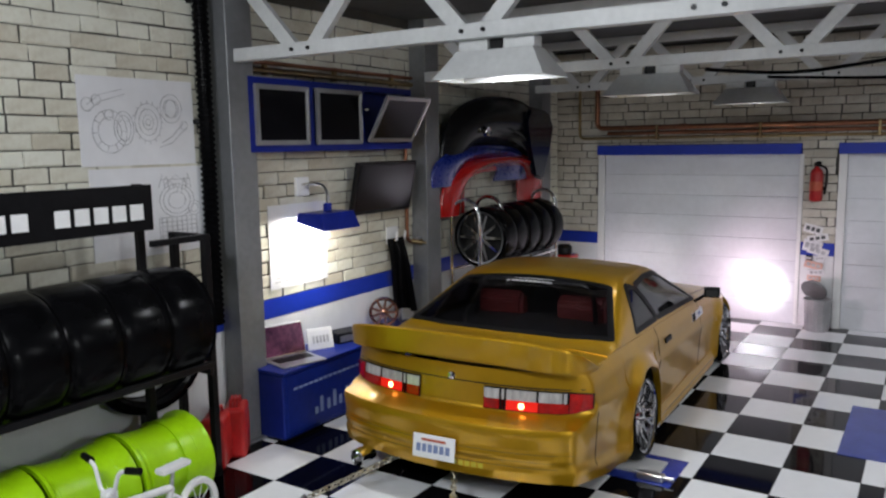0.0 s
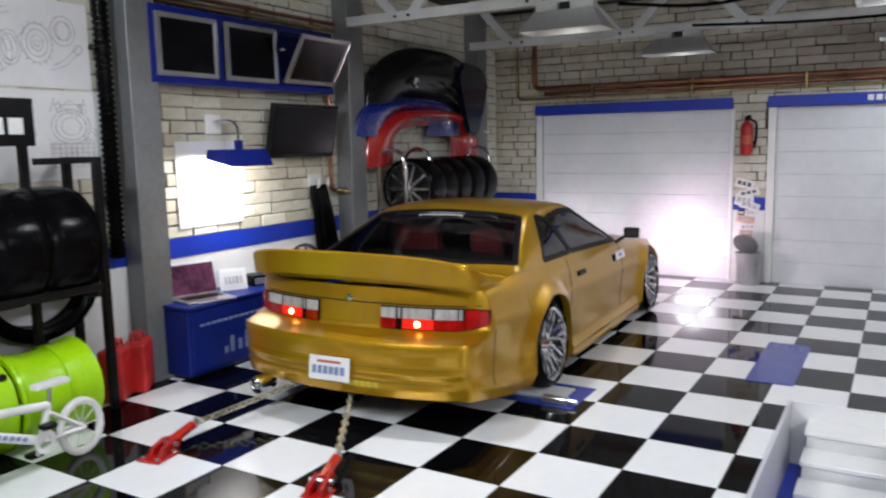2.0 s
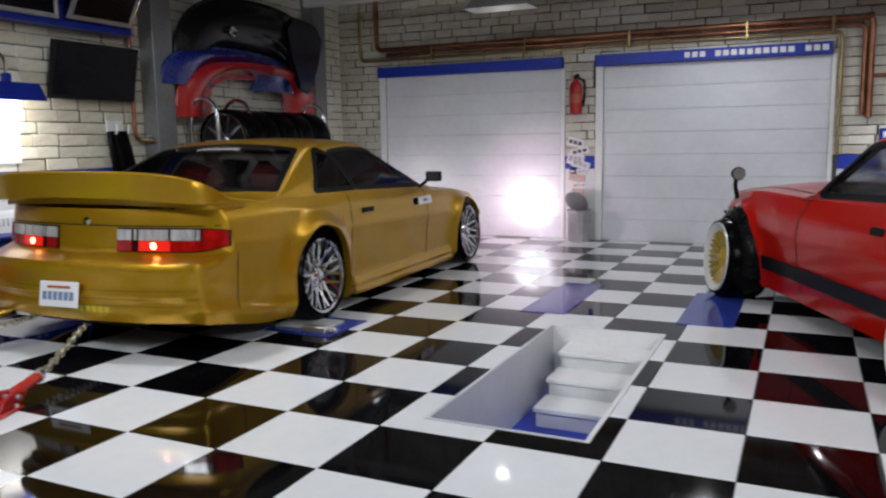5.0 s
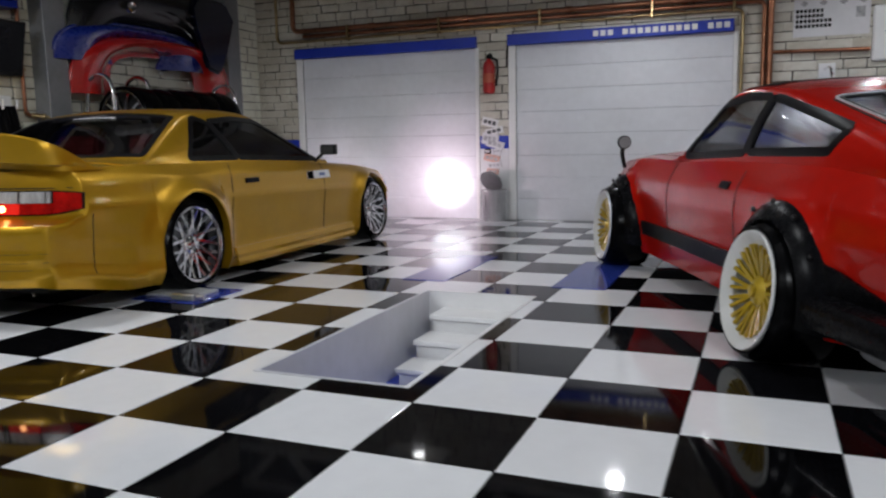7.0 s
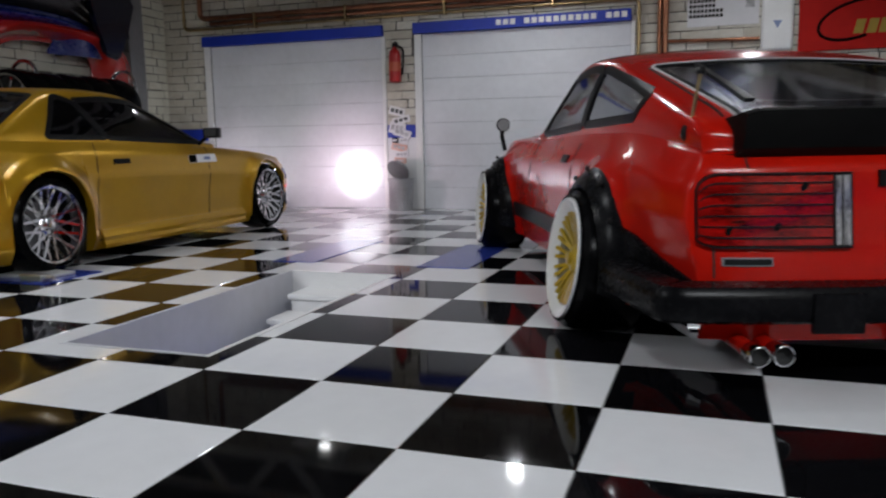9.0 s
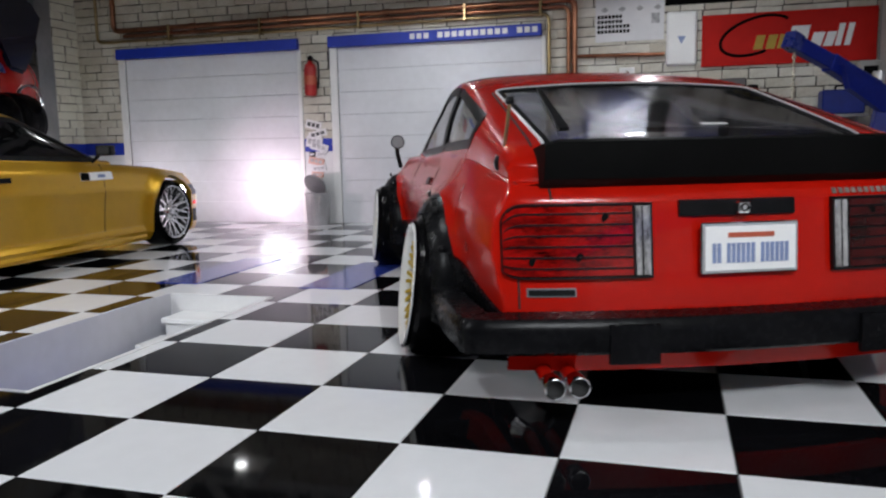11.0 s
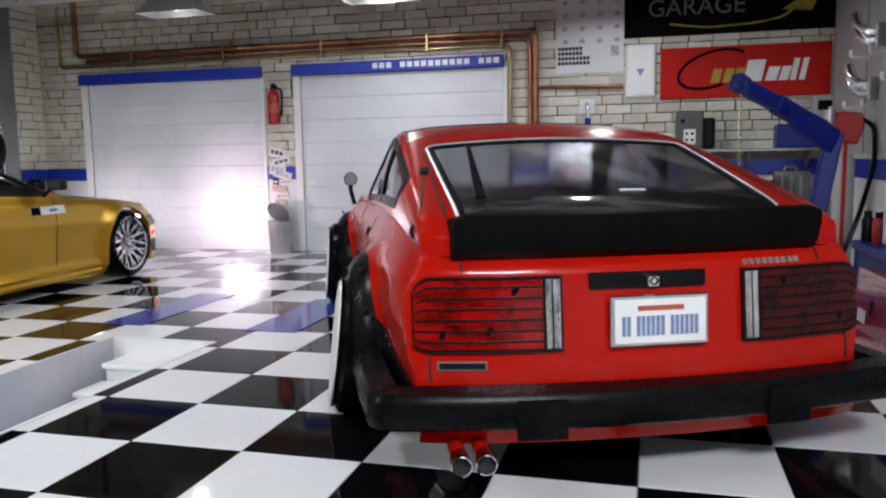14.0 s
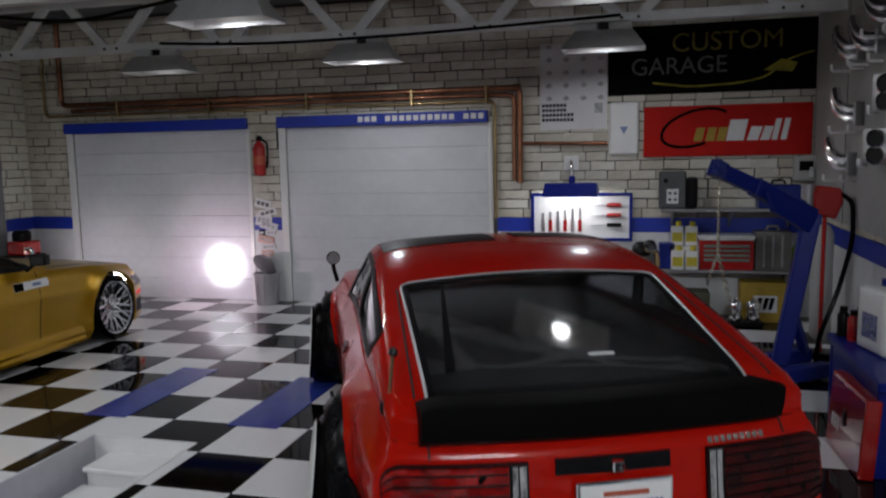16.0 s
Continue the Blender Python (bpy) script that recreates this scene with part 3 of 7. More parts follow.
def car_wheel(car, u, v, z, s, R, rim, width, style, camber=0.0, steer=0.0):
    """A wheel whose outer face looks to s (1: right). Its own x runs outwards."""
    m = P(u, v, z, 0, 0, steer) @ pose(0, 0, 0, 0, -s * camber, 0) @ pose(0, 0, 0, 0, 0, 0 if s > 0 else 180)
    w = width
    lip = {"mesh": "chrome", "spoke": "rim_white"}[style]
    bm = B()
    if style == "mesh":
        prof = [(rim, 0.0), (rim, -0.012), (rim * 0.93, -0.016), (rim * 0.90, -0.07), (rim * 0.88, -w), (rim * 0.98, -w), (rim * 0.98, -0.02)]
    else:
        prof = [(rim, 0.0), (rim * 0.985, 0.010), (rim * 0.93, 0.008), (rim * 0.80, -0.022), (rim * 0.76, -0.028), (rim * 0.76, -w), (rim * 0.97, -w), (rim * 0.97, -0.02)]
    lathe(bm, (0, 0, 0), (1, 0, 0), prof, 40, closed=True)
    wheel = part("wheel", bm, lip, car, "polished chrome rim" if style == "mesh" else "white deep-dish rim", smooth=35)
    wheel.matrix_basis = m
    # tyre
    side = R - rim
    bm = B()
    lathe(bm, (0, 0, 0), (1, 0, 0), [(rim * 0.985, -0.015), (rim + side * 0.3, 0.004), (R - 0.03, -0.01), (R - 0.008, -0.028), (R, -0.06), (R, -w + 0.04), (R - 0.02, -w), (rim, -w - 0.01)], 40, closed=True)
    part("tyre", bm, "rubber", wheel, "black low-profile tyre", smooth=35)
    # spokes
    ri = rim * (0.90 if style == "mesh" else 0.77)
    n = 13 if style == "mesh" else 14
    mats = "chrome" if style == "mesh" else "rim_gold"
    x0 = -0.045 if style == "mesh" else -0.035
    for k in range(n):
        a = 2 * math.pi * k / n
        for da in ((0.60, -0.60) if style == "mesh" else (0.10, -0.10)):
            bm = B()
            p, q = Vector((x0 - 0.03, 0.06 * math.cos(a), 0.06 * math.sin(a))), Vector((x0 + 0.01, ri * math.cos(a + da), ri * math.sin(a + da)))
            d = (q - p).normalized()
            t = Vector((1, 0, 0)).cross(d).normalized() * (0.008 if style == "mesh" else 0.0075)
            prism(bm, [p - t, p + t, q + t, q - t], (0.014, 0, 0))
            part("spoke", bm, mats, wheel)
    bm = lathe(B(), (0, 0, 0), (1, 0, 0), [(0.065, x0 - 0.05), (0.065, x0 - 0.015), (0.05, x0), (0.03, x0 + 0.006), (0.025, x0 + 0.02), (0.0, x0 + 0.022)], 20)
    part("hub", bm, mats, wheel, smooth=35)
    part("disc", lathe(B(), (0, 0, 0), (1, 0, 0), [(0.15, -0.13), (0.15, -0.12), (0.06, -0.12), (0.06, -0.13)], 28, closed=True), "steel_grey", wheel, smooth=35)
    # black disc added behind the spokes to put shade into the voids
    part("brake_shield", cyl(B(), (-w + .06, 0, 0), (-w + .07, 0, 0), rim * .86, seg=28), "cabin_black", wheel)
    return wheel


def strip(car, name, pts, width, material, normal, thick=0.004, label=""):
    """A flat band along points, lying on the face with that normal."""
    pts, n = [Vector(p) for p in pts], Vector(normal).normalized()
    bm = B()
    rows = []
    for i, p in enumerate(pts):
        d = pts[min(i + 1, len(pts) - 1)] - pts[max(i - 1, 0)]
        t = n.cross(d).normalized() * width / 2
        rows.append([bm.verts.new(q) for q in (p - t, p + t, p + t + n * thick, p - t + n * thick)])
    for a, b in zip(rows, rows[1:]):
        bridge(bm, a, b)
    bm.faces.new(rows[0][::-1]), bm.faces.new(rows[-1])
    return part(name, bm, material, car, label)


def bucket_seat(car, u, v, material, top=1.02):
    bm = B()
    prof = [(-.17, .30), (-.20, .36), (-.27, .95), (-.22, 1.02), (-.15, .98), (-.10, .42), (.22, .40), (.26, .34), (.22, .28)]
    for w0, w1, z in ((-.19, .19, 1),):
        prism(bm, [(u + w0, v + a, b * top / 1.02) for a, b in prof], (w1 - w0, 0, 0))
    bmesh.ops.bevel(bm, geom=bm.edges[:], offset=0.025, segments=2, affect="EDGES")
    seat = part("seat", bm, material, car, "red bucket seat", smooth=40)
    return seat


# gold coupe
gc = thing("gold_coupe", "metallic gold drift coupe with rear wing and lit tail lamps", "car", -3.105, 1.972, 0, 0, 0, 1.9)
GOLD = Car(
    v0=-1.26, v1=3.43,
    width=smooth_lin([(-1.26, .76), (-1.0, .85), (-.4, .885), (.4, .885), (1.6, .89), (2.6, .885), (3.1, .83), (3.43, .70)], 0.12),
    shoulder=smooth_lin([(-1.3, .805), (-1.0, .815), (-.3, .82), (.4, .805), (1.7, .765), (2.6, .70), (3.2, .62), (3.45, .56)], 0.15),
    crown=lin([(-1.3, .02), (-1, .035), (0, .03), (1.7, .03), (2.6, .05), (3.4, .03)]),
    sill=smooth_lin([(-1.3, .21), (-1.0, .19), (-.55, .10), (.5, .085), (2.2, .085), (2.9, .09), (3.45, .10)], 0.08),
    tail=lin([(.10, -1.15), (.21, -1.215), (.29, -1.235), (.305, -1.225), (.33, -1.225), (.345, -1.245), (.375, -1.245), (.39, -1.235), (.50, -1.25), (.535, -1.235), (.555, -1.06), (.565, -1.055), (.76, -1.035), (.81, -1.025), (.86, -1.00)]),
    nose=lin([(.08, 3.36), (.2, 3.43), (.42, 3.42), (.5, 3.36), (.62, 3.22)]),
    ktail=0.2, knose=0.28,
    side=lin([(0, .965), (.12, .99), (.20, .97), (.55, .985), (.70, 1.0), (.74, .985), (.9, .965), (1, .92)]),
    arches=[(0, .30, .335), (2.65, .30, .335)], flare=0.055, round_tail=0.07)
part("body", GOLD.shell(), "gold", gc, smooth=55)
part("underbody", box(B(), -.60, .60, -.92, 3.1, .13, .56, .02), "cabin_black", gc)
part("cabin_floor", sheet(GOLD.deck, steps(-.76, .76, 10), steps(-.30, 1.80, 14), .006), "cabin_black", gc)
# cabin
GC = Cabin(
    gc, GOLD, -.50, 1.90,
    top=smooth_lin([(-.5, .848), (-.40, .850), (-.34, .868), (.24, 1.155), (.40, 1.192), (.75, 1.205), (1.02, 1.196), (1.18, 1.15), (1.80, .805), (1.92, .795)], .09),
    upper=smooth_lin([(-.5, .795), (-.30, .785), (.24, .635), (.40, .625), (1.0, .605), (1.2, .625), (1.8, .80), (1.92, .80)], .08),
    drop=smooth_lin([(-.5, .022), (-.3, .030), (.24, .042), (1.0, .045), (1.3, .05), (1.8, .02), (1.92, .01)], .08))
G_WIN = {
    "quarter_window": ("side", loop_of([(.10, .838), (.645, .830), (.475, 1.085), (.365, 1.115), (.325, 1.105)])),
    "side_window": ("side", loop_of([(.66, .830), (1.74, .790), (1.60, .885), (1.27, 1.048), (1.08, 1.105), (.80, 1.118), (.49, 1.095)])),
    "rear_window": ("top", loop_of([(-.765, -.285), (-.45, -.335), (0, -.35), (.45, -.335), (.765, -.285), (.575, .235), (.3, .255), (0, .262), (-.3, .255), (-.575, .235)], .02)),
    "windscreen": ("top", loop_of([(-.70, 1.72), (0, 1.80), (.70, 1.72), (.55, 1.16), (0, 1.14), (-.55, 1.16)], .02))}
cab_gold = GC.skin(G_WIN, "gold", list(G_WIN.values()))
for name, (kind, loop) in G_WIN.items():
    for s in ((-1, 1) if kind == "side" else (1,)):
        GC.band(cab_gold, kind, s, loop, .030 if name == "rear_window" else .022, .014, "black_plastic", .003)
        GC.pane(cab_gold, kind, s, loop, "glass_dark", name)
for s in (-1, 1):
    bucket_seat(gc, s * .33, .55, "seat_red")
part("dashboard", box(B(), -.62, .62, 1.35, 1.75, .62, .80, .03, 2), "cabin_black", gc)
part("steering_wheel", tube(B(), [(-.33 + .13 * math.cos(a), 1.22 - .05 * math.sin(a), .80 + .12 * math.sin(a)) for a in steps(0, 2 * math.pi, 20)[:-1]], 0.013, loop=True), "cabin_black", gc)
for v in (.2, .95):
    part("roll_bar", tube(B(), [(-.50, v, .64), (-.46, v, 1.05), (-.40, v, 1.12), (.40, v, 1.12), (.46, v, 1.05), (.50, v, .64)], 0.018, bend=0.06), "black_metal", gc)
# lettering over the rear window
for k in range(11):
    part("lettering", sheet(lambda a, b, o: GC.at("top", 1, a + .25 * (b - .19), b, o + .003), steps(-.20 + .034 * k, -.20 + .034 * k + (.010 if k in (0, 10) else .024), 1), steps(.165 if k in (0, 10) else .175, .215, 2), 0.002), "print_white", gc, "white window lettering")
# rear wing with swept ends
def wing_top(v):
    return 1.02 - .515 * (v + 1.12)


bm, rings = B(), []
for k in range(41):
    u = .825 * math.sin(math.pi / 2 * (k / 20 - 1))
    e = min(1, abs(u) / .826)
    vr = -.70 - (.43 - .035 * e * e) * (1 - e ** 5) ** .2
    vf, zb = -.655, GOLD.deck(u, -.95).z - .010
    inner = min(vr + .085, vf - .012)
    sec = [(inner, zb), (inner, zb + .026), (min(vr + .014, inner), zb + .034), (vr + .006, zb + (wing_top(vr) - zb) * .62), (vr, wing_top(vr) - .012), (vr + .008, wing_top(vr) - .002), (vr + .03, wing_top(vr + .03))]
    sec += [(a, max(wing_top(a), zb + .012)) for a in steps(vr + .06 if vr < -.74 else vr + .032, vf, 4)] + [(vf, zb)]
    rings.append([bm.verts.new((u, a, b)) for a, b in sec])
for a, b in zip(rings, rings[1:]):
    bridge(bm, a, b)
bm.faces.new(rings[0][::-1]), bm.faces.new(rings[-1])
wing = part("rear_wing", bm, "gold", gc, smooth=35)
# black sheet stands in for the shade in the gap under the wing
part("wing_base", sheet(lambda u, v, o: GOLD.deck(u, v, o - .01), steps(-.76, .76, 10), steps(-1.0, -.70, 4), .018), "seam", wing, "black sheet for the shade under the wing")
# tail panel, lamps, plate and seams
for s in (-1, 1):
    f = lambda u, z, o: GOLD.rear(u, z, o)
    ua, ub = (.225, .845)
    side = lambda a, b: sorted((s * a, s * b))
    def face(u, q, o):
        """q: 0 to 1 up the lamp, whose outer end tapers and rounds off."""
        e = max(0, (abs(u) - .66) / .185)
        return GOLD.rear(u, .572 + .030 * e ** 2 + q * (.133 - .045 * e ** 2), o)

    lamp = part("tail_lamp", sheet(face, steps(*side(ua, ub), 14), steps(0, 1, 5), 0.010), "black_plastic", gc, "wide tail lamp, clear above and lit red below", smooth=35)
    for a, b in ((.230, .325), (.340, .355), (.370, .545), (.560, .690), (.698, .715)):
        part("clear_lens", sheet(lambda u, q, o: face(u, q, o + .010), steps(*side(a, b), 3), steps(.50, .95, 3), 0.008), "lens_clear", lamp, smooth=35)
    for a, b, m in ((.230, .325, "lens_red"), (.340, .355, "lens_dark"), (.370, .555, "lens_lit"), (.560, .725, "lens_red")):
        part("red_lens", sheet(lambda u, q, o: face(u, q, o + .010), steps(*side(a, b), 4), steps(.05, .48, 3), 0.008), m, lamp, "lit red lens" if m == "lens_lit" else "", smooth=35)
    part("red_lens", sheet(lambda u, q, o: face(u, q, o + .010), steps(*side(.730, .840), 6), steps(.05, .95, 3), 0.008), "lens_red", lamp, smooth=35)
    part("bulb", lathe(B(), GOLD.rear(s * .46, .607, .010), (0, -1, 0), [(.020, 0), (.018, .012), (.010, .018), (0, .019)], 16), "bulb_lit", lamp, "glowing bulb", smooth=35)
# first two are gaps; the lower three put crease shade into darker gold strips
for z, w in ((.566, .006), (.715, .006), (.385, .004), (.34, .005), (.30, .004)):
    strip(gc, "panel_gap", [GOLD.rear(u, z, -.001) for u in steps(-.80, .80, 16)], w, "seam" if z > .5 else "crease_shade", (0, -1, 0))
part("badge", lathe(B(), GOLD.rear(0, .735, -.002), (0, -1, 0), [(.028, 0), (.024, .008), (.006, .011), (0, .011)], 20), "chrome", gc)
pl = part("licence_plate", box(B(), -.155, .155, -.008, .0, -.075, .075, .003), "plate_white", gc, "white licence plate with blue and red print")
pl.matrix_basis = P(.005, -1.268, .356, -10, -1, 0)
pl.scale = (.93, 1, .93)
part("plate_print", box(B(), -.09, .09, -.011, -.007, .035, .05), "print_red", pl)
for k in range(6):
    part("plate_print", box(B(), -.125 + .043 * k, -.095 + .043 * k, -.011, -.007, -.035, .015), "print_blue", pl)
for k in range(7):
    x = .02 + .042 * k
    part("lettering", sheet(GOLD.rear, steps(x, x + .03, 1), steps(.262, .295, 1), 0.003), "print_yellow", gc)
part("exhaust_tip", lathe(B(), (-.56, -1.13, .175), (-.12, -1, -.02), [(.05, 0), (.055, .13), (.048, .132), (.042, .06), (0, .05)], 24), "chrome", gc, "chrome exhaust tip", smooth=35)
# doors, handles, tags, mirrors
for s in (-1, 1):
    part("side_skirt", sheet(lambda v, z, o: GOLD.flank(s, v, z, o + (.03 if z < .13 else .012 if z < .19 else 0)), steps(.44, 2.22, 20), steps(.09, .215, 5), 0.010), "gold", gc, smooth=35)
    for v, z0, z1, lean in ((.42, .14, .80, .05), (1.72, .14, .76, .04)):
        strip(gc, "door_gap", [GOLD.flank(s, v + lean * ((z - .14) / .6) ** 2, z, -.0015) for z in steps(z0, z1, 14)], .006, "seam", (s, 0, 0))
    strip(gc, "door_gap", [GOLD.flank(s, v, .15, -.0015) for v in steps(.42, 1.72, 14)], .006, "seam", (s, 0, 0))
    strip(gc, "bumper_gap", [GOLD.flank(s, -.80, z, -.0015) for z in steps(.24, .57, 8)], .005, "seam", (s, 0, 0))
    strip(gc, "hood_gap", [GOLD.deck(s * .70, v, -.0015) for v in steps(1.95, 3.15, 14)], .006, "seam", (0, 0, 1))
    part("door_handle", sheet(lambda v, z, o: GOLD.flank(s, v, z, o), steps(.62, .78, 4), steps(.655, .69, 2), 0.012), "black_plastic", gc, smooth=35)
    tag = part("sticker", sheet(lambda v, z, o: GOLD.flank(s, v, z, o + .001), steps(1.48, 1.86, 5), steps(.635, .70, 2), 0.003), "plate_white", gc, "white and black door sticker")
    part("sticker_block", sheet(lambda v, z, o: GOLD.flank(s, v, z, o + .004), steps(1.48, 1.58, 2), steps(.637, .698, 2), 0.001), "print_black", tag)
    part("sticker_print", sheet(lambda v, z, o: GOLD.flank(s, v, z, o + .004), steps(1.68, 1.77, 2), steps(.655, .68, 2), 0.001), "print_blue", tag)
    bm = box(B(), -.065, .065, -.04, .04, -.042, .042, .02, 2)
    mir = part("side_mirror", bm, "black_plastic", gc, "black door mirror", smooth=35)
    mir.matrix_basis = P(s * .985, 1.64, .87, 0, 0, s * 12)
    part("mirror_glass", box(B(), -.048, .048, -.045, -.041, -.028, .028, .002), "cabin_black", mir)
    part("mirror_arm", tube(B(), [(s * .84, 1.66, .78), (s * .90, 1.65, .82), (s * .95, 1.64, .86)], .014), "black_plastic", gc)
    part("headlamp", sheet(GOLD.front, steps(*sorted((s * .38, s * .66)), 4), steps(.44, .52, 3), 0.006), "headlamp", gc, "lit headlamp")
    part("headlamp_housing", sheet(lambda v, z, o: GOLD.flank(s, v, z, o + .001), steps(2.98, 3.36, 8), steps(.43, .535, 3), 0.006), "black_plastic", gc, "dark headlamp housing", smooth=35)
    part("side_marker", sheet(lambda v, z, o: GOLD.flank(s, v, z, o + .001), steps(3.12, 3.24, 3), steps(.335, .37, 2), 0.006), "lens_lit", gc, "glowing red side marker", smooth=35)
    part("bumper_vent", sheet(lambda v, z, o: GOLD.flank(s, v, z, o + .001), steps(3.05, 3.34, 6), steps(.17, .29, 3), 0.004), "cabin_black", gc, smooth=35)
    part("front_grille", sheet(GOLD.front, steps(*sorted((s * .05, s * .60)), 6), steps(.17, .30, 3), 0.004), "cabin_black", gc)
    for a in (0, 2.65):
        car_wheel(gc, s * .915, a, .30, s, .30, .245, .26, "mesh", 3.0 if a else 4.0, 0)
# lamps of the car
nose_x, nose_y = -3.105 - 3.44 * math.sin(radians(1.9)), 1.972 + 3.42
spot("headlamp_beam", (nose_x + .52, nose_y + .06, .47), (-2.33, YB, .36), 45, 100, 1.0, 0.05, (1.0, 0.72, 0.86))
spot("headlamp_high_beam", (nose_x + .52, nose_y + .07, .49), (-2.33, YB, .40), 330, 27, 1.0, 0.04, (0.97, 0.95, 1.0))
spot("headlamp_glow", (nose_x + .52, nose_y + .07, .48), (-2.33, YB, .40), 30, 52, 1.0, 0.05, (1.0, 0.88, 0.95))
spot("headlamp_beam", (nose_x - .52, nose_y + .06, .47), (-3.82, YB, .38), 24, 80, 1.0, 0.05, (1.0, 0.84, 0.92))

# red fastback
rc = thing("red_fastback", "glossy red fastback with black overfenders, bumper and spoiler", "car", 1.98, 1.812, 0, 0, 0, 24)
RED = Car(
    v0=-.93, v1=3.32,
    width=smooth_lin([(-.93, .76), (-.6, .81), (0, .83), (.8, .81), (1.5, .80), (2.5, .81), (3.0, .76), (3.32, .62)], 0.12),
    shoulder=smooth_lin([(-.95, .715), (-.6, .76), (-.2, .80), (.6, .80), (1.5, .775), (2.4, .778), (3.0, .738), (3.35, .62)], 0.15),
    crown=lin([(-.95, .03), (0, .03), (1.5, .03), (2.2, .07), (3.3, .05)]),
    sill=smooth_lin([(-.95, .20), (-.5, .16), (.5, .13), (2.0, .13), (2.9, .14), (3.35, .16)], 0.08),
    tail=lin([(.14, -.86), (.25, -.92), (.40, -.91), (.44, -.90), (.68, -.875), (.70, -.86), (.76, -.81)]),
    nose=lin([(.12, 3.24), (.25, 3.32), (.45, 3.30), (.55, 3.24), (.66, 3.1)]),
    ktail=0.13, knose=0.30,
    side=lin([(0, .93), (.15, .955), (.45, .985), (.62, 1.0), (.8, .985), (1, .90)]),
    arches=[(0, .29, .312), (2.53, .29, .307)], flare=0.05, round_tail=0.05)
part("body", RED.shell(), "red", rc, smooth=55)
part("underbody", box(B(), -.58, .58, -.80, 3.1, .15, .60, .02), "cabin_black", rc)
part("cabin_floor", sheet(RED.deck, steps(-.685, .685, 10), steps(-.60, 1.58, 14), .006), "cabin_black", rc)
RC = Cabin(
    rc, RED, -.86, 1.70,
    top=smooth_lin([(-.95, .70), (-.86, .720), (-.80, .80), (-.72, .866), (.155, 1.108), (.32, 1.157), (.52, 1.192), (.80, 1.210), (1.0, 1.206), (1.12, 1.176), (1.50, .875), (1.64, .80), (1.72, .79)], .09),
    upper=smooth_lin([(-.95, .72), (-.72, .705), (-.2, .688), (.155, .665), (.5, .645), (1.0, .622), (1.13, .625), (1.5, .735), (1.72, .76)], .08),
    drop=smooth_lin([(-.95, .02), (-.72, .032), (-.2, .036), (.155, .042), (.5, .056), (1.13, .05), (1.5, .05), (1.72, .01)], .08))
R_WIN = {
    "quarter_window": ("side", loop_of([(.615, .842), (-.14, .856), (-.235, .945), (.0, 1.000), (.40, 1.085), (.485, 1.095)], .02)),
    "side_window": ("side", loop_of([(.675, .838), (1.47, .808), (1.30, .965), (1.11, 1.095), (.80, 1.118), (.53, 1.103)], .025)),
    "rear_window": ("top", loop_of([(-.578, -.74), (0, -.75), (.515, -.74), (.552, .130), (.25, .150), (0, .155), (-.25, .150), (-.562, .130)], .03)),
    "windscreen": ("top", loop_of([(-.66, 1.46), (0, 1.58), (.66, 1.46), (.53, 1.11), (0, 1.13), (-.53, 1.11)], .02))}
cab_red = RC.skin(R_WIN, "red", list(R_WIN.values()))
for name, (kind, loop) in R_WIN.items():
    for s in ((-1, 1) if kind == "side" else (1,)):
        if name == "rear_window":
            RC.band(cab_red, kind, s, loop, .016, .008, "black_plastic", .003)
            RC.band(cab_red, kind, s, loop, -.006, .017, "trim_silver", .007, "window_strip", "chrome window strip")
        else:
            RC.band(cab_red, kind, s, loop, .020, .018, "black_plastic", .005)
        RC.pane(cab_red, kind, s, loop, "glass_smoke" if name == "rear_window" else "glass_tint" if kind == "side" else "glass_clear", name)
# two black sheets over the front of the roof, left and right
for a0, a1, back in ((-.595, -.03, .66), (.09, .595, .75)):
    part("roof_wrap", sheet(lambda a, b, o: RC.at("top", 1, a, (back - .35 * max(0, abs(a) - .50)) * (1 - b) + 1.09 * b, o + .001), steps(a0, a1, 18), steps(0, 1, 12), 0.003), "black_plastic", rc, "black front patches of the roof", smooth=35)
for s in (-1, 1):
    part("door_pillar", sheet(lambda a, b, o: RC.at("side", s, (.600 - .120 * b) * (1 - a) + (.690 - .150 * b) * a, .838 + .266 * b, o + .0005), steps(0, 1, 4), steps(0, 1, 8), .006), "black_plastic", rc, "black pillar between the side windows", smooth=35)
for s in (-1, 1):
    strip(rc, "hatch_gap", [RC.at("top", 1, s * (.628 - .045 * (b + .70)), b, .0005) for b in steps(-.70, .10, 14)], .007, "seam", (s * .45, -.3, .8))
for s in (-1, 1):
    bucket_seat(rc, s * .30, .45, "cabin_black", .86)
part("dashboard", box(B(), -.58, .58, 1.15, 1.5, .66, .80, .03, 2), "cabin_black", rc)
part("wiper", sheet(lambda a, b, o: RC.at("top", 1, -.405 - .085 * a + b * (.006 + .012 * a), .07 - .66 * a, o + .004), steps(0, 1, 12), [-1, 1], .014), "black_plastic", rc, "black rear wiper arm", smooth=35)
for k in range(26):
    if k % 9 != 8:
        part("window_print", sheet(lambda a, b, o: RC.at("top", 1, a, b, o), steps(-.34 + .025 * k, -.34 + .025 * k + .017, 1), [.098, .108], .001), "print_black", cab_red)
part("window_print", sheet(lambda a, b, o: RC.at("top", 1, a, b, o), steps(.02, .115, 2), [-.555, -.535], .001), "print_white", cab_red, "small white window sticker")
# ducktail spoiler
bm = B()
rows = []
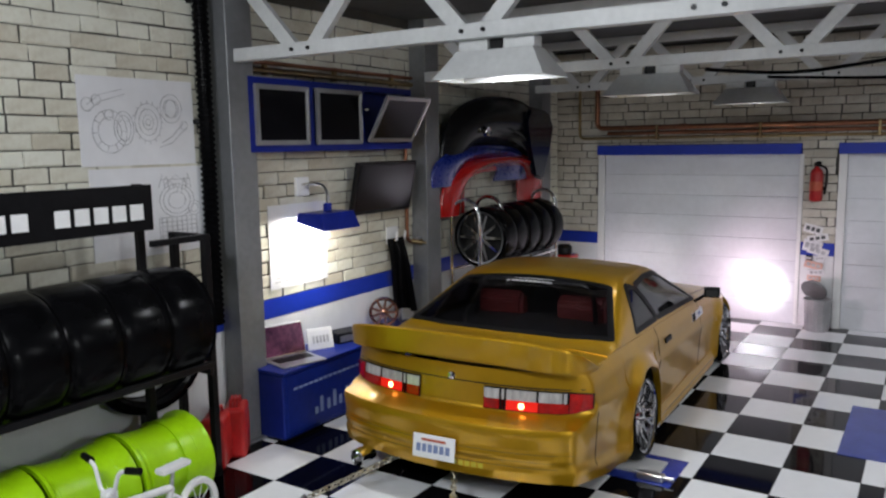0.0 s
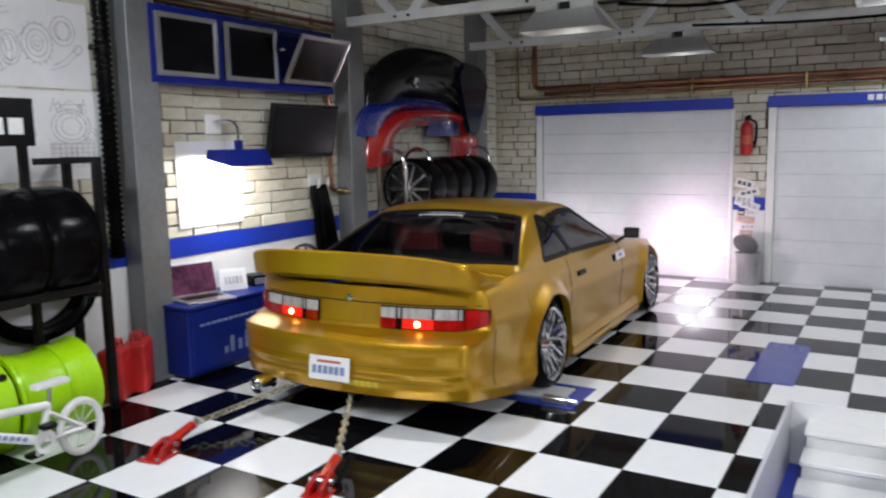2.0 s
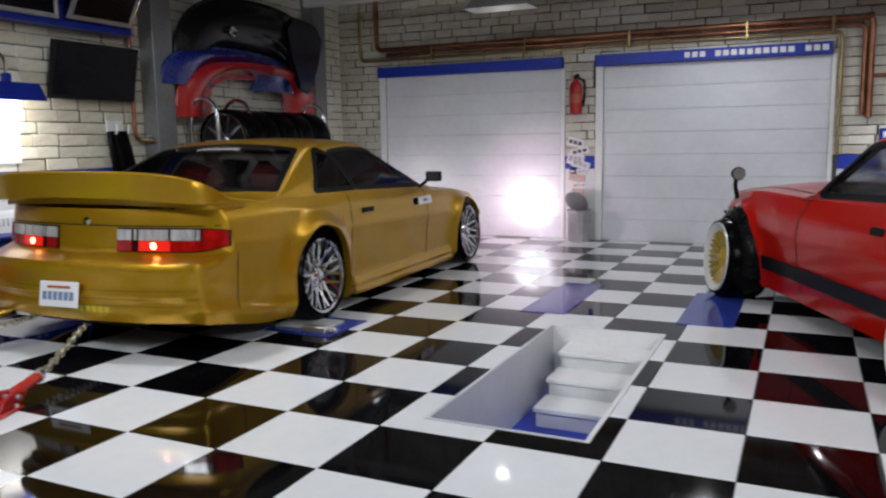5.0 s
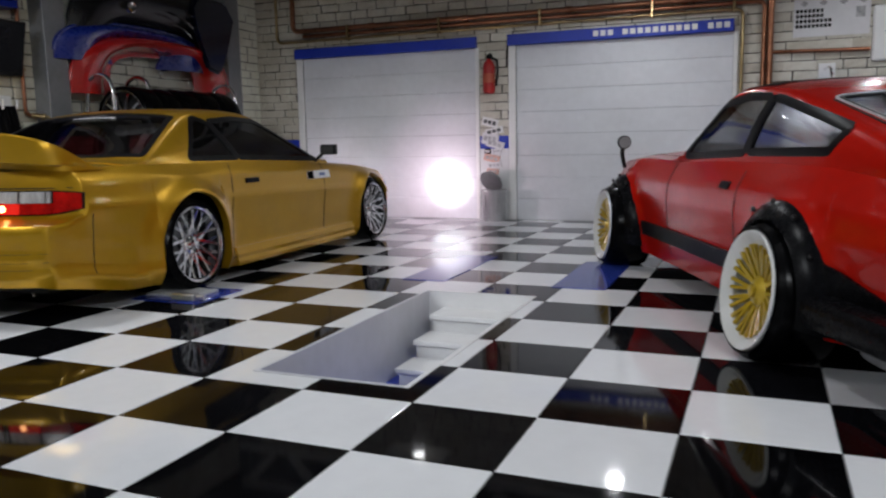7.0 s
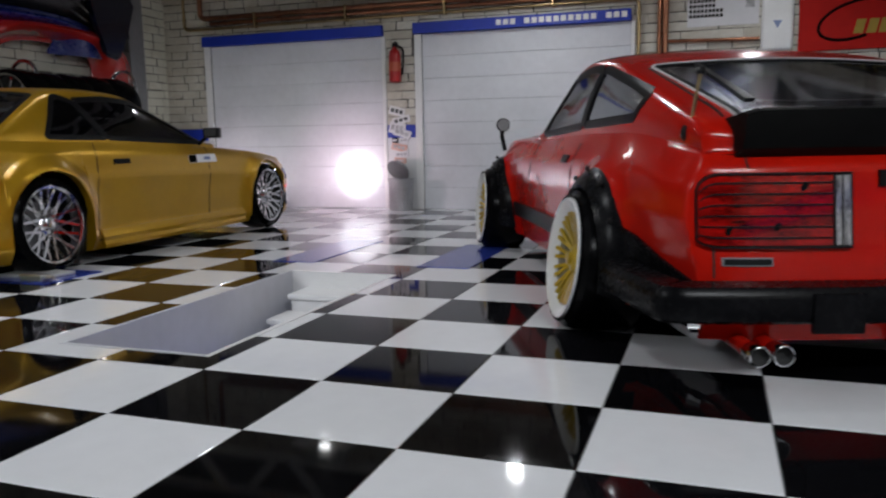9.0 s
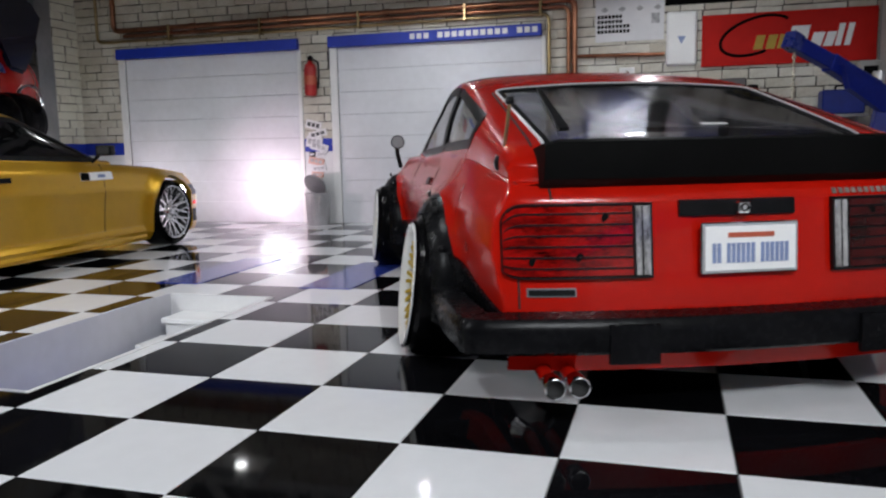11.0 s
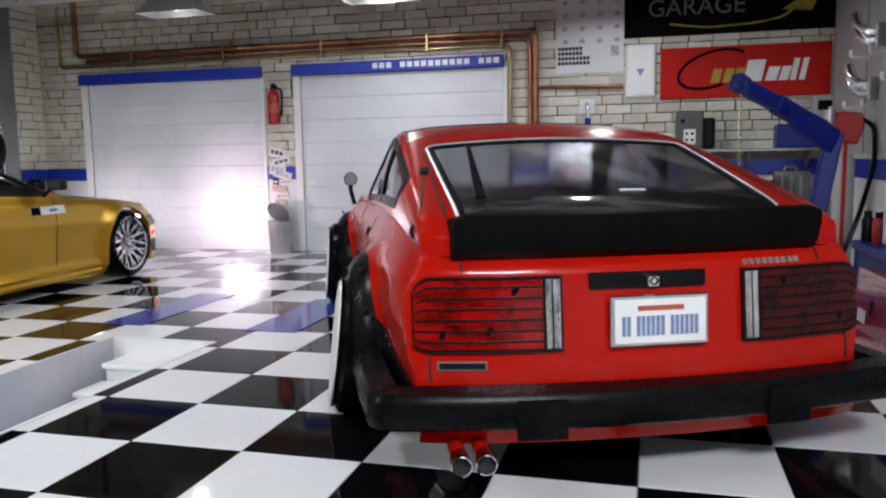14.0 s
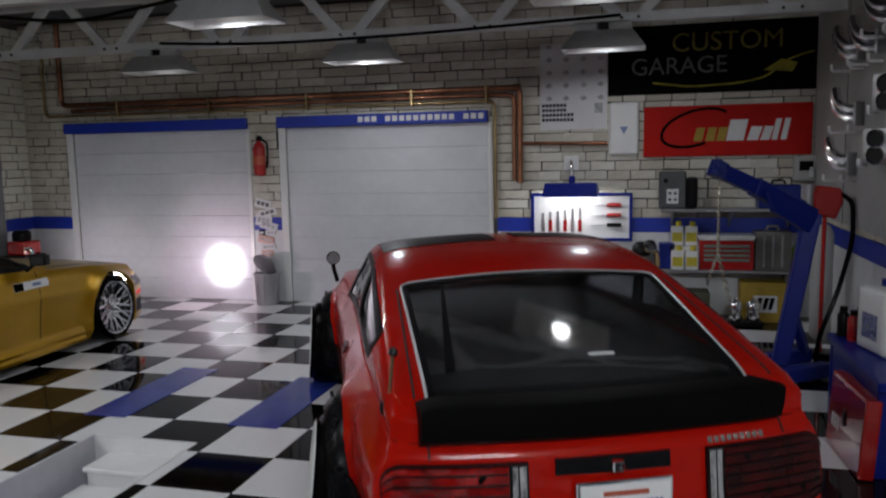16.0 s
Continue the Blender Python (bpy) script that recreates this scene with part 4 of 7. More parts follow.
for u in steps(-.606, .606, 30):
    e = abs(u) / .606
    z1 = .862 - max(0, e - .97) / .03 * .012
    sec = [(-.52, .80), (-.64, z1 - .030), (-.885, z1 + .002), (-.908, z1 - .006), (-.905, .80), (-.888, .742), (-.84, .715), (-.55, .72)]
    rows.append([bm.verts.new((u - .022, v + .045 * e ** 2, z)) for v, z in sec])
for a, b in zip(rows, rows[1:]):
    bridge(bm, a, b)
bm.faces.new(rows[0][::-1]), bm.faces.new(rows[-1])
M["matt_black"] = mat("matt_black", (0.004, 0.004, 0.004), 0.55, var=0.2, scale=8, bump=0.05, spec=0.05)
part("spoiler", bm, "matt_black", rc, "matt black ducktail spoiler", smooth=35)
# tail lamps
for s in (-1, 1):
    side = lambda a, b: sorted((s * a, s * b))
    def face(u, q, o):
        """q: 0 to 1 from the lower to the upper edge of the lamp, which round off towards the flank."""
        e = min(1, max(0, (abs(u) - .69) / .066))
        r = 1 - math.sqrt(1 - e * e)
        return RED.rear(u, .438 + .030 * r + q * (.230 - .030 * r - .065 * r), o + .002)

    def across(a, b):
        """Steps from a to b, closer together towards the outer end."""
        return sorted(s * (a + (b - a) * math.sin(math.pi / 2 * k / 16)) for k in range(17))

    lamp = part("tail_lamp", sheet(face, across(.298, .755), steps(0, 1, 5), 0.010), "black_plastic", rc, "dark red ribbed tail lamp with a clear strip", smooth=35)
    for qa, qb in ((.0, .020), (.980, 1)):
        part("trim_line", sheet(lambda u, q, o: face(u, q, o + .010), across(.298, .755), [qa, qb], 0.009), "black_metal", lamp, smooth=35)
    part("trim_line", sheet(lambda u, q, o: face(u, q, o + .010), steps(*side(.298, .304), 1), steps(.03, .97, 3), 0.007), "black_metal", lamp, smooth=35)
    # right lens takes a darker copy: its dimmer look is put into the colour
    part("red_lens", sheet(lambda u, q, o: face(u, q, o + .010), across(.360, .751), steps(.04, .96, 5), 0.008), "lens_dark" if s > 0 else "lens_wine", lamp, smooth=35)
    for a, b, m in ((.306, .313, "lens_crystal"), (.314, .327, "lens_crystal"), (.328, .332, "black_metal"), (.333, .350, "lens_crystal"), (.351, .358, "black_metal")):
        part("reverse_lens", sheet(lambda u, q, o: face(u, q, o + .010), steps(*side(a, b), 2), steps(.04, .96, 5), 0.009), m, lamp, "clear reversing lens" if m == "lens_crystal" else "")
    for k in range(6):
        q0 = .13 + .145 * k
        part("rib", sheet(lambda u, q, o: face(u, q, o + .018), across(.362, .749), [q0, q0 + .022], 0.005), "black_plastic", lamp)
    for du, z in ((.44, .62), (.52, .50), (.66, .49)):
        part("bulb_shadow", lathe(B(), RED.rear(s * du, z, .018), (0, -1, 0), [(.017, 0), (.015, .002), (0, .0025)], 12), "matt_black", lamp)
    strip(rc, "panel_gap", [RED.rear(s * .705, z, 0) for z in steps(.345, .44, 4)], .006, "seam", (0, -1, 0))
    strip(rc, "panel_gap", [RED.rear(s * .60, z, 0) for z in steps(.68, .735, 3)], .006, "seam", (0, -1, 0))
part("plate_recess", sheet(RED.rear, steps(-.21, .17, 4), steps(.622, .672, 2), 0.012), "black_plastic", rc, "black garnish strip")
bd = part("badge", box(B(), -.037, .002, -.925, -.885, .629, .665, .004), "chrome", rc, "silver square badge")
part("badge_ring", lathe(B(), (-.0175, -.925, .647), (0, -1, 0), [(.013, 0), (.013, .004), (.009, .004), (.009, 0)], 16, closed=True), "black_metal", bd)
pl = part("licence_plate", box(B(), -.16, .16, -.010, .0, -.08, .08, .004), "chrome", rc, "white licence plate in a chrome frame")
pl.matrix_basis = P(.006, -.912, .522, -3, 0, 0)
part("plate_face", box(B(), -.148, .148, -.014, -.010, -.068, .068), "plate_white", pl)
part("plate_print", box(B(), -.075, .075, -.017, -.014, .033, .048), "print_red", pl)
for k in range(16):
    if k not in (2, 9):
        part("plate_print", box(B(), -.126 + .0158 * k, -.115 + .0158 * k, -.017, -.014, -.045, .016), "print_blue", pl)
for k in range(9):
    part("lettering", sheet(RED.rear, steps(.31 + .024 * k, .327 + .024 * k, 1), [.678, .695], 0.005), "chrome", rc)
nb = part("name_badge", sheet(RED.rear, steps(-.683, -.534, 3), [.383, .409], 0.006), "steel_grey", rc, "small black and chrome badge")
part("badge_inlay", sheet(lambda u, z, o: RED.rear(u, z, o + .006), steps(-.678, -.539, 3), [.387, .405], 0.002), "black_metal", nb)
# rear bumper bar, wrapping to the flanks
def wrap(u, z, off):
    return RED.rear(u, .30, .055 + off) + Vector((0, 0, z - .30))


line = [(-.885, -.36), (-.880, -.60), (-.868, -.87)] + [(u, -.985 + .13 * u * u) for u in steps(-.835, .835, 14)] + [(.868, -.87), (.880, -.60), (.885, -.36)]
line = rounded([(a, b, 0) for a, b in line], .022, 3)
bm, rows = B(), []
for i, p in enumerate(line):
    d = (line[min(i + 1, len(line) - 1)] - line[max(i - 1, 0)]).normalized()
    n = Vector((d.y, -d.x, 0))
    rows.append([bm.verts.new(p + n * a + Vector((0, 0, z))) for a, z in ((-.06, .222), (.020, .222), (.034, .232), (.040, .26), (.040, .292), (.036, .316), (.022, .334), (-.06, .340))])
for r0, r1 in zip(rows, rows[1:]):
    bridge(bm, r0, r1)
bm.faces.new(rows[0][::-1]), bm.faces.new(rows[-1])
part("rear_bumper", bm, "bumper_black", rc, "black rubber-faced bumper", smooth=35)
for s in (-1, 1):
    part("overrider", sheet(lambda u, z, o: wrap(u, z, .05 + o), steps(*sorted((s * .322, s * .470)), 4), steps(.200, .318, 4), 0.016), "bumper_black", rc, smooth=35)
part("valance", sheet(lambda u, z, o: RED.rear(u, z, .03 + o), steps(-.74, .74, 14), steps(.15, .245, 3), 0.02), "red", rc, smooth=35)
for u in (-.620, -.546):
    pipe_part = part("exhaust_pipe", lathe(B(), (u, -.62, .152), (-.06, -1, -.02), [(.024, 0), (.026, .36), (.023, .36)], 24), "red", rc, "red exhaust pipe", smooth=35)
    part("exhaust_tip", lathe(B(), (u, -.62, .152), (-.06, -1, -.02), [(.027, .34), (.031, .35), (.033, .40), (.032, .413), (.028, .415), (.027, .37), (.025, .345)], 24, closed=True), "chrome", pipe_part, "chrome tip", smooth=35)
    part("bore", lathe(B(), (u, -.62, .152), (-.06, -1, -.02), [(.028, .375), (.028, .385), (0, .386)], 20), "cabin_black", pipe_part)
part("silencer", lathe(B(), (-.60, -.30, .145), (0, -1, 0), [(.05, 0), (.085, .03), (.085, .30), (.05, .34)], 24), "chrome", rc, smooth=35)
# overfenders, side skirts, mirrors, aerial
for s in (-1, 1):
    for a, R0 in ((0, .306), (2.53, .301)):
        bm = B()
        rows = []
        for th in steps(-18, 198, 40):
            c, z = math.cos(radians(th)), math.sin(radians(th))
            ring = []
            for r, out in ((R0 + .075, .0), (R0 + .060, .045), (R0 + .028, .080), (R0 + .0, .100), (R0 - .012, .092), (R0 - .005, .0)):
                v, zz = a + r * c, .29 + r * z
                u = min(RED.width(a) * 0.985, RED.half(v, max(zz, .16))) + out
                ring.append(bm.verts.new((s * u, v, zz)))
            rows.append(ring)
        for r0, r1 in zip(rows, rows[1:]):
            bridge(bm, r0, r1)
        bm.faces.new(rows[0][::-1]), bm.faces.new(rows[-1])
        fl = part("overfender", bm, "bumper_black", rc, "bolted black overfender", smooth=50)
        for th in range(0, 181, 30):
            r = R0 + .062
            v, zz = a + r * math.cos(radians(th)), .29 + r * math.sin(radians(th))
            u = min(RED.width(a) * 0.985, RED.half(v, max(zz, .16))) + .062
            part("rivet", lathe(B(), (s * u, v, zz), (s, 0, 0), [(.012, -.006), (.012, .004), (.007, .009), (0, .010)], 10), "black_metal", fl)
    part("lower_quarter", sheet(lambda a, b, o: RED.flank(s, -.31 - .50 * a, .24 + b * (.22 - .13 * a), o + .003), steps(0, 1, 10), steps(0, 1, 5), 0.012), "bumper_black", rc, "black lower quarter panel", smooth=35)
    part("side_strip", sheet(lambda v, z, o: RED.flank(s, v, z, .002 + o), steps(.40, 2.12, 16), steps(.27, .36, 3), 0.018), "black_plastic", rc, "black side strip", smooth=35)
    for v, lean in ((.58, -.04), (1.62, .0)):
        strip(rc, "door_gap", [RED.flank(s, v + lean * z, z, -.0015) for z in steps(.20, .755, 14)], .006, "seam", (s, 0, 0))
    part("door_handle", sheet(lambda v, z, o: RED.flank(s, v, z, o), steps(.66, .78, 3), steps(.665, .70, 2), 0.010), "black_plastic", rc, smooth=35)
    strip(rc, "hood_gap", [RED.deck(s * .60, v, -.0015) for v in steps(1.7, 3.0, 12)], .006, "seam", (0, 0, 1))
    part("mirror_stem", tube(B(), [(s * .765, 2.73, .70), (s * .790, 2.71, .80), (s * .795, 2.675, .868)], .016), "black_plastic", rc, "black fender mirror stem")
    part("side_mirror", lathe(B(), (s * .792, 2.645, .887), (0, 1, 0), [(.044, -.012), (.050, -.004), (.050, .01), (.044, .035), (.024, .055), (0, .06)], 20), "black_plastic", rc, "round black fender mirror", smooth=35)
    part("mirror_glass", cyl(B(), (s * .792, 2.631, .887), (s * .792, 2.634, .887), .043, seg=20), "steel_grey", rc)
    part("headlamp", lathe(B(), RED.front(s * .5, .52, .0), (0, 1, .15), [(.09, -.03), (.09, .01), (.06, .03), (0, .04)], 24), "lens_clear", rc, smooth=35)
    for a in (0, 2.53):
        car_wheel(rc, s * .975, a, .292, s, .29, .252, .30, "spoke", 7.0 if a == 0 else 4.0, 0)
part("aerial_base", lathe(B(), (-.706, -.62, .772), (-.2, -.2, 1), [(.022, 0), (.027, .012), (.026, .030), (.017, .046), (0, .05)], 14), "black_plastic", rc, smooth=35)
part("aerial", tube(B(), [(-.706, -.62, .79), (-.69, -.66, .985)], .006), "brass", rc, "thin metal aerial")
part("aerial_tip", lathe(B(), (-.69, -.66, .98), (.05, -.1, 1), [(.014, 0), (.016, .012), (.010, .024), (0, .026)], 12), "black_metal", rc)

# ---- materials of the smaller things ----
M.update(
    paper=mat("paper", (0.74, 0.74, 0.76), 0.7, var=0.04, scale=2, bump=0.05),
    ink=mat("ink", (0.49, 0.49, 0.51), 0.8, var=0.25, scale=20),
    blue_metal=mat("blue_metal", (0.006, 0.017, 0.22), 0.35, var=0.12, scale=4, spec=0.25),
    banner_car=mat("banner_car", (0.30, 0.26, 0.02), 0.7, var=0.3, scale=8),
    blue_box=mat("blue_box", (0.006, 0.020, 0.20), 0.4, var=0.15, scale=3, spec=0.25),
    screen=mat("screen", (0.004, 0.004, 0.006), 0.16, var=0.2, spec=0.14),
    frame_grey=mat("frame_grey", (0.34, 0.34, 0.35), 0.35, metal=0.5, var=0.1),
    lime=mat("lime_paint", (0.33, 0.62, 0.004), 0.35, var=0.08, scale=4, coat=0.15, spec=0.3),
    can_red=mat("can_red", (0.42, 0.012, 0.012), 0.35, var=0.15, scale=5, bump=0.05),
    carbon=mat("carbon", (0.008, 0.008, 0.009), 0.25, var=0.3, scale=20, spec=0.3),
    panel_red=mat("panel_red", (0.44, 0.010, 0.008), 0.25, var=0.12, scale=4, coat=0.8),
    panel_blue=mat("panel_blue", (0.006, 0.02, 0.20), 0.28, var=0.12, scale=4, coat=0.8),
    panel_navy=mat("panel_navy", (0.006, 0.008, 0.022), 0.25, var=0.2, scale=4, coat=0.3),
    rose=mat("rose_metal", (0.60, 0.32, 0.24), 0.25, metal=1.0, var=0.1),
    silver=mat("silver", (0.55, 0.55, 0.57), 0.3, metal=0.9, var=0.08),
    peg_grey=mat("peg_grey", (0.46, 0.46, 0.45), 0.55, var=0.08, scale=2, bump=0.05),
    sign_red=mat("sign_red", (0.50, 0.012, 0.008), 0.5, spec=0.1, var=0.08, scale=2),
    mustard=mat("mustard", (0.42, 0.28, 0.03), 0.6, var=0.12, scale=4),
    case_grey=mat("case_grey", (0.085, 0.088, 0.09), 0.5, var=0.15, scale=5, bump=0.05),
    bin_grey=mat("bin_grey", (0.42, 0.42, 0.43), 0.42, metal=0.5, var=0.12, scale=6),
    olive=mat("olive", (0.10, 0.10, 0.06), 0.6, var=0.2, scale=6),
    purple_screen=mat("purple_screen", (0.17, 0.055, 0.11), 0.15, scale=4, colour2=(0.012, 0.005, 0.018), spec=0.3),
    orange=mat("orange", (0.70, 0.42, 0.34), 0.5, var=0.1),
    pad_blue=mat("pad_blue", (0.030, 0.055, 0.33), 0.10, var=0.12, scale=5, spec=0.5),
    lamp_white=mat("lamp_white", (0.9, 0.9, 0.88), 0.4, emit=(1.0, 0.97, 0.9), power=25),
    chain=mat("chain_metal", (0.62, 0.59, 0.48), 0.28, metal=1.0, var=0.2),
)


def ring_tyre(name, R, r, w, parent, material="rubber", label="", axis=(0, 1, 0), at=(0, 0, 0), seg=36):
    e = R - r
    prof = [(r, 0), (r + e * .35, -.012 * R / .3), (R - e * .2, 0), (R - e * .05, w * .10), (R, w * .22), (R, w * .78), (R - e * .05, w * .90), (R - e * .2, w), (r + e * .35, w + .012 * R / .3), (r, w)]
    ob = part(name, lathe(B(), at, axis, prof, seg, closed=True), material, parent, label, smooth=35)
    # bead at each rim and a raised line on each sidewall
    for t, k in ((0, -1), (w, 1)):
        part("bead", lathe(B(), at, axis, [(r - .006, t - k * .016), (r + .004, t - k * .016), (r + .012, t + k * .002), (r - .002, t + k * .004)], seg, closed=True), material, ob, smooth=35)
        part("sidewall_line", lathe(B(), at, axis, [(R - e * .19, t - k * .004), (R - e * .13, t - k * .004), (R - e * .14, t + k * .007), (R - e * .18, t + k * .007)], seg, closed=True), material, ob, smooth=35)
    return ob


# ---- along the left wall ----
def wall_sheet(label, y0, y1, z0, z1, tilt=0):
    s = thing("poster", label, "poster", XL + 0.020, (y0 + y1) / 2, (z0 + z1) / 2, tilt, 0, 0)
    w, h = (y1 - y0) / 2, (z1 - z0) / 2
    part("sheet", box(B(), 0.0, 0.005, -w, w, -h, h), "paper", s)
    return s, w, h


def sketch(s, curves):
    for pts in curves:
        part("drawn_line", tube(B(), [(0.006, a, b) for a, b in pts], 0.0030, 4), "ink", s)


def circle(cx, cy, r, n=18, k=1.0):
    return [(cx + r * math.cos(a), cy + k * r * math.sin(a)) for a in steps(0, 2 * math.pi, n)]


s, w, h = wall_sheet("white poster with a faint pencil drawing of engine parts", -0.21, 0.635, 2.035, 2.58)
sketch(s, [circle(.06, .0, .10, k=1.2), circle(.06, .0, .07, k=1.2), circle(.06, .0, .04, k=1.2), circle(-.22, -.06, .12, k=1.1), circle(-.22, -.06, .08, k=1.1), [(-.36, .10), (-.28, .16), (-.12, .20)], [(-.36, .06), (-.28, .12), (-.10, .17)],
           circle(.24, .09, .06), [(.16, -.13), (.24, -.09), (.34, .0)], [(.14, -.16), (.24, -.13), (.36, -.03)], [(-.02, .06), (-.1, .0)], circle(.34, -.02, .03),
           circle(-.12, -.04, .07, k=1.5), circle(-.12, -.04, .05, k=1.6), circle(.24, .09, .045, k=1.3), circle(.24, .09, .085, k=1.1), circle(-.36, .10, .04), circle(-.30, .13, .03), circle(-.22, .04, .03), circle(.06, .0, .02),
           *[[(.06 + .10 * math.cos(a), .12 * math.sin(a)), (.06 + .115 * math.cos(a), .14 * math.sin(a))] for a in steps(0, 6.0, 15)], *[[(-.22 + .08 * math.cos(a), -.06 + .09 * math.sin(a)), (-.22 + .12 * math.cos(a), -.06 + .13 * math.sin(a))] for a in steps(0, 5.8, 9)]])
s, w, h = wall_sheet("white poster with a grey drawing of an engine", -0.17, 0.69, 1.45, 2.02)
sketch(s, [circle(.20, .06, .14, k=.8), circle(.20, .06, .11, k=.8), [(.05, -.05), (.36, -.05), (.36, -.2), (.05, -.2), (.05, -.05)], [(.08, .2), (.32, .2)], circle(.34, .0, .05), [(.1, .16), (.2, .23), (.3, .16)], circle(.20, .06, .07, k=.8), circle(.34, .0, .03), *[[(.07 + .04 * k, -.05), (.07 + .04 * k, -.2)] for k in range(8)], *[[(.05, -.08 - .03 * k), (.36, -.08 - .03 * k)] for k in range(4)],
           *[[(.06 + .035 * k, .15 + .05 * math.sin(k)), (.09 + .035 * k, .20 + .04 * math.cos(k)), (.11 + .035 * k, .14)] for k in range(7)]])
s, w, h = wall_sheet("white data sheet taped to the brick under the lamp", 1.29, 1.955, 1.035, 1.69)
for k in range(7):
    part("text_line", box(B(), 0.005, 0.007, -w + .05 + .08 * k, -w + .11 + .08 * k, -h + .05, -h + .058), "ink", s)
    if k < 5:
        part("text_line", box(B(), 0.005, 0.007, -w + .05 + .11 * k, -w + .13 + .11 * k, -h + .08, -h + .087), "ink", s)


def gooseneck_lamp(x, y, z, rz, shade_out=0.33, w=0.36):
    """A blue box shade on a bent arm; its own x points away from the wall."""
    l = thing("wall_lamp", "blue metal wall lamp on a bent chrome arm, lit", "lamp", x, y, z, 0, 0, rz)
    part("wall_plate", box(B(), 0.0, 0.03, -.075, .075, -.07, .08, .005), "white_plastic", l)
    part("arm", tube(B(), [(.03, -.02, 0.02), (.14, .0, .03), (.22, .02, .02), (.25, .03, -.04), (.25, .03, -.13)], .013, bend=.05), "chrome", l, "bent chrome arm", smooth=35)
    part("collar", box(B(), .225, .275, .0, .06, -.19, -.12, .008), "blue_metal", l)
    bm = B()
    lo = [(.12, -w / 2, -.26), (.41, -w / 2, -.32), (.41, w / 2 + .04, -.32), (.12, w / 2 + .04, -.26)]
    hi = [(.13, -w / 2 + .02, -.19), (.36, -w / 2 + .02, -.19), (.36, w / 2 + .02, -.19), (.13, w / 2 + .02, -.19)]
    A, C = [bm.verts.new(p) for p in lo], [bm.verts.new(p) for p in hi]
    shell(bm, A, C, 0.006)
    part("shade", bm, "blue_metal", l, "blue trough shade")
    part("bulb", cyl(B(), (.25, -.12, -.25), (.25, .14, -.25), .022), "lamp_white", l, "glowing tube")
    return l


gooseneck_lamp(XL + 0.018, 1.67, 1.815, 0, w=0.39)
area("wall_lamp_light", XL + 0.25, 1.66, 1.54, 0, 38, 0, 0.12, 0.26, 11, (1.0, 0.96, 0.88))

# wall cabinet with three glazed doors, one swung open
cab = thing("wall_cabinet", "blue wall cabinet with grey-framed smoked doors, one open", "cabinet", XL + 0.018, 0.98, 2.10)
W, Hh, D = 2.0, 0.535, 0.185
part("bottom_board", box(B(), 0, D, 0, W, 0, .05), "blue_metal", cab)
part("top_board", box(B(), 0, D, 0, W, Hh - .05, Hh), "blue_metal", cab)
for y in (0, .62, 1.26, W - .05):
    part("upright", box(B(), 0, D, y, y + .05, .05, Hh - .05), "blue_metal", cab)
part("back_board", box(B(), 0, .012, .05, W - .05, .05, Hh - .05), "blue_box", cab)
for k, (y0, y1) in enumerate(((.045, .60), (.69, 1.25), (1.33, 1.97))):
    w2, h2 = (y1 - y0) / 2, (Hh - .10) / 2
    bm = B()
    for a, b, c, d in ((-w2, -w2 + .035, -h2, h2), (w2 - .035, w2, -h2, h2), (-w2 + .035, w2 - .035, -h2, -h2 + .035), (-w2 + .035, w2 - .035, h2 - .035, h2)):
        box(bm, 0, .022, a, b, c, d)
    d = part("door", bm, "frame_grey", cab, "grey metal door frame")
    part("pane", box(B(), .006, .014, -w2 + .035, w2 - .035, -h2 + .035, h2 - .035), "screen", d, "smoked glass pane")
    part("door_edge", box(B(), .022, .03, w2 - .02, w2 - .005, -h2 + .02, h2 - .02), "chrome", d)
    d.matrix_basis = P(D + 0.002, (y0 + y1) / 2, Hh / 2) if k < 2 else P(D + 0.115, (y0 + y1) / 2, Hh / 2 - .005, 0, 30, 0)
part("stay", box(B(), .10, .20, 1.34, 1.352, .33, .345), "white_plastic", cab)

# television
tv = thing("television", "flat black television tilted on a wall bracket", "television", XL + 0.14, 2.60, 1.775, 0, 0, 6)
part("panel", box(B(), -.02, .03, -.43, .43, -.235, .225, .008), "black_metal", tv)
part("screen", box(B(), .03, .034, -.405, .405, -.20, .20), "screen", tv, "switched-off black screen")
part("bracket", box(B(), -.12, -.02, -.08, .08, -.08, .08, .01), "black_metal", tv)
tv.matrix_basis = P(XL + 0.15, 2.60, 1.775, 0, 12, 0)

# bench cabinet with laptop and oddments
bench = thing("bench_cabinet", "blue metal bench cabinet with faded white lettering", "cabinet", XL + 0.02, 0.95, 0)
part("body", box(B(), 0, .42, 0, 1.85, 0.02, .505, .01), "blue_box", bench)
part("worktop", box(B(), 0, .44, -.01, 1.86, .507, .53, .006), "blue_box", bench)
part("plinth", box(B(), .02, .40, .02, 1.83, 0, .02), "black_plastic", bench)
for y0, y1 in ((.03, .62), (.64, 1.22), (1.24, 1.82)):
    part("door", box(B(), .42, .428, y0, y1, .05, .49, .004), "blue_box", bench)
for k in range(15):
    part("lettering", box(B(), .428, .431, .10 + .055 * k, .14 + .055 * k, .375, .393), "print_blue", bench, "pale lettering" if not k else "")
for k, (a, hh) in enumerate(((.32, .05), (.38, .12), (.46, .08), (.53, .13), (.60, .07), (.68, .12), (.74, .12))):
    part("lettering", box(B(), .428, .431, a, a + .035, .13, .13 + hh), "print_blue", bench)

lap = thing("laptop", "open silver laptop with a purple picture on screen", "laptop", XL + 0.29, 1.24, 0.53, 0, 0, -16)
lap.scale = (1.22, 1.10, 1.08)
part("base", box(B(), -.11, .13, -.17, .17, 0, .014, .005), "silver", lap)
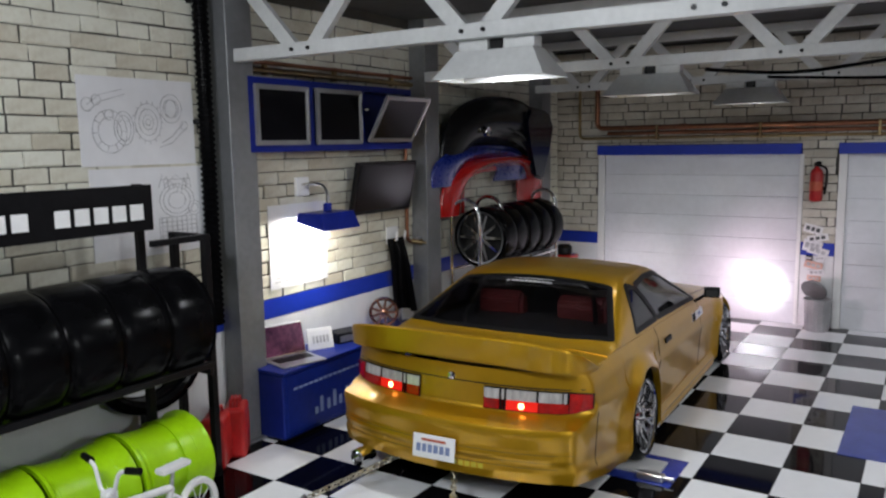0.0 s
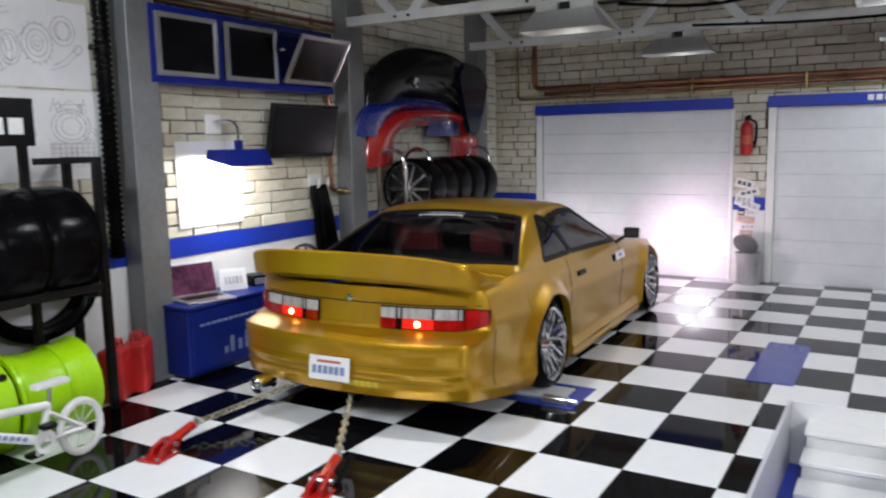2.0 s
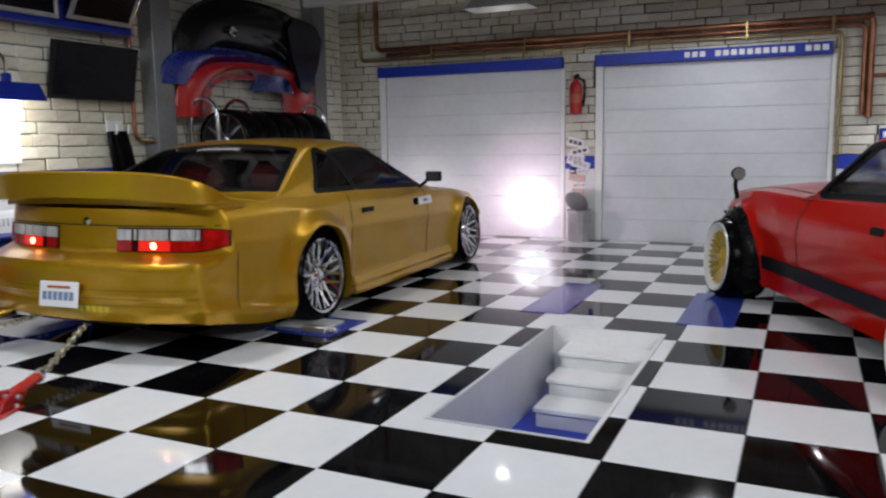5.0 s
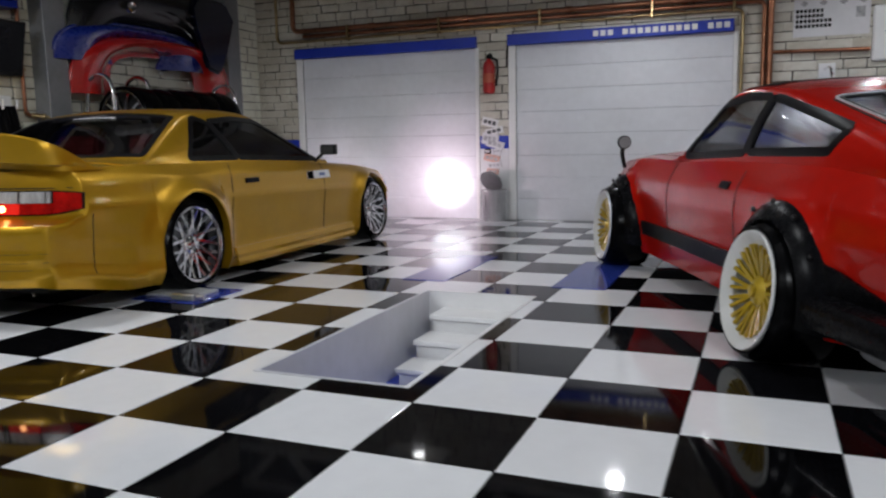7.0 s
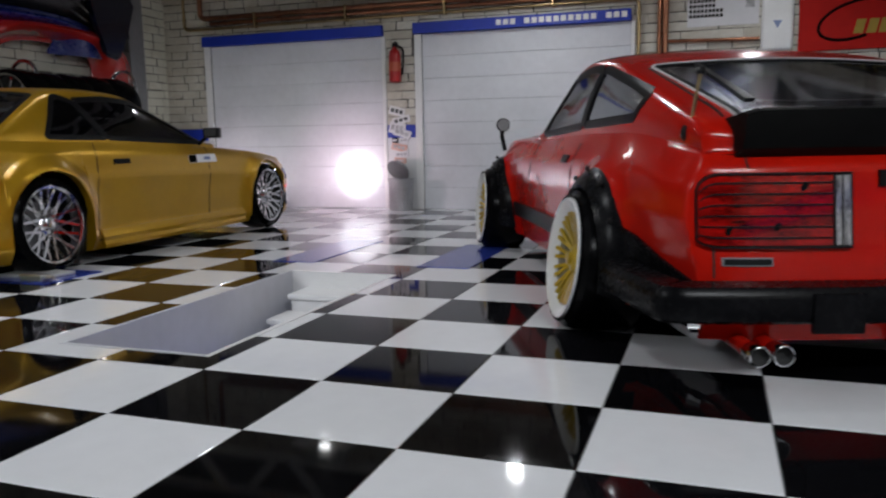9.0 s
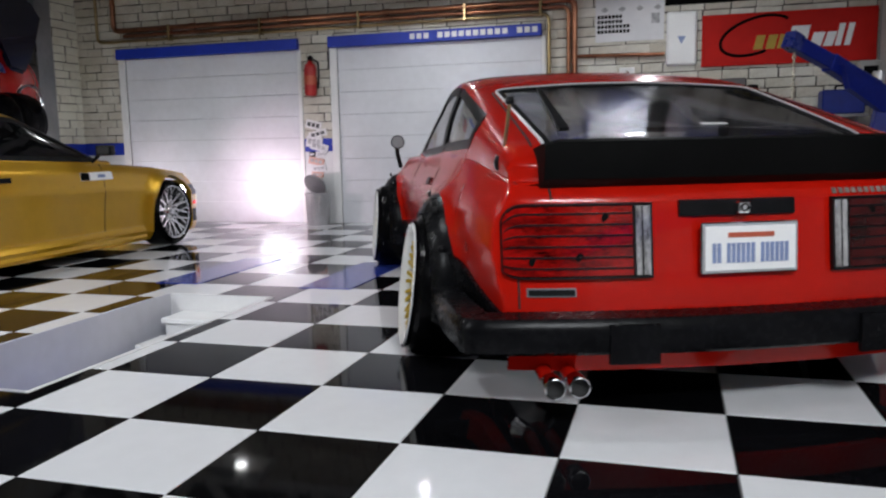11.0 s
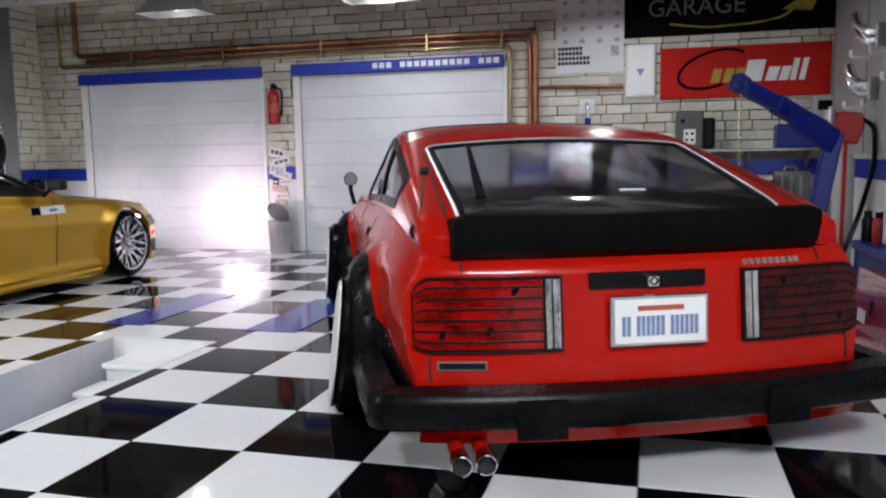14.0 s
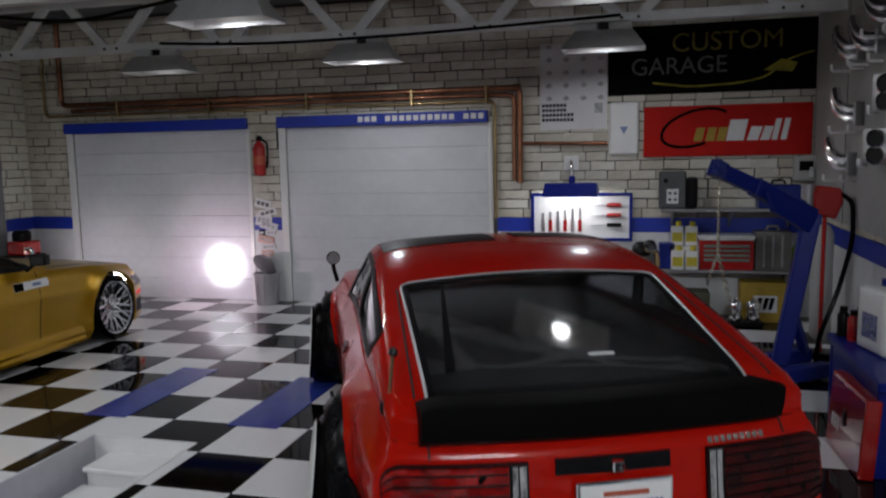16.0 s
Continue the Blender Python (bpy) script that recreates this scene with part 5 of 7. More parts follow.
part("keyboard", box(B(), -.07, .03, -.14, .14, .014, .016), "black_plastic", lap)
sc = part("lid", box(B(), -.008, 0, -.17, .17, 0, .225, .004), "silver", lap)
sc.matrix_basis = P(-.11, 0, .012, 0, -14, 0)
part("screen", box(B(), .0, .003, -.162, .162, .010, .217), "purple_screen", sc, "purple and black screen picture")

tab = thing("photo_frame", "small white framed picture leaning on the bench", "picture frame", XL + 0.24, 1.60, 0.53, 0, -14, -25)
part("frame", box(B(), -.008, .006, -.11, .11, 0, .17, .004), "white_plastic", tab)
part("picture", box(B(), .006, .008, -.085, .085, .025, .145), "paper", tab)
for k in range(5):
    part("print", box(B(), .008, .0095, -.07 + .03 * k, -.05 + .03 * k, .05, .11), "ink", tab)
rad = thing("radio", "small black and grey radio on the bench", "radio", XL + 0.22, 1.92, 0.53, 0, 0, -15)
part("case", box(B(), -.09, .09, -.13, .13, 0, .085, .012, 2), "black_plastic", rad)
part("front", box(B(), .09, .095, -.11, .05, .015, .065), "frame_grey", rad)
for y in (.075, .105):
    part("knob", cyl(B(), (.09, y, .04), (.107, y, .04), .014), "silver", rad)

fan = thing("loose_wheel", "rose gold spoked wheel standing on the bench", "wheel", XL + 0.22, 2.46, 0.53 + 0.13, 0, 0, -58)
part("rim", lathe(B(), (0, 0, 0), (1, 0, 0), [(.13, 0), (.13, -.07), (.115, -.07), (.105, -.02), (.12, 0)], 32, closed=True), "rose", fan, smooth=35)
for k in range(9):
    a = 2 * math.pi * k / 9
    d, t = Vector((0, math.cos(a), math.sin(a))), Vector((0, -math.sin(a), math.cos(a))) * .014
    part("spoke", prism(B(), [d * .02 - t, d * .02 + t, d * .115 + t * .6, d * .115 - t * .6], (-.02, 0, 0)), "rose", fan)
part("hub", lathe(B(), (0, 0, 0), (1, 0, 0), [(.03, -.03), (.03, .004), (.015, .012), (0, .013)], 16), "rose", fan, smooth=35)
clock = thing("alarm_clock", "small white round alarm clock with two bells", "clock", XL + 0.26, 2.70, 0.53, 0, 0, 15)
part("case", lathe(B(), (0, 0, .06), (1, 0, 0), [(.045, -.04), (.05, -.03), (.05, 0), (.042, .004), (0, .004)], 24), "silver", clock, smooth=35)
part("face", lathe(B(), (0, 0, .06), (1, 0, 0), [(.04, .004), (.04, .006), (0, .006)], 24), "paper", clock)
for y in (-.028, .028):
    part("bell", lathe(B(), (-.015, y, .108), (0, y * .4, 1), [(.018, 0), (.015, .01), (0, .016)], 14), "silver", clock)
    part("foot", cyl(B(), (-.015, y, 0), (-.015, y * .8, .025), .006, seg=8), "silver", clock)

# pipes and hose at the second column
pipe = thing("copper_pipe", "copper water pipe with a brass tap beside the column", "pipe", XL, 3.08, 0)
part("riser", tube(B(), [(.06, 0, 2.62), (.06, 0, 1.23), (.06, .10, 1.20)], .018, bend=.05), "copper", pipe, smooth=35)
part("tap", lathe(B(), (.06, .06, 1.215), (.6, .5, -.1), [(.022, 0), (.022, .08), (.03, .085), (.03, .11), (.012, .115), (.012, .15)], 16), "brass", pipe, smooth=35)
part("tap_handle", box(B(), .10, .13, .07, .16, 1.23, 1.25, .004), "silver", pipe)
for z in (1.6, 2.2):
    part("clip", box(B(), .018, .07, -.03, .03, z, z + .025), "brass", pipe)
hook = thing("wall_hook", "white double wall hook with black straps hanging from it", "hook", XL + 0.018, 2.88, 1.28)
part("plate", box(B(), 0, .015, -.09, .09, -.06, .10, .004), "white_plastic", hook)
for y in (-.07, .06):
    part("prong", tube(B(), [(.015, y, -.02), (.11, y, -.02), (.12, y, .06)], .011, bend=.03), "white_plastic", hook)
for k, (y, z1, dx) in enumerate(((-.10, -.70, .02), (-.05, -.66, .05), (.0, -.68, .03), (.03, -.71, .06))):
    bm = B()
    pts = [(.06 + dx * .3, y, 0.0), (.09 + dx, y - .005, -.25), (.075 + dx, y + .02 + .05 * (k > 1), -.5), (.085 + dx, y + .04 + .07 * (k > 1), z1)]
    tube(bm, pts, .034, 8, bend=.1)
    part("strap", bm, "rubber", hook, "black rubber strap", smooth=40)
shelfpipe = thing("brass_pipe", "brass pipe running along the wall above the cabinet", "pipe", XL, 1.0, 2.70)
part("pipe", tube(B(), [(.045, .04, 0), (.045, 2.22, 0)], .02), "brass", shelfpipe, smooth=35)
part("pipe", tube(B(), [(.045, .04, .06), (.045, 2.22, .06)], .016), "copper", shelfpipe, smooth=35)
for y in (.3, 1.1, 1.9):
    part("clip", box(B(), .015, .05, y, y + .03, -.03, .08), "brass", shelfpipe)
hose = thing("corrugated_hose", "black corrugated hose running up beside the column", "hose", XL, 0.70, 0)
bm = B()
z, prof = 0.9, []
while z < ZC - 0.03:
    prof += [(.045, z), (.056, z + .012), (.056, z + .024), (.045, z + .034)]
    z += .04
lathe(bm, (.075, 0, 0), (0, 0, 1), prof, 16)
part("tube", bm, "rubber", hose, smooth=40)
for z in (1.3, 2.3, 3.1):
    part("clamp", box(B(), .014, .08, -.07, .07, z, z + .03, .004), "black_metal", hose)

# ---- tyre rack by the entrance ----
rack = thing("tyre_rack", "black steel tyre rack with a black sign board", "rack", -4.62, 0, 0)
for x, y, z in ((.10, -1.42, 1.98), (.10, .33, 1.60), (-.20, -1.42, .78), (-.20, .33, 1.60)):
    part("post", box(B(), x - .024, x + .024, y - .024, y + .024, 0, z, .003), "black_metal", rack)
for x, y1 in ((-.09, .35), (.38, .10)):
    part("rail", box(B(), x - .018, x + .018, -1.40, y1, .832, .870, .003), "black_metal", rack)
for y in (-1.30, .08):
    part("side_rail", box(B(), -.20, .396, y - .016, y + .016, .794, .831, .003), "black_metal", rack)
part("top_rail", box(B(), .08, .12, -.07, .31, 1.562, 1.60, .003), "black_metal", rack)
part("top_rail", box(B(), -.18, .08, .312, .348, 1.562, 1.60, .003), "black_metal", rack)
part("sign_post", box(B(), -.02, .025, -.095, -.05, .0, 1.935, .003), "black_metal", rack)
part("sign_arm", box(B(), .025, .12, -.095, -.055, 1.72, 1.76, .003), "black_metal", rack)
sign = part("sign_board", box(B(), .12, .14, -1.32, -.07, 1.67, 1.935, .004), "black_plastic", rack, "black sign board with white block letters")
for k in range(10):
    y = -1.24 + .113 * k
    if k == 4:
        continue
    part("letter_block", box(B(), .14, .143, y, y + .085, 1.735, 1.825), "print_white", sign)
for k in range(5):
    t = thing("tyre", "used black road tyre lying in the rack", "tyre", -4.475, -1.43 + .302 * k, 1.11, 0, 0, 0, group="tyres in the rack")
    ring_tyre("carcass", .332, .215, .292, t, at=(0, .0, 0), seg=48)
big = thing("tyre", "large bare tyre propped up behind the rack", "tyre", -4.80, 0.04, 0.86, 0, 0, 82)
ring_tyre("carcass", .39, .30, .14, big, at=(0, -.07, 0))
stand = part("prop", box(B(), -.04, .04, -.04, .04, -.86, -.375, .003), "black_metal", big)
for k in range(3):
    g = thing("bare_rim", "lime green deep-dish rim without tyre", "rim", -4.45, -1.46 + .505 * k, .277, 0, 0, 0, group="lime rims in a row")
    R = .272
    prof = [(R, 0), (R, .02), (R * .94, .035), (R * .90, .10), (R * .86, .20), (R * .86, .26), (R * .92, .33), (R * .94, .42), (R, .45), (R, .475), (R * .9, .475), (R * .80, .28), (R * .80, .20), (R * .9, 0)]
    part("barrel", lathe(B(), (0, 0, 0), (0, 1, 0), prof, 40, closed=True), "lime", g, smooth=35)
    part("centre", lathe(B(), (0, .24, 0), (0, 1, 0), [(R * .82, 0), (R * .82, .02), (.07, .04), (.06, .0)], 32, closed=True), "lime", g, smooth=35)
    for j in (.055, .29, .38):
        part("groove", lathe(B(), (0, j, 0), (0, 1, 0), [(R * .915, -.004), (R * .935, -.001), (R * .935, .004), (R * .915, .007)], 40, closed=True), "lime", g)


def jerry_can(x, y, rz):
    j = thing("jerry_can", "red metal jerry can with a pale cap", "jerry can", x, y, 0, 0, 0, rz, group="red cans by the column")
    j.scale = (1.03, 1.03, 1.03)
    part("body", box(B(), -.075, .075, -.12, .12, 0, .34, .035, 3), "can_red", j, smooth=40)
    for s in (-1, 1):
        part("pressing", box(B(), s * .075 - .004, s * .075 + .004, -.08, .08, .06, .27, .003), "can_red", j)
    for dx in (-.025, .0, .025):
        part("handle", tube(B(), [(dx, -.05, .335), (dx, -.045, .385), (dx, .06, .385), (dx, .065, .335)], .009, bend=.03), "can_red", j)
    part("cap", lathe(B(), (0, .088, .33), (0, .35, 1), [(.028, 0), (.028, .03), (.02, .038), (0, .04)], 16), "plate_white", j, smooth=35)
    return j


jerry_can(-4.66, .46, 34)
jerry_can(-4.70, .67, 40)

# bmx bicycle
bmx = thing("bicycle", "small white bicycle with black tyres standing on the tiles", "bicycle", -3.98, -.90, 0, 0, 0, 93)
bmx.scale = (1.12, 1.12, 1.28)
WR, WBX = .125, .58


def bike_wheel(x):
    w = part("wheel", lathe(B(), (x, -.011, WR), (0, 1, 0), [(WR - .03, 0), (WR - .012, -.004), (WR - .012, .026), (WR - .03, .022)], 36, closed=True), "white_plastic", bmx, "white rim", smooth=35)
    part("tyre", lathe(B(), (x, -.016, WR), (0, 1, 0), [(WR - .014, .0), (WR - .002, .004), (WR, .016), (WR - .002, .028), (WR - .014, .032)], 36, closed=True), "rubber" if x == 0 else "white_plastic", w, smooth=35)
    for k in range(10):
        a = 2 * math.pi * k / 10
        part("spoke", cyl(B(), (x, 0, WR), (x + (WR - .02) * math.cos(a), 0, WR + (WR - .02) * math.sin(a)), .0025, seg=6), "white_plastic", w)
    part("hub", cyl(B(), (x, -.03, WR), (x, .03, WR), .014, seg=12), "silver", w)
    return w


bike_wheel(0)
bike_wheel(WBX)
F = dict(bb=(.37, 0, .125), head=(.07, 0, .30), headl=(.06, 0, .24), seat=(.42, 0, .26), rear=(WBX, 0, WR))
bm = B()
for a, b, r in (("bb", "headl", .020), ("seat", "head", .017), ("bb", "seat", .017)):
    cyl(bm, F[a], F[b], r, seg=12)
for s in (-1, 1):
    cyl(bm, Vector(F["bb"]) + Vector((0, s * .02, 0)), Vector(F["rear"]) + Vector((0, s * .035, 0)), .009, seg=8)
    cyl(bm, Vector(F["seat"]) + Vector((0, s * .015, -.03)), Vector(F["rear"]) + Vector((0, s * .035, 0)), .008, seg=8)
cyl(bm, (.055, 0, .22), (.085, 0, .33), .024, seg=12)
part("frame", bm, "white_plastic", bmx, "white tube frame", smooth=35)
bm = B()
for s in (-1, 1):
    tube(bm, [(.055, s * .01, .225), (.045, s * .035, .20), (0, s * .035, WR)], .009, 8)
part("fork", bm, "white_plastic", bmx, smooth=35)
part("stem", box(B(), .05, .115, -.028, .028, .32, .37, .01), "white_plastic", bmx)
part("handlebar", tube(B(), [(.10, -.17, .47), (.08, -.08, .46), (.075, -.04, .36), (.075, .04, .36), (.08, .08, .46), (.10, .17, .47)], .009, 8, bend=.03), "white_plastic", bmx, smooth=35)
for s in (-1, 1):
    part("grip", cyl(B(), (.092, s * .115, .466), (.105, s * .19, .472), .015, seg=12), "black_plastic", bmx, "black rubber grip")
    part("crank", box(B(), .36, .38, s * .03 - .006, s * .03 + .006, .125 - (s > 0) * .07, .125 + (s < 0) * .07, .003), "white_plastic", bmx)
    part("pedal", box(B(), .335, .405, s * .035, s * .085, .125 - s * .07 - .01, .125 - s * .07 + .01, .004), "black_plastic", bmx)
part("chainring", lathe(B(), (.37, -.025, .125), (0, -1, 0), [(.05, 0), (.05, .008), (.03, .008), (.03, 0)], 24, closed=True), "white_plastic", bmx)
part("seat_post", cyl(B(), (.42, 0, .25), (.435, 0, .335), .011, seg=10), "silver", bmx)
bm = box(B(), .355, .525, -.032, .032, .335, .358, .01, 2)
part("saddle", bm, "white_plastic", bmx, "white saddle", smooth=40)
for k in range(5):
    part("decal", box(B(), .15 + .03 * k, .172 + .03 * k, -.021, -.018, .195 - .011 * k, .212 - .011 * k), "print_blue", bmx)


# ---- chains and red hooks behind the gold car ----
def chain(p, q, name, label, sag=0.0, size=1.0):
    c = thing(name, label, "chain")
    p, q = Vector(p), Vector(q)
    n = int((q - p).length / (.050 * size))
    bm0 = B()
    tube(bm0, [(.034 * size * math.cos(a), .020 * size * math.sin(a), 0) for a in steps(0, 2 * math.pi, 12)[:-1]], .0085 * size, 6, loop=True)
    first = None
    d = (q - p).normalized()
    turn = d.to_track_quat("X", "Z").to_matrix().to_4x4()
    for k in range(n + 1):
        f = k / n
        pos = p.lerp(q, f) - Vector((0, 0, sag * 4 * f * (1 - f)))
        m = Matrix.Translation(U * pos) @ turn @ pose(0, 0, 0, 90 * (k % 2) + 20, 0, 0)
        if first is None:
            first = part("link", bm0, "chain", c, smooth=60)
            first.matrix_basis = m
        else:
            shared("link", first.data, c, m)
    return c


def grab_hook(x, y, rz):
    h = thing("tow_hook", "red painted steel tow clamp bolted to the floor", "clamp", x, y, 0, 0, 0, rz, group="red tow clamps")
    h.scale = (.80, .80, .80)
    part("base_plate", box(B(), -.09, .09, -.11, .11, 0, .02, .006), "panel_red", h)
    for sx in (-.06, .06):
        for sy in (-.08, .08):
            part("bolt", lathe(B(), (sx, sy, .02), (0, 0, 1), [(.016, 0), (.016, .01), (.008, .015), (0, .015)], 6), "silver", h)
    bm = B()
    prism(bm, [(-.055, -.04, .02), (-.055, .14, .02), (-.055, .20, .08), (-.055, .10, .10), (-.055, -.02, .07)], (.03, 0, 0))
    prism(bm, [(.025, -.04, .02), (.025, .14, .02), (.025, .20, .08), (.025, .10, .10), (.025, -.02, .07)], (.03, 0, 0))
    bmesh.ops.bevel(bm, geom=bm.edges[:], offset=.006, segments=1, affect="EDGES")
    part("jaw", bm, "panel_red", h)
    part("pin", cyl(B(), (-.075, .10, .065), (.075, .10, .065), .016), "silver", h)
    part("shank", tube(B(), [(0, .10, .065), (0, .25, .085), (0, .36, .10)], .034, 10), "panel_red", h, smooth=40)
    part("eye", tube(B(), [(0, .38 + .035 * math.cos(a), .105 + .035 * math.sin(a)) for a in steps(0, 2 * math.pi, 14)[:-1]], .011, 8, loop=True), "silver", h)
    return h


grab_hook(-3.60, -.09, 10)
grab_hook(-2.54, -.07, 17)
chain((-3.68, .24, .07), (-3.38, .92, .20), "tow_chain", "brassy steel tow chain stretched up to the car", size=.8)
chain((-2.65, .24, .07), (-3.05, .92, .20), "tow_chain", "brassy steel tow chain stretched up to the car", size=.8)


# ---- floor pads ----
def pad(x0, x1, y0, y1, label):
    p = thing("floor_pad", label, "floor pad", (x0 + x1) / 2, (y0 + y1) / 2, 0, group="blue floor pads")
    w, h = (x1 - x0) / 2, (y1 - y0) / 2
    part("plate", box(B(), -w, w, -h, h, 0.0005, .0045, .001), "pad_blue", p)
    return p


pad(-1.10, -0.79, 2.72, 3.86, "glossy translucent blue pad on the tiles")
pad(-0.07, 0.27, 2.72, 3.78, "glossy blue pad on the tiles under a front wheel")
pw = pad(-2.42, -1.92, 1.62, 2.08, "blue steel wheel pad with a silver latch")
part("latch", box(B(), .03, .20, -.20, -.13, .0045, .05, .008), "silver", pw)
part("latch_pin", cyl(B(), (.20, -.165, .03), (.26, -.165, .03), .014, seg=10), "silver", pw)
part("step", box(B(), -.23, .14, -.12, .12, .0045, .022, .003), "steel_white", pw)

# ---- body panels hung on the wall and the chrome tyre rack ----
def hung_panel(name, label, material, y, z, x, w, h, bulge, band, leg, thick=.02):
    """A car panel hung on the wall like a bow: half width w, height h, band of the bow at its top, wider at its legs."""
    t = thing(name, label, "car panel", x, y, z)

    def f(s, r, o):
        a = math.pi * s
        k = 1 - r * (band + (leg - band) * abs(math.cos(a)) ** 3)
        out = bulge * math.sin(math.pi * min(1, .15 + r)) * (.5 + .5 * math.sin(a))
        c = math.cos(a)
        return Vector((out + o, -math.copysign(abs(c) ** .8, c) * w * k, math.sin(a) ** .6 * h * (k - .02 * r)))
    part("skin", sheet(f, steps(0, 1, 28), steps(0, 1, 8), thick), material, t, smooth=50)
    part("rim", tube(B(), [f(s, 0, thick / 2) for s in steps(.02, .98, 24)], .018, 6), material, t, smooth=50)
    part("inner_lip", tube(B(), [f(s, 1, thick / 2) for s in steps(.02, .98, 24)], .012, 6), material, t, smooth=50)
    return t


hung_panel("carbon_bonnet", "dark glossy carbon bonnet panel hung on the wall", "carbon", 4.62, 1.84, XL + .14, 1.14, .78, .22, .80, .55)
bonnet = bpy.data.objects["carbon_bonnet"]
for k in range(4):
    part("inner_rib", tube(B(), [(.20 + .02 * k, .16 + .30 * t - .05 * k, .62 - .10 * k - .10 * t * t) for t in steps(0, 1, 6)], .011, 6), "carbon", bonnet, smooth=40)
part("fitting", lathe(B(), (.24, -.52, .42), (1, -.1, .1), [(.05, -.03), (.05, .01), (.04, .02), (.03, .012), (0, .012)], 18), "chrome", bonnet, "round chrome fitting", smooth=40)
hung_panel("blue_wing_panel", "blue car wing panel hung under the bonnet", "panel_blue", 4.32, 1.72, XL + .15, 1.02, .38, .18, .40, .70)
hung_panel("red_wing_panel", "bright red arched wing panel hung on the wall", "panel_red", 4.60, 1.42, XL + .14, 1.14, .60, .22, .28, .46)
nv = thing("navy_door_panel", "dark navy car panel propped on the wall", "car panel", XL + .34, 5.28, 2.16)
bm = B()
prism(bm, [(0, -.10, -.42), (0, .12, -.46), (0, .24, -.10), (0, .40, .16), (0, .26, .34), (0, -.20, .38), (0, -.34, .22), (0, -.20, -.05)], (.07, 0, 0))
bmesh.ops.bevel(bm, geom=bm.edges[:], offset=.03, segments=2, affect="EDGES")
part("skin", bm, "panel_navy", nv, smooth=40)
for y in (3.75, 4.85):
    hk = thing("wall_hook", "dark steel hook holding the hung panels", "hook", XL + .016, y, 1.75, group="hooks for the panels")
    part("plate", box(B(), 0, .012, -.03, .03, -.06, .06), "white_plastic", hk)
    part("prong", tube(B(), [(.012, 0, -.02), (.14, 0, -.02), (.15, 0, .04)], .012, bend=.03), "black_metal", hk)

tr = thing("chrome_tyre_rack", "polished chrome tube rack holding a row of tyres", "rack", -4.45, 0, 0)
for y in (3.62, 4.10, 5.42):
    part("hoop", tube(B(), [(-.28, y, .0), (-.28, y, 1.36), (-.26, y, 1.54), (-.14, y, 1.60), (.0, y, 1.56), (.05, y, 1.42), (.05, y, .0)], .020, 10, bend=.10), "chrome", tr, smooth=40)
for x in (-.28, .05):
    for z in (.88, .25):
        part("rail", cyl(B(), (x, 3.62, z), (x, 5.42, z), .016, seg=12), "chrome", tr, smooth=40)
for k in range(4):
    t = thing("tyre", "black low-profile tyre in the chrome rack", "tyre", -4.56, 4.12 + .31 * k, 1.19, 0, 0, 0, group="tyres in the chrome rack")
    ring_tyre("carcass", .31, .20, .28, t)
wl = thing("spoked_wheel", "chrome ten-spoke wheel with black tyre in the rack", "wheel", -4.52, 3.84, 1.19, 0, 0, 0, group="tyres in the chrome rack")
ring_tyre("tyre", .31, .262, .24, wl, at=(0, 0, 0))
part("rim", lathe(B(), (0, 0, 0), (0, 1, 0), [(.268, -.012), (.268, .22), (.245, .22), (.235, .04), (.25, -.008)], 40, closed=True), "chrome", wl, smooth=35)
for k in range(10):
    a = 2 * math.pi * k / 10
    d, t = Vector((math.cos(a), 0, math.sin(a))), Vector((-math.sin(a), 0, math.cos(a))) * .013
    part("spoke", prism(B(), [d * .04 - t * 1.4, d * .04 + t * 1.4, d * .24 + t * .7, d * .24 - t * .7], (0, .035, 0)), "chrome", wl)
part("hub", lathe(B(), (0, .05, 0), (0, -1, 0), [(.055, 0), (.055, .05), (.03, .06), (0, .062)], 20), "chrome", wl, smooth=35)
part("back", lathe(B(), (0, .14, 0), (0, 1, 0), [(.24, 0), (.24, .01), (.0, .01)], 30), "cabin_black", wl)

# small red engine and rack in the far corner
eng = thing("small_engine", "small red and black engine on a stand", "engine", -4.55, 6.05, 0)
part("stand", box(B(), -.16, .16, -.16, .16, 0, .58, .01), "black_metal", eng)
part("block", box(B(), -.13, .13, -.13, .13, .58, .74, .02), "panel_red", eng)
part("air_filter", lathe(B(), (-.02, 0, .74), (0, 0, 1), [(.09, 0), (.10, .02), (.10, .09), (.07, .12), (0, .125)], 20), "black_plastic", eng, smooth=40)
part("exhaust", tube(B(), [(.10, -.10, .66), (.20, -.12, .66), (.22, -.12, .60)], .022, bend=.03), "chrome", eng)

# ---- along the back wall ----
pipes = thing("copper_pipes", "run of copper and brass pipes across the back wall", "pipe", 0, YB, 0)
for k, (z, xr, r, mt) in enumerate(((2.30, 1.16, .030, "copper"), (2.235, 1.10, .022, "copper"), (2.175, 1.02, .018, "brass"))):
    y = -.055
    pts = [(-4.36 + .03 * k, y, ZC), (-4.36 + .03 * k, y, z), (xr, y, z), (xr, y, 1.33 + .2 * k)] if k == 0 else [(-4.22, y, z), (xr, y, z), (xr, y, 1.36)] if k == 1 else [(-4.6, y, 2.9), (-4.6, y, z), (.90, y, z), (.90, y, .96)]
    part("pipe", tube(B(), pts, r, 12, bend=.08), mt, pipes, smooth=40)
part("branch", tube(B(), [(1.16, -.055, 1.735), (2.04, -.055, 1.715)], .018, 10), "copper", pipes, smooth=40)
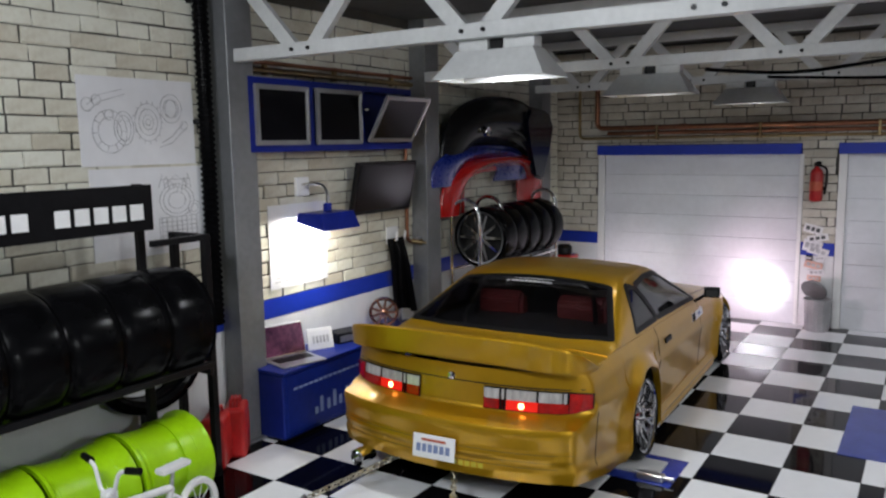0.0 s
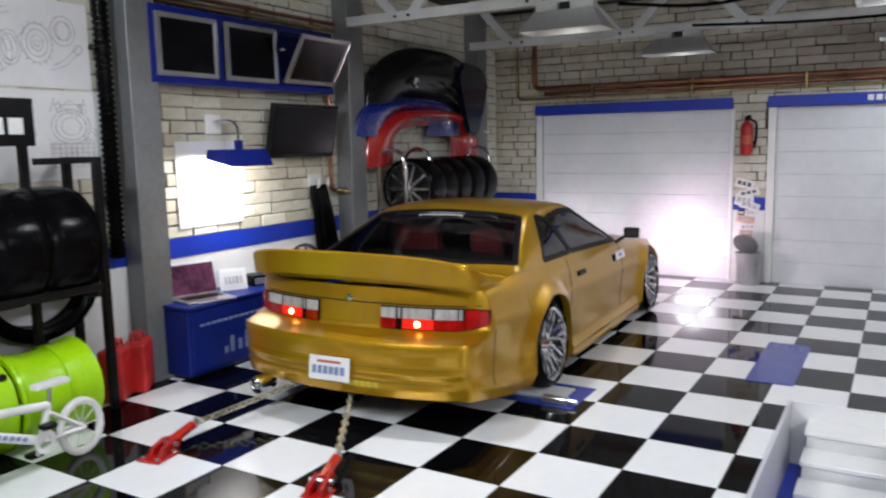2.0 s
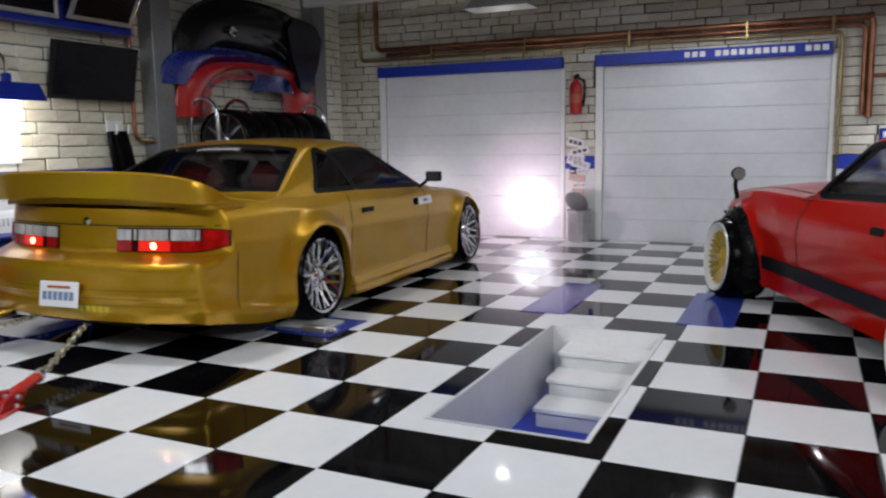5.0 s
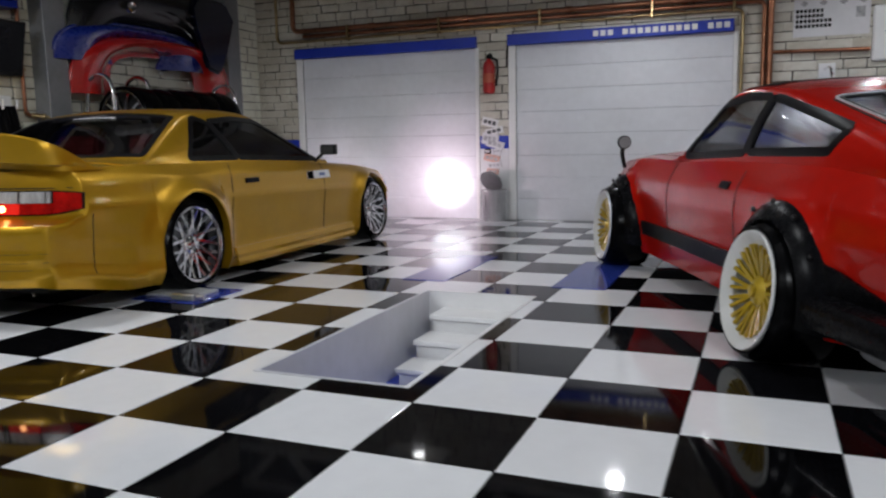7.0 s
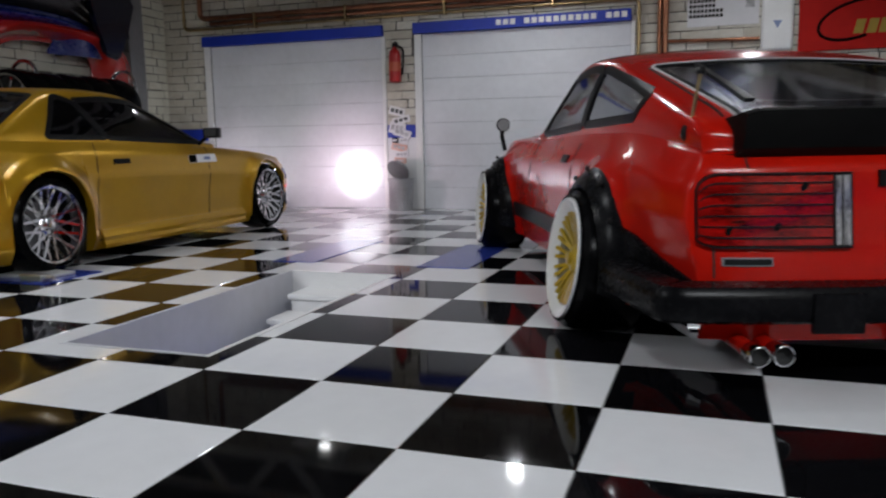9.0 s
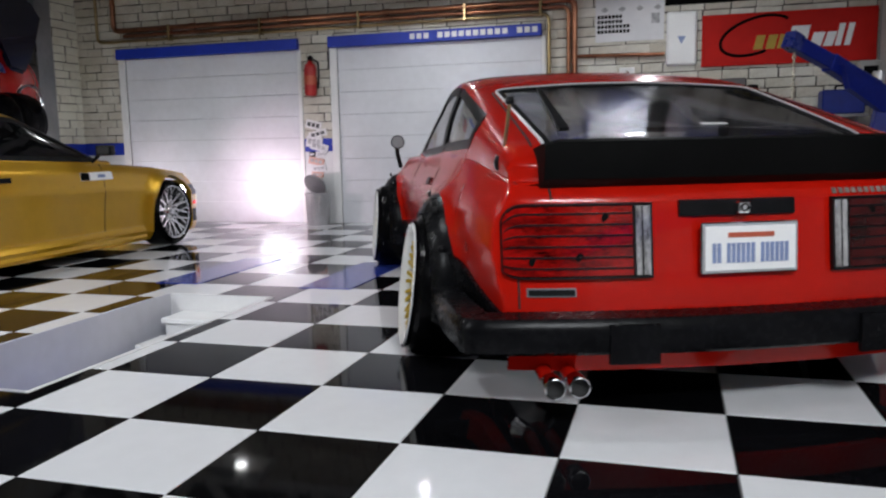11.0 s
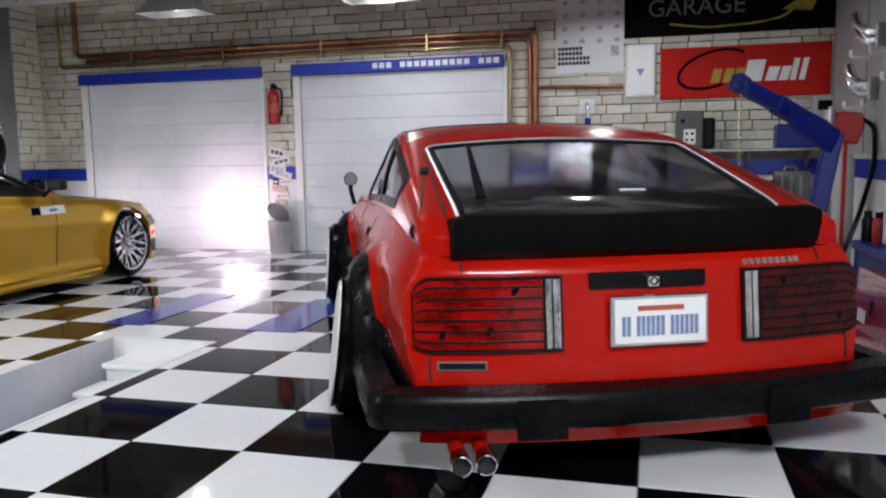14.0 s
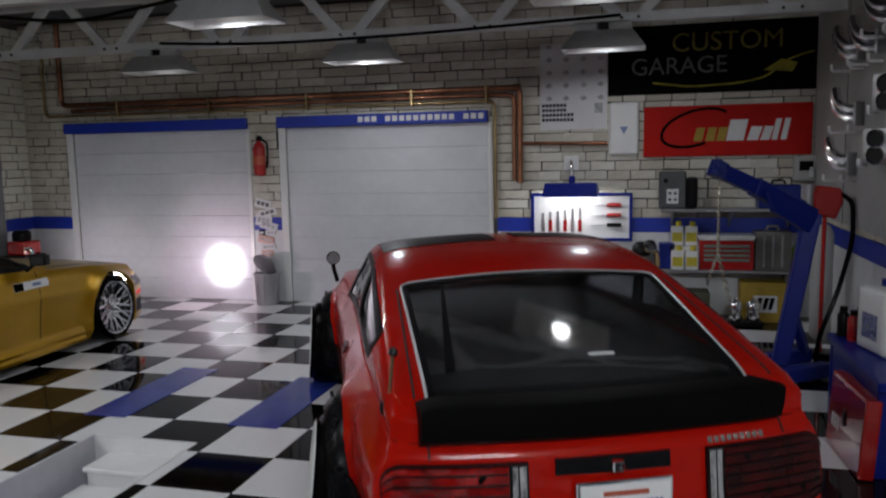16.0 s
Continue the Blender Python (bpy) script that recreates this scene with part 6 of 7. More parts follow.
for x in (-3.6, -2.4, -1.2, 0.0, .8):
    part("clip", box(B(), x, x + .03, -.09, -.012, 2.15, 2.335, .004), "brass", pipes)
    part("joint", cyl(B(), (x + .3, -.055, 2.30), (x + .37, -.055, 2.30), .037, seg=14), "copper", pipes, smooth=40)

ext = thing("fire_extinguisher", "red fire extinguisher with black hose on the wall", "extinguisher", -1.775, YB - .09, 1.44)
part("cylinder", lathe(B(), (0, 0, 0), (0, 0, 1), [(.05, 0), (.066, .015), (.068, .05), (.068, .30), (.055, .345), (.025, .37), (.02, .39)], 24), "can_red", ext, smooth=40)
part("valve", box(B(), -.025, .04, -.02, .02, .385, .43, .006), "black_plastic", ext)
part("handle", tube(B(), [(-.02, 0, .42), (.02, -.03, .44), (.05, -.06, .43)], .010, 8), "black_plastic", ext)
part("hose", tube(B(), [(.03, 0, .40), (.10, .0, .37), (.105, .0, .22), (.085, 0, .08)], .012, 8, bend=.06), "black_plastic", ext, smooth=40)
part("bracket", box(B(), -.075, .075, .06, .088, .12, .16), "black_metal", ext)
part("label", lathe(B(), (0, 0, .12), (0, 0, 1), [(.0685, 0), (.0695, .002), (.0695, .10), (.0685, .102)], 24, closed=True), "print_red", ext)

rnd = random.Random(5)
for k, (x, z, w, h, m, tilt) in enumerate(((-1.79, 1.12, .20, .10, "print_white", 14), (-1.74, 1.02, .22, .08, "print_white", -12), (-1.79, .93, .20, .13, "paper", 10), (-1.73, .87, .22, .09, "paper", 16), (-1.82, .79, .07, .06, "print_black", 0), (-1.71, .79, .10, .06, "paper", -8), (-1.77, .71, .19, .08, "orange", 12), (-1.74, .63, .17, .07, "paper", -6), (-1.76, .56, .14, .06, "orange", 5))):
    st = thing("wall_sticker", "small printed sticker stuck to the wall", "sticker", x, YB - .022, z, 0, tilt, 0, group="stickers between the doors")
    part("film", box(B(), -w / 2, w / 2, -.002 - .0012 * k, .005, -h / 2, h / 2), m, st)
    for j in range(3):
        part("sticker_print", box(B(), -w * .38 + j * w * .27, -w * .38 + j * w * .27 + w * .2, -.0045 - .0012 * k, -.002 - .0012 * k, -h * .22, h * .22), "case_grey" if m == "print_white" else "ink" if m in ("paper", "orange") else "print_white", st)

binn = thing("waste_bin", "fluted silver waste bin with its dark lid tipped open", "bin", -1.69, YB - .20, 0)
part("body", lathe(B(), (0, 0, 0), (0, 0, 1), [(.118, 0), (.124, .01), (.138, .335), (.150, .34), (.150, .36), (.130, .36), (.126, .30), (.11, .02)], 28, closed=True), "bin_grey", binn, smooth=30)
for k in range(18):
    a = 2 * math.pi * k / 18
    part("flute", cyl(B(), (.121 * math.cos(a), .121 * math.sin(a), .02), (.135 * math.cos(a), .135 * math.sin(a), .33), .007, seg=6), "bin_grey", binn, smooth=40)
part("bottom", cyl(B(), (0, 0, .004), (0, 0, .012), .112), "bin_grey", binn)
ld = part("lid", lathe(B(), (0, 0, 0), (0, 0, 1), [(.135, 0), (.142, .012), (.115, .05), (.06, .075), (0, .08)], 28), "steel_grey", binn, "tipped dark lid", smooth=40)
part("lid_handle", tube(B(), [(-.03, 0, .076), (-.025, 0, .105), (.025, 0, .105), (.03, 0, .076)], .008, bend=.02), "steel_grey", ld)
ld.matrix_basis = P(-.05, .03, .44, -52, 20, 0)

poster = thing("dot_poster", "white printed poster with rows of grey dots", "poster", 1.70, YB - .02, 2.29)
part("board", box(B(), -.335, .335, -.004, .006, -.43, .43, .002), "paper", poster)
for r in range(5):
    for c in range(4):
        x, z = -.245 + .172 * c, -.115 + .128 * r
        part("dot", lathe(B(), (x, -.004, z), (0, -1, 0), [(.026, 0), (.020, .002), (0, .002)], 8), "ink", poster)
        part("tick", box(B(), x - .034, x + .034, -.0055, -.004, z - .007, z + .007), "ink", poster)
for r in range(4):
    for k in range(7 + (r > 1) * 2):
        part("text_mark", box(B(), -.315 + .036 * k, -.288 + .036 * k, -.006, -.004, -.20 - .048 * r, -.168 - .048 * r), "print_black", poster)
part("stamp", box(B(), .21, .29, -.0055, -.004, -.27, -.17), "ink", poster, "faint grey stamp")

sw = thing("switch_box", "white wall box with a small blue arrow", "switch box", 2.20, YB - .02, 1.855)
part("case", box(B(), -.145, .145, -.05, .006, -.26, .26, .035, 3), "white_plastic", sw, smooth=40)
part("arrow", prism(B(), [(-.040, -.053, .02), (.040, -.053, .02), (0, -.053, -.055)], (0, .003, 0)), "print_blue", sw)

sign2 = thing("wall_sign", "red sign board with a dark swoosh and white letters", "sign", 3.16, YB - .02, 1.815)
part("board", box(B(), -.77, .77, -.02, .006, -.245, .245, .006), "sign_red", sign2)
part("swoosh", tube(B(), [(-.60 + .40 * (1 + math.cos(a)) * .8, -.022, .03 + .17 * math.sin(a) + .07 * math.cos(a)) for a in steps(.5, 5.0, 24)], .014, 6), "print_black", sign2)
for k, (x, w, h) in enumerate(((.0, .16, .20), (.19, .10, .13), (.31, .08, .13), (.41, .05, .20), (.49, .05, .20))):
    part("letter_block", prism(B(), [(x, -.02, -.10), (x + w, -.02, -.10), (x + w + .04, -.02, -.10 + h), (x + .04, -.02, -.10 + h)], (0, -.006, 0)), "print_white", sign2)
for k, x in enumerate((-.30, -.19, -.09)):
    part("letter_block", prism(B(), [(x, -.02, -.10), (x + .08, -.02, -.10), (x + .11, -.02, .03), (x + .03, -.02, .03)], (0, -.005, 0)), "mustard", sign2)


def lettering(parent, text, x, z, size, material, name="lettering"):
    cu = bpy.data.curves.new(name, "FONT")
    cu.body, cu.size, cu.extrude = text, U * size, U * .002
    tmp = bpy.data.objects.new("tmp", cu)
    scene.collection.objects.link(tmp)
    me = bpy.data.meshes.new_from_object(tmp.evaluated_get(bpy.context.evaluated_depsgraph_get()))
    bpy.data.objects.remove(tmp)
    ob = new(name, me)
    me.materials.clear()
    me.materials.append(M[material])
    ob.parent, ob.matrix_basis = parent, P(x, -.024, z, 90, 0, 0)
    return ob


banner = thing("banner", "black cloth banner with yellow and grey lettering", "banner", 3.02, YB - .02, 2.51)
part("cloth", box(B(), -.98, .98, -.02, .006, -.33, .33, .004), "print_black", banner)
M["banner_yellow"] = mat("banner_yellow", (0.20, 0.16, 0.02), 0.7, var=0.3, scale=8)
M["banner_grey"] = mat("banner_grey", (0.15, 0.15, 0.15), 0.7, var=0.3, scale=8)
lettering(banner, "CUSTOM", -.38, .07, .25, "banner_yellow")
lettering(banner, "GARAGE", -.76, -.14, .23, "banner_grey")
part("drawn_car", tube(B(), [(-.55, -.022, -.22), (-.2, -.022, -.27), (.25, -.022, -.25), (.5, -.022, -.20), (.62, -.022, -.08), (.75, -.022, -.02), (.9, -.022, .02)], .010, 6, bend=.1), "banner_car", banner)
part("drawn_car", prism(B(), [(.46, -.02, -.14), (.72, -.02, -.16), (.76, -.02, -.08), (.62, -.02, -.04)], (0, -.004, 0)), "banner_car", banner)

gooseneck_lamp(1.68, YB - .02, 1.52, -90, w=.50)
area("board_lamp_light", 1.70, YB - .27, 1.24, 25, 0, 0, 0.45, 0.2, 4.2, (0.97, 0.98, 1.0))
peg = thing("tool_board", "white tool board in a blue frame with red-handled tools", "tool board", 1.78, YB - .02, .975)
part("board", box(B(), -.49, .49, -.01, .006, -.24, .24), "white_plastic", peg)
for a, b, c, d in ((-.51, .51, .215, .245), (-.51, .51, -.245, -.215), (-.51, -.48, -.215, .215), (.48, .51, -.215, .215)):
    part("frame", box(B(), a, b, -.035, -.008, c, d, .004), "blue_metal", peg)
for k in range(6):
    part("spanner", box(B(), -.40 + .075 * k, -.375 + .075 * k, -.022, -.010, -.15, .04 + .012 * k, .004), "silver", peg)
    part("spanner_grip", box(B(), -.405 + .075 * k, -.37 + .075 * k, -.026, -.010, -.15, -.03, .006), "can_red" if k % 2 else "silver", peg)
for k in range(3):
    part("screwdriver", cyl(B(), (.10, -.03, .12 - .10 * k), (.26, -.03, .12 - .10 * k), .006, seg=8), "silver", peg)
    part("screwdriver_grip", cyl(B(), (.26, -.03, .12 - .10 * k), (.40, -.03, .12 - .10 * k), .02, seg=10), "can_red" if k < 2 else "black_plastic", peg)


def wall_shelf(z, x0, x1):
    s = thing("wall_shelf", "grey metal wall shelf on brackets", "shelf", (x0 + x1) / 2, YB, z, group="wall shelves")
    w = (x1 - x0) / 2
    part("board", box(B(), -w, w, -.34, -.018, -.028, 0, .004), "frame_grey", s)
    for x in (-w + .1, 0, w - .1):
        part("bracket", prism(B(), [(x, -.018, -.028), (x, -.30, -.028), (x, -.018, -.20)], (.02, 0, 0)), "frame_grey", s)
    return s


wall_shelf(1.075, 2.56, 3.83)
wall_shelf(.49, 2.22, 3.80)
ch = thing("battery_charger", "grey battery charger with four white sockets on the shelf", "charger", 2.66, YB - .20, 1.075)
part("case", box(B(), -.12, .13, -.11, .11, 0, .36, .015), "case_grey", ch)
part("hood", box(B(), .132, .24, -.09, .11, 0, .30, .04, 2), "black_plastic", ch)
part("socket_plate", box(B(), -.05, .06, -.118, -.11, .05, .19, .003), "white_plastic", ch)
for a in (-.02, .03):
    for b in (.09, .15):
        part("socket", cyl(B(), (a, -.118, b), (a, -.122, b), .014, seg=10), "black_plastic", ch)
part("dial", cyl(B(), (-.06, -.11, .27), (-.06, -.125, .27), .022, seg=12), "black_plastic", ch)
bx = thing("blue_case", "blue plastic case standing on the shelf", "case", 3.62, YB - .20, 1.075)
part("case", box(B(), -.18, .18, -.12, .12, 0, .22, .012), "blue_box", bx)
part("handle", tube(B(), [(-.06, 0, .22), (-.05, 0, .26), (.05, 0, .26), (.06, 0, .22)], .01, bend=.03), "black_plastic", bx)
meter = thing("grey_meter", "small pale grey meter box on the wall", "meter", 3.87, YB - .03, 1.42)
part("case", box(B(), -.10, .10, -.10, .012, -.10, .14, .012), "peg_grey", meter)
part("window", box(B(), -.06, .06, -.104, -.10, .0, .09), "screen", meter)
part("lever", box(B(), .03, .06, -.14, -.10, -.06, .03, .004), "white_plastic", meter)


def bottle(x, y, z):
    b = thing("oil_bottle", "white oil bottle with a yellow cap on the shelf", "bottle", x, y, z, group="oil bottles")
    b.scale = (1.2, 1.2, 1.25)
    part("body", box(B(), -.05, .05, -.03, .03, 0, .15, .018, 2), "white_plastic", b, smooth=40)
    part("label", box(B(), -.04, .04, -.033, -.030, .03, .10), "panel_blue" if x < 2.6 else "print_yellow", b)
    part("cap", lathe(B(), (.01, 0, .15), (0, 0, 1), [(.024, 0), (.024, .03), (.018, .036), (0, .036)], 12), "print_yellow", b)
    return b


crate = thing("bottle_crate", "clear-topped white crate carrying bottles", "crate", 2.78, YB - .20, .49)
part("tray", box(B(), -.14, .14, -.08, .08, 0, .22, .01), "white_plastic", crate)
for k in range(2):
    bottle(2.72 + .13 * k, YB - .15, .71)
    bottle(2.72 + .13 * k, YB - .32, .49)
cb = thing("carburettor", "grey and chrome carburettor with brass fittings on the shelf", "engine part", 2.41, YB - .18, .49)
part("body", box(B(), -.10, .10, -.08, .08, 0, .13, .03, 2), "case_grey", cb, smooth=40)
part("bowl", lathe(B(), (-.03, -.02, .12), (0, 0, 1), [(.09, 0), (.095, .03), (.085, .09), (.05, .13), (0, .14)], 20), "black_metal", cb, smooth=40)
part("intake", lathe(B(), (.045, -.05, .20), (.3, -.8, .5), [(.055, 0), (.065, .05), (.056, .055), (.042, .02), (0, .02)], 20), "chrome", cb, smooth=40)
part("ring", lathe(B(), (.045, -.05, .20), (.3, -.8, .5), [(.058, .012), (.066, .014), (.066, .026), (.058, .028)], 20, closed=True), "brass", cb, "brass ring", smooth=40)
part("elbow", tube(B(), [(.10, -.05, .16), (.13, -.09, .12), (.13, -.09, .02)], .028, 12, bend=.03), "brass", cb, "brass elbow pipe", smooth=40)
bb = thing("blue_parts_box", "small blue box with a dark lid on the shelf", "box", 2.625, YB - .20, .49)
part("case", box(B(), -.075, .065, -.09, .09, 0, .20, .008), "blue_box", bb)
part("lid", box(B(), -.08, .07, -.095, .095, .20, .245, .008), "blue_box", bb)
part("catch", box(B(), .025, .06, -.105, -.095, .18, .225, .004), "black_plastic", bb)
M["drawer_green"] = mat("drawer_green", (0.20, 0.26, 0.22), 0.4, metal=0.3, var=0.15)
M["canister_grey"] = mat("canister_grey", (0.17, 0.16, 0.145), 0.42, metal=0.3, var=0.2, scale=5)
tb = thing("tool_chest", "red tool chest with thin green-grey drawers and white lid", "tool chest", 3.165, YB - .19, .49)
part("case", box(B(), -.245, .245, -.13, .13, 0, .285, .01), "panel_red", tb)
part("lid_edge", box(B(), -.25, .25, -.135, .13, .285, .33, .006), "white_plastic", tb)
for k in range(4):
    part("drawer", box(B(), -.205, .205, -.142, -.13, .085 + .044 * k, .110 + .044 * k, .004), "drawer_green", tb)
cn = thing("grey_canister", "brownish grey ribbed metal canister on the shelf", "canister", 3.58, YB - .18, .49)
part("body", box(B(), -.16, .165, -.12, .12, 0, .37, .03, 2), "canister_grey", cn, smooth=40)
for x in (-.08, 0, .08):
    part("rib", box(B(), x - .012, x + .012, -.128, -.118, .03, .33, .004), "frame_grey", cn)
part("neck", tube(B(), [(-.05, 0, .365), (-.04, 0, .41), (.05, 0, .41), (.06, 0, .365)], .014, bend=.03), "frame_grey", cn)
gb = thing("green_bottle", "small green spray bottle on the shelf", "bottle", 3.80, YB - .22, .49)
part("body", lathe(B(), (0, 0, 0), (0, 0, 1), [(.05, 0), (.052, .02), (.052, .19), (.03, .23), (.02, .235), (.02, .26), (0, .262)], 18), "lime", gb, smooth=40)
mb = thing("mustard_box", "mustard yellow box with a black mark on the floor", "box", 3.46, YB - .22, 0)
part("carton", box(B(), -.16, .255, -.14, .14, 0, .38, .008), "mustard", mb)
part("label", box(B(), -.05, .16, -.143, -.139, .10, .26), "paper", mb, "pale label")
for k, x in enumerate((-.03, .03, .08)):
    part("print", prism(B(), [(x, -.143, .13), (x + .03, -.143, .13), (x + .06, -.143, .24), (x + .02, -.143, .24)], (0, -.003, 0)), "print_black", mb)
ob = thing("olive_crate", "dark olive crate on the floor", "crate", 2.80, YB - .24, 0)
part("case", box(B(), -.26, .22, -.14, .14, 0, .28, .012), "olive", ob)
part("strap", box(B(), -.10, -.07, -.145, .145, .0, .285), "black_plastic", ob)
cp = thing("chrome_cylinder_pair", "pair of polished chrome cylinders on a dark base", "engine part", 3.33, YB - .50, 0)
part("base", box(B(), -.19, .15, -.08, .08, 0, .05, .015), "black_metal", cp)
for x in (-.09, .06):
    part("cylinder", lathe(B(), (x, 0, .05), (0, 0, 1), [(.055, 0), (.060, .01), (.060, .05), (.050, .06), (.050, .10), (.060, .11), (.060, .16), (.045, .185), (.02, .19), (.02, .21), (0, .21)], 20), "chrome", cp, smooth=40)

# ---- engine crane ----
cr = thing("engine_crane", "blue steel engine crane with a hanging chain", "crane", 0, 0, 0)
tip, elbow, top, foot = Vector((2.88, 4.18, 1.495)), Vector((3.50, 4.64, 1.20)), Vector((3.585, 4.70, 1.13)), Vector((3.37, 4.56, 0.05))


def beam(p, q, w, h):
    p, q = Vector(p), Vector(q)
    d = (q - p).normalized()
    s = d.cross(Vector((0, 0, 1))).normalized() if abs(d.z) < .95 else Vector((1, 0, 0))
    t = s.cross(d)
    bm = B()
    A = [bm.verts.new(p + s * (a * w) + t * (b * h)) for a, b in ((-1, -1), (1, -1), (1, 1), (-1, 1))]
    C = [bm.verts.new(q + s * (a * w) + t * (b * h)) for a, b in ((-1, -1), (1, -1), (1, 1), (-1, 1))]
    bridge(bm, A, C)
    bm.faces.new(A[::-1]), bm.faces.new(C)
    bmesh.ops.bevel(bm, geom=bm.edges[:], offset=min(w, h) * .18, segments=1, affect="EDGES")
    return bm


part("boom", beam(tip, elbow, .040, .050), "blue_metal", cr, "blue boom")
part("boom_sleeve", beam(tip.lerp(elbow, .42), top, .046, .060), "blue_metal", cr)
part("boom_end", beam(tip + Vector((-.03, -.025, .02)), tip.lerp(elbow, .07), .046, .058), "panel_blue", cr)
part("gusset", prism(B(), [(3.20, 4.36, 1.345), (3.62, 4.70, 1.14), (3.53, 4.66, 1.02), (3.26, 4.44, 1.19)], (.03, -.035, 0)), "blue_metal", cr)
part("mast", beam(top + Vector((0, 0, .02)), foot, .058, .062), "blue_metal", cr, "blue mast")
part("base", beam(foot + Vector((.25, .3, .02)), foot + Vector((-.75, -.40, .02)), .05, .05), "blue_metal", cr)
part("base", beam(foot + Vector((.30, -.1, .02)), foot + Vector((-.55, -.75, .02)), .05, .05), "blue_metal", cr)
part("brace", beam(Vector((3.46, 4.64, .45)), foot + Vector((.22, .25, .05)), .03, .03), "blue_metal", cr)
for q2 in (foot + Vector((.25, .3, 0)), foot + Vector((-.75, -.40, 0)), foot + Vector((-.55, -.75, 0))):
    part("castor", lathe(B(), (q2.x - .015, q2.y, .035), (1, 0, 0), [(.035, 0), (.035, .03)], 16), "black_plastic", cr)
chain((2.90, 4.20, 1.42), (2.90, 4.20, .91), "lifting_chain", "thin steel chain hanging from the crane boom", size=.45)
chain((2.895, 4.20, .90), (2.845, 4.20, .75), "lifting_chain", "short thin chain leg below the crane boom", size=.42)
chain((2.905, 4.20, .90), (2.985, 4.22, .58), "lifting_chain", "long thin chain leg below the crane boom", size=.55)

# red pump post with a black hose
pp = thing("air_post", "red-headed air line post with a black hose", "air post", 3.76, 5.15, 0)
part("base", box(B(), -.10, .10, -.10, .10, 0, .03, .006), "black_metal", pp)
part("post", cyl(B(), (0, 0, .03), (0, 0, 1.15), .016, seg=12), "panel_red", pp, smooth=40)
bm = B()
prism(bm, [(-.08, -.06, 1.12), (.07, -.06, 1.08), (.12, -.06, 1.22), (.10, -.06, 1.32), (-.06, -.06, 1.34), (-.10, -.06, 1.28)], (0, .12, 0))
bmesh.ops.bevel(bm, geom=bm.edges[:], offset=.012, segments=1, affect="EDGES")
part("head", bm, "panel_red", pp, "red pump head")
part("hose", tube(B(), [(.10, -.02, 1.28), (.17, -.10, 1.22), (.15, -.25, .95), (.02, -.40, .55), (-.10, -.45, .25), (-.12, -.46, .05)], .018, 8, bend=.2), "rubber", pp, "black air hose", smooth=40)
part("sleeve", cyl(B(), (-.13, -.02, 1.16), (-.13, -.02, 1.35), .05, seg=16), "silver", pp, "silver pump sleeve", smooth=40)
part("tank", lathe(B(), (.02, .12, .1), (0, 0, 1), [(.05, 0), (.08, .04), (.08, .85), (.05, .92), (0, .93)], 20), "peg_grey", pp, smooth=40)

# ---- along the right wall ----
panel = thing("parts_panel", "pale grey panel with hooks on the side wall", "panel", XR - .02, 5.65, 0)
part("sheet", box(B(), -.006, .004, -1.75, .98, 1.02, 3.1), "peg_grey", panel)
part("edge", box(B(), -.012, .004, .96, 1.0, .97, 3.15), "frame_grey", panel)
part("seam", box(B(), -.009, -.006, -.205, -.195, 1.02, 3.1), "black_plastic", panel)


def header_part(y, z, kind):
    h = thing("exhaust_manifold", "polished steel manifold hanging on a wall hook", "exhaust part", XR - .03, y, z, 0, 0, 58 if kind else 25, group="polished parts on the panel")
    part("hook", tube(B(), [(0, -.10, -.08), (-.16, -.10, -.08), (-.16, -.10, -.03)], .011, bend=.03), "white_plastic", h)
    part("hook", tube(B(), [(0, .10, -.08), (-.16, .10, -.08), (-.16, .10, -.03)], .011, bend=.03), "white_plastic", h)
    if kind == 0:
        for k in range(2):
            part("tube", tube(B(), [(-.08, -.14, .02 + .07 * k), (-.10, .0, .02 + .07 * k), (-.09, .12, .10 + .06 * k), (-.08, .16, .20 + .05 * k)], .036, 12, bend=.06), "chrome", h, smooth=40)
        part("flange", box(B(), -.15, -.02, -.155, -.135, -.04, .14, .01), "silver", h)
    else:
        part("body", box(B(), -.14, -.03, -.09, .09, -.07, .17, .03, 2), "silver", h, smooth=40)
        for z2 in (-.01, .10):
            part("throat", lathe(B(), (-.12, 0, z2), (-1, 0, 0), [(.056, 0), (.062, .045), (.054, .05), (.048, .03), (0, .03)], 20), "chrome", h, smooth=40)
            part("bore", cyl(B(), (-.14, 0, z2), (-.158, 0, z2), .047), "cabin_black", h)
    return h


for y, z, k in ((5.10, 2.28, 0), (5.10, 1.82, 0), (5.25, 1.45, 0), (4.40, 1.58, 1), (4.22, 1.92, 1), (4.62, 2.28, 0), (4.28, 2.42, 0)):
    header_part(y, z, k)

wb = thing("work_bench", "blue metal work bench against the side wall", "work bench", XR - .02, 3.35, 0)
part("top", box(B(), -.46, 0, -.75, .35, .45, .50, .008), "blue_metal", wb)
part("side_panel", box(B(), -.44, -.42, -.64, .28, .03, .45, .004), "blue_metal", wb)
for y in (-.70, .28):
    part("leg", box(B(), -.445, -.39, y, y + .05, 0, .45, .006), "blue_metal", wb)
    part("leg", box(B(), -.06, -.01, y, y + .05, 0, .45, .006), "blue_metal", wb)
part("back_panel", box(B(), -.02, 0, -.65, .28, .05, .45), "blue_metal", wb)
jc = thing("white_canister", "white plastic canister with a blue label on the bench", "canister", 3.735, 3.24, .50, 0, 0, 12)
part("body", box(B(), -.13, .13, -.16, .16, 0, .36, .05, 3), "white_plastic", jc, smooth=40)
part("label", box(B(), -.133, -.129, -.08, .08, .08, .22), "panel_blue", jc)
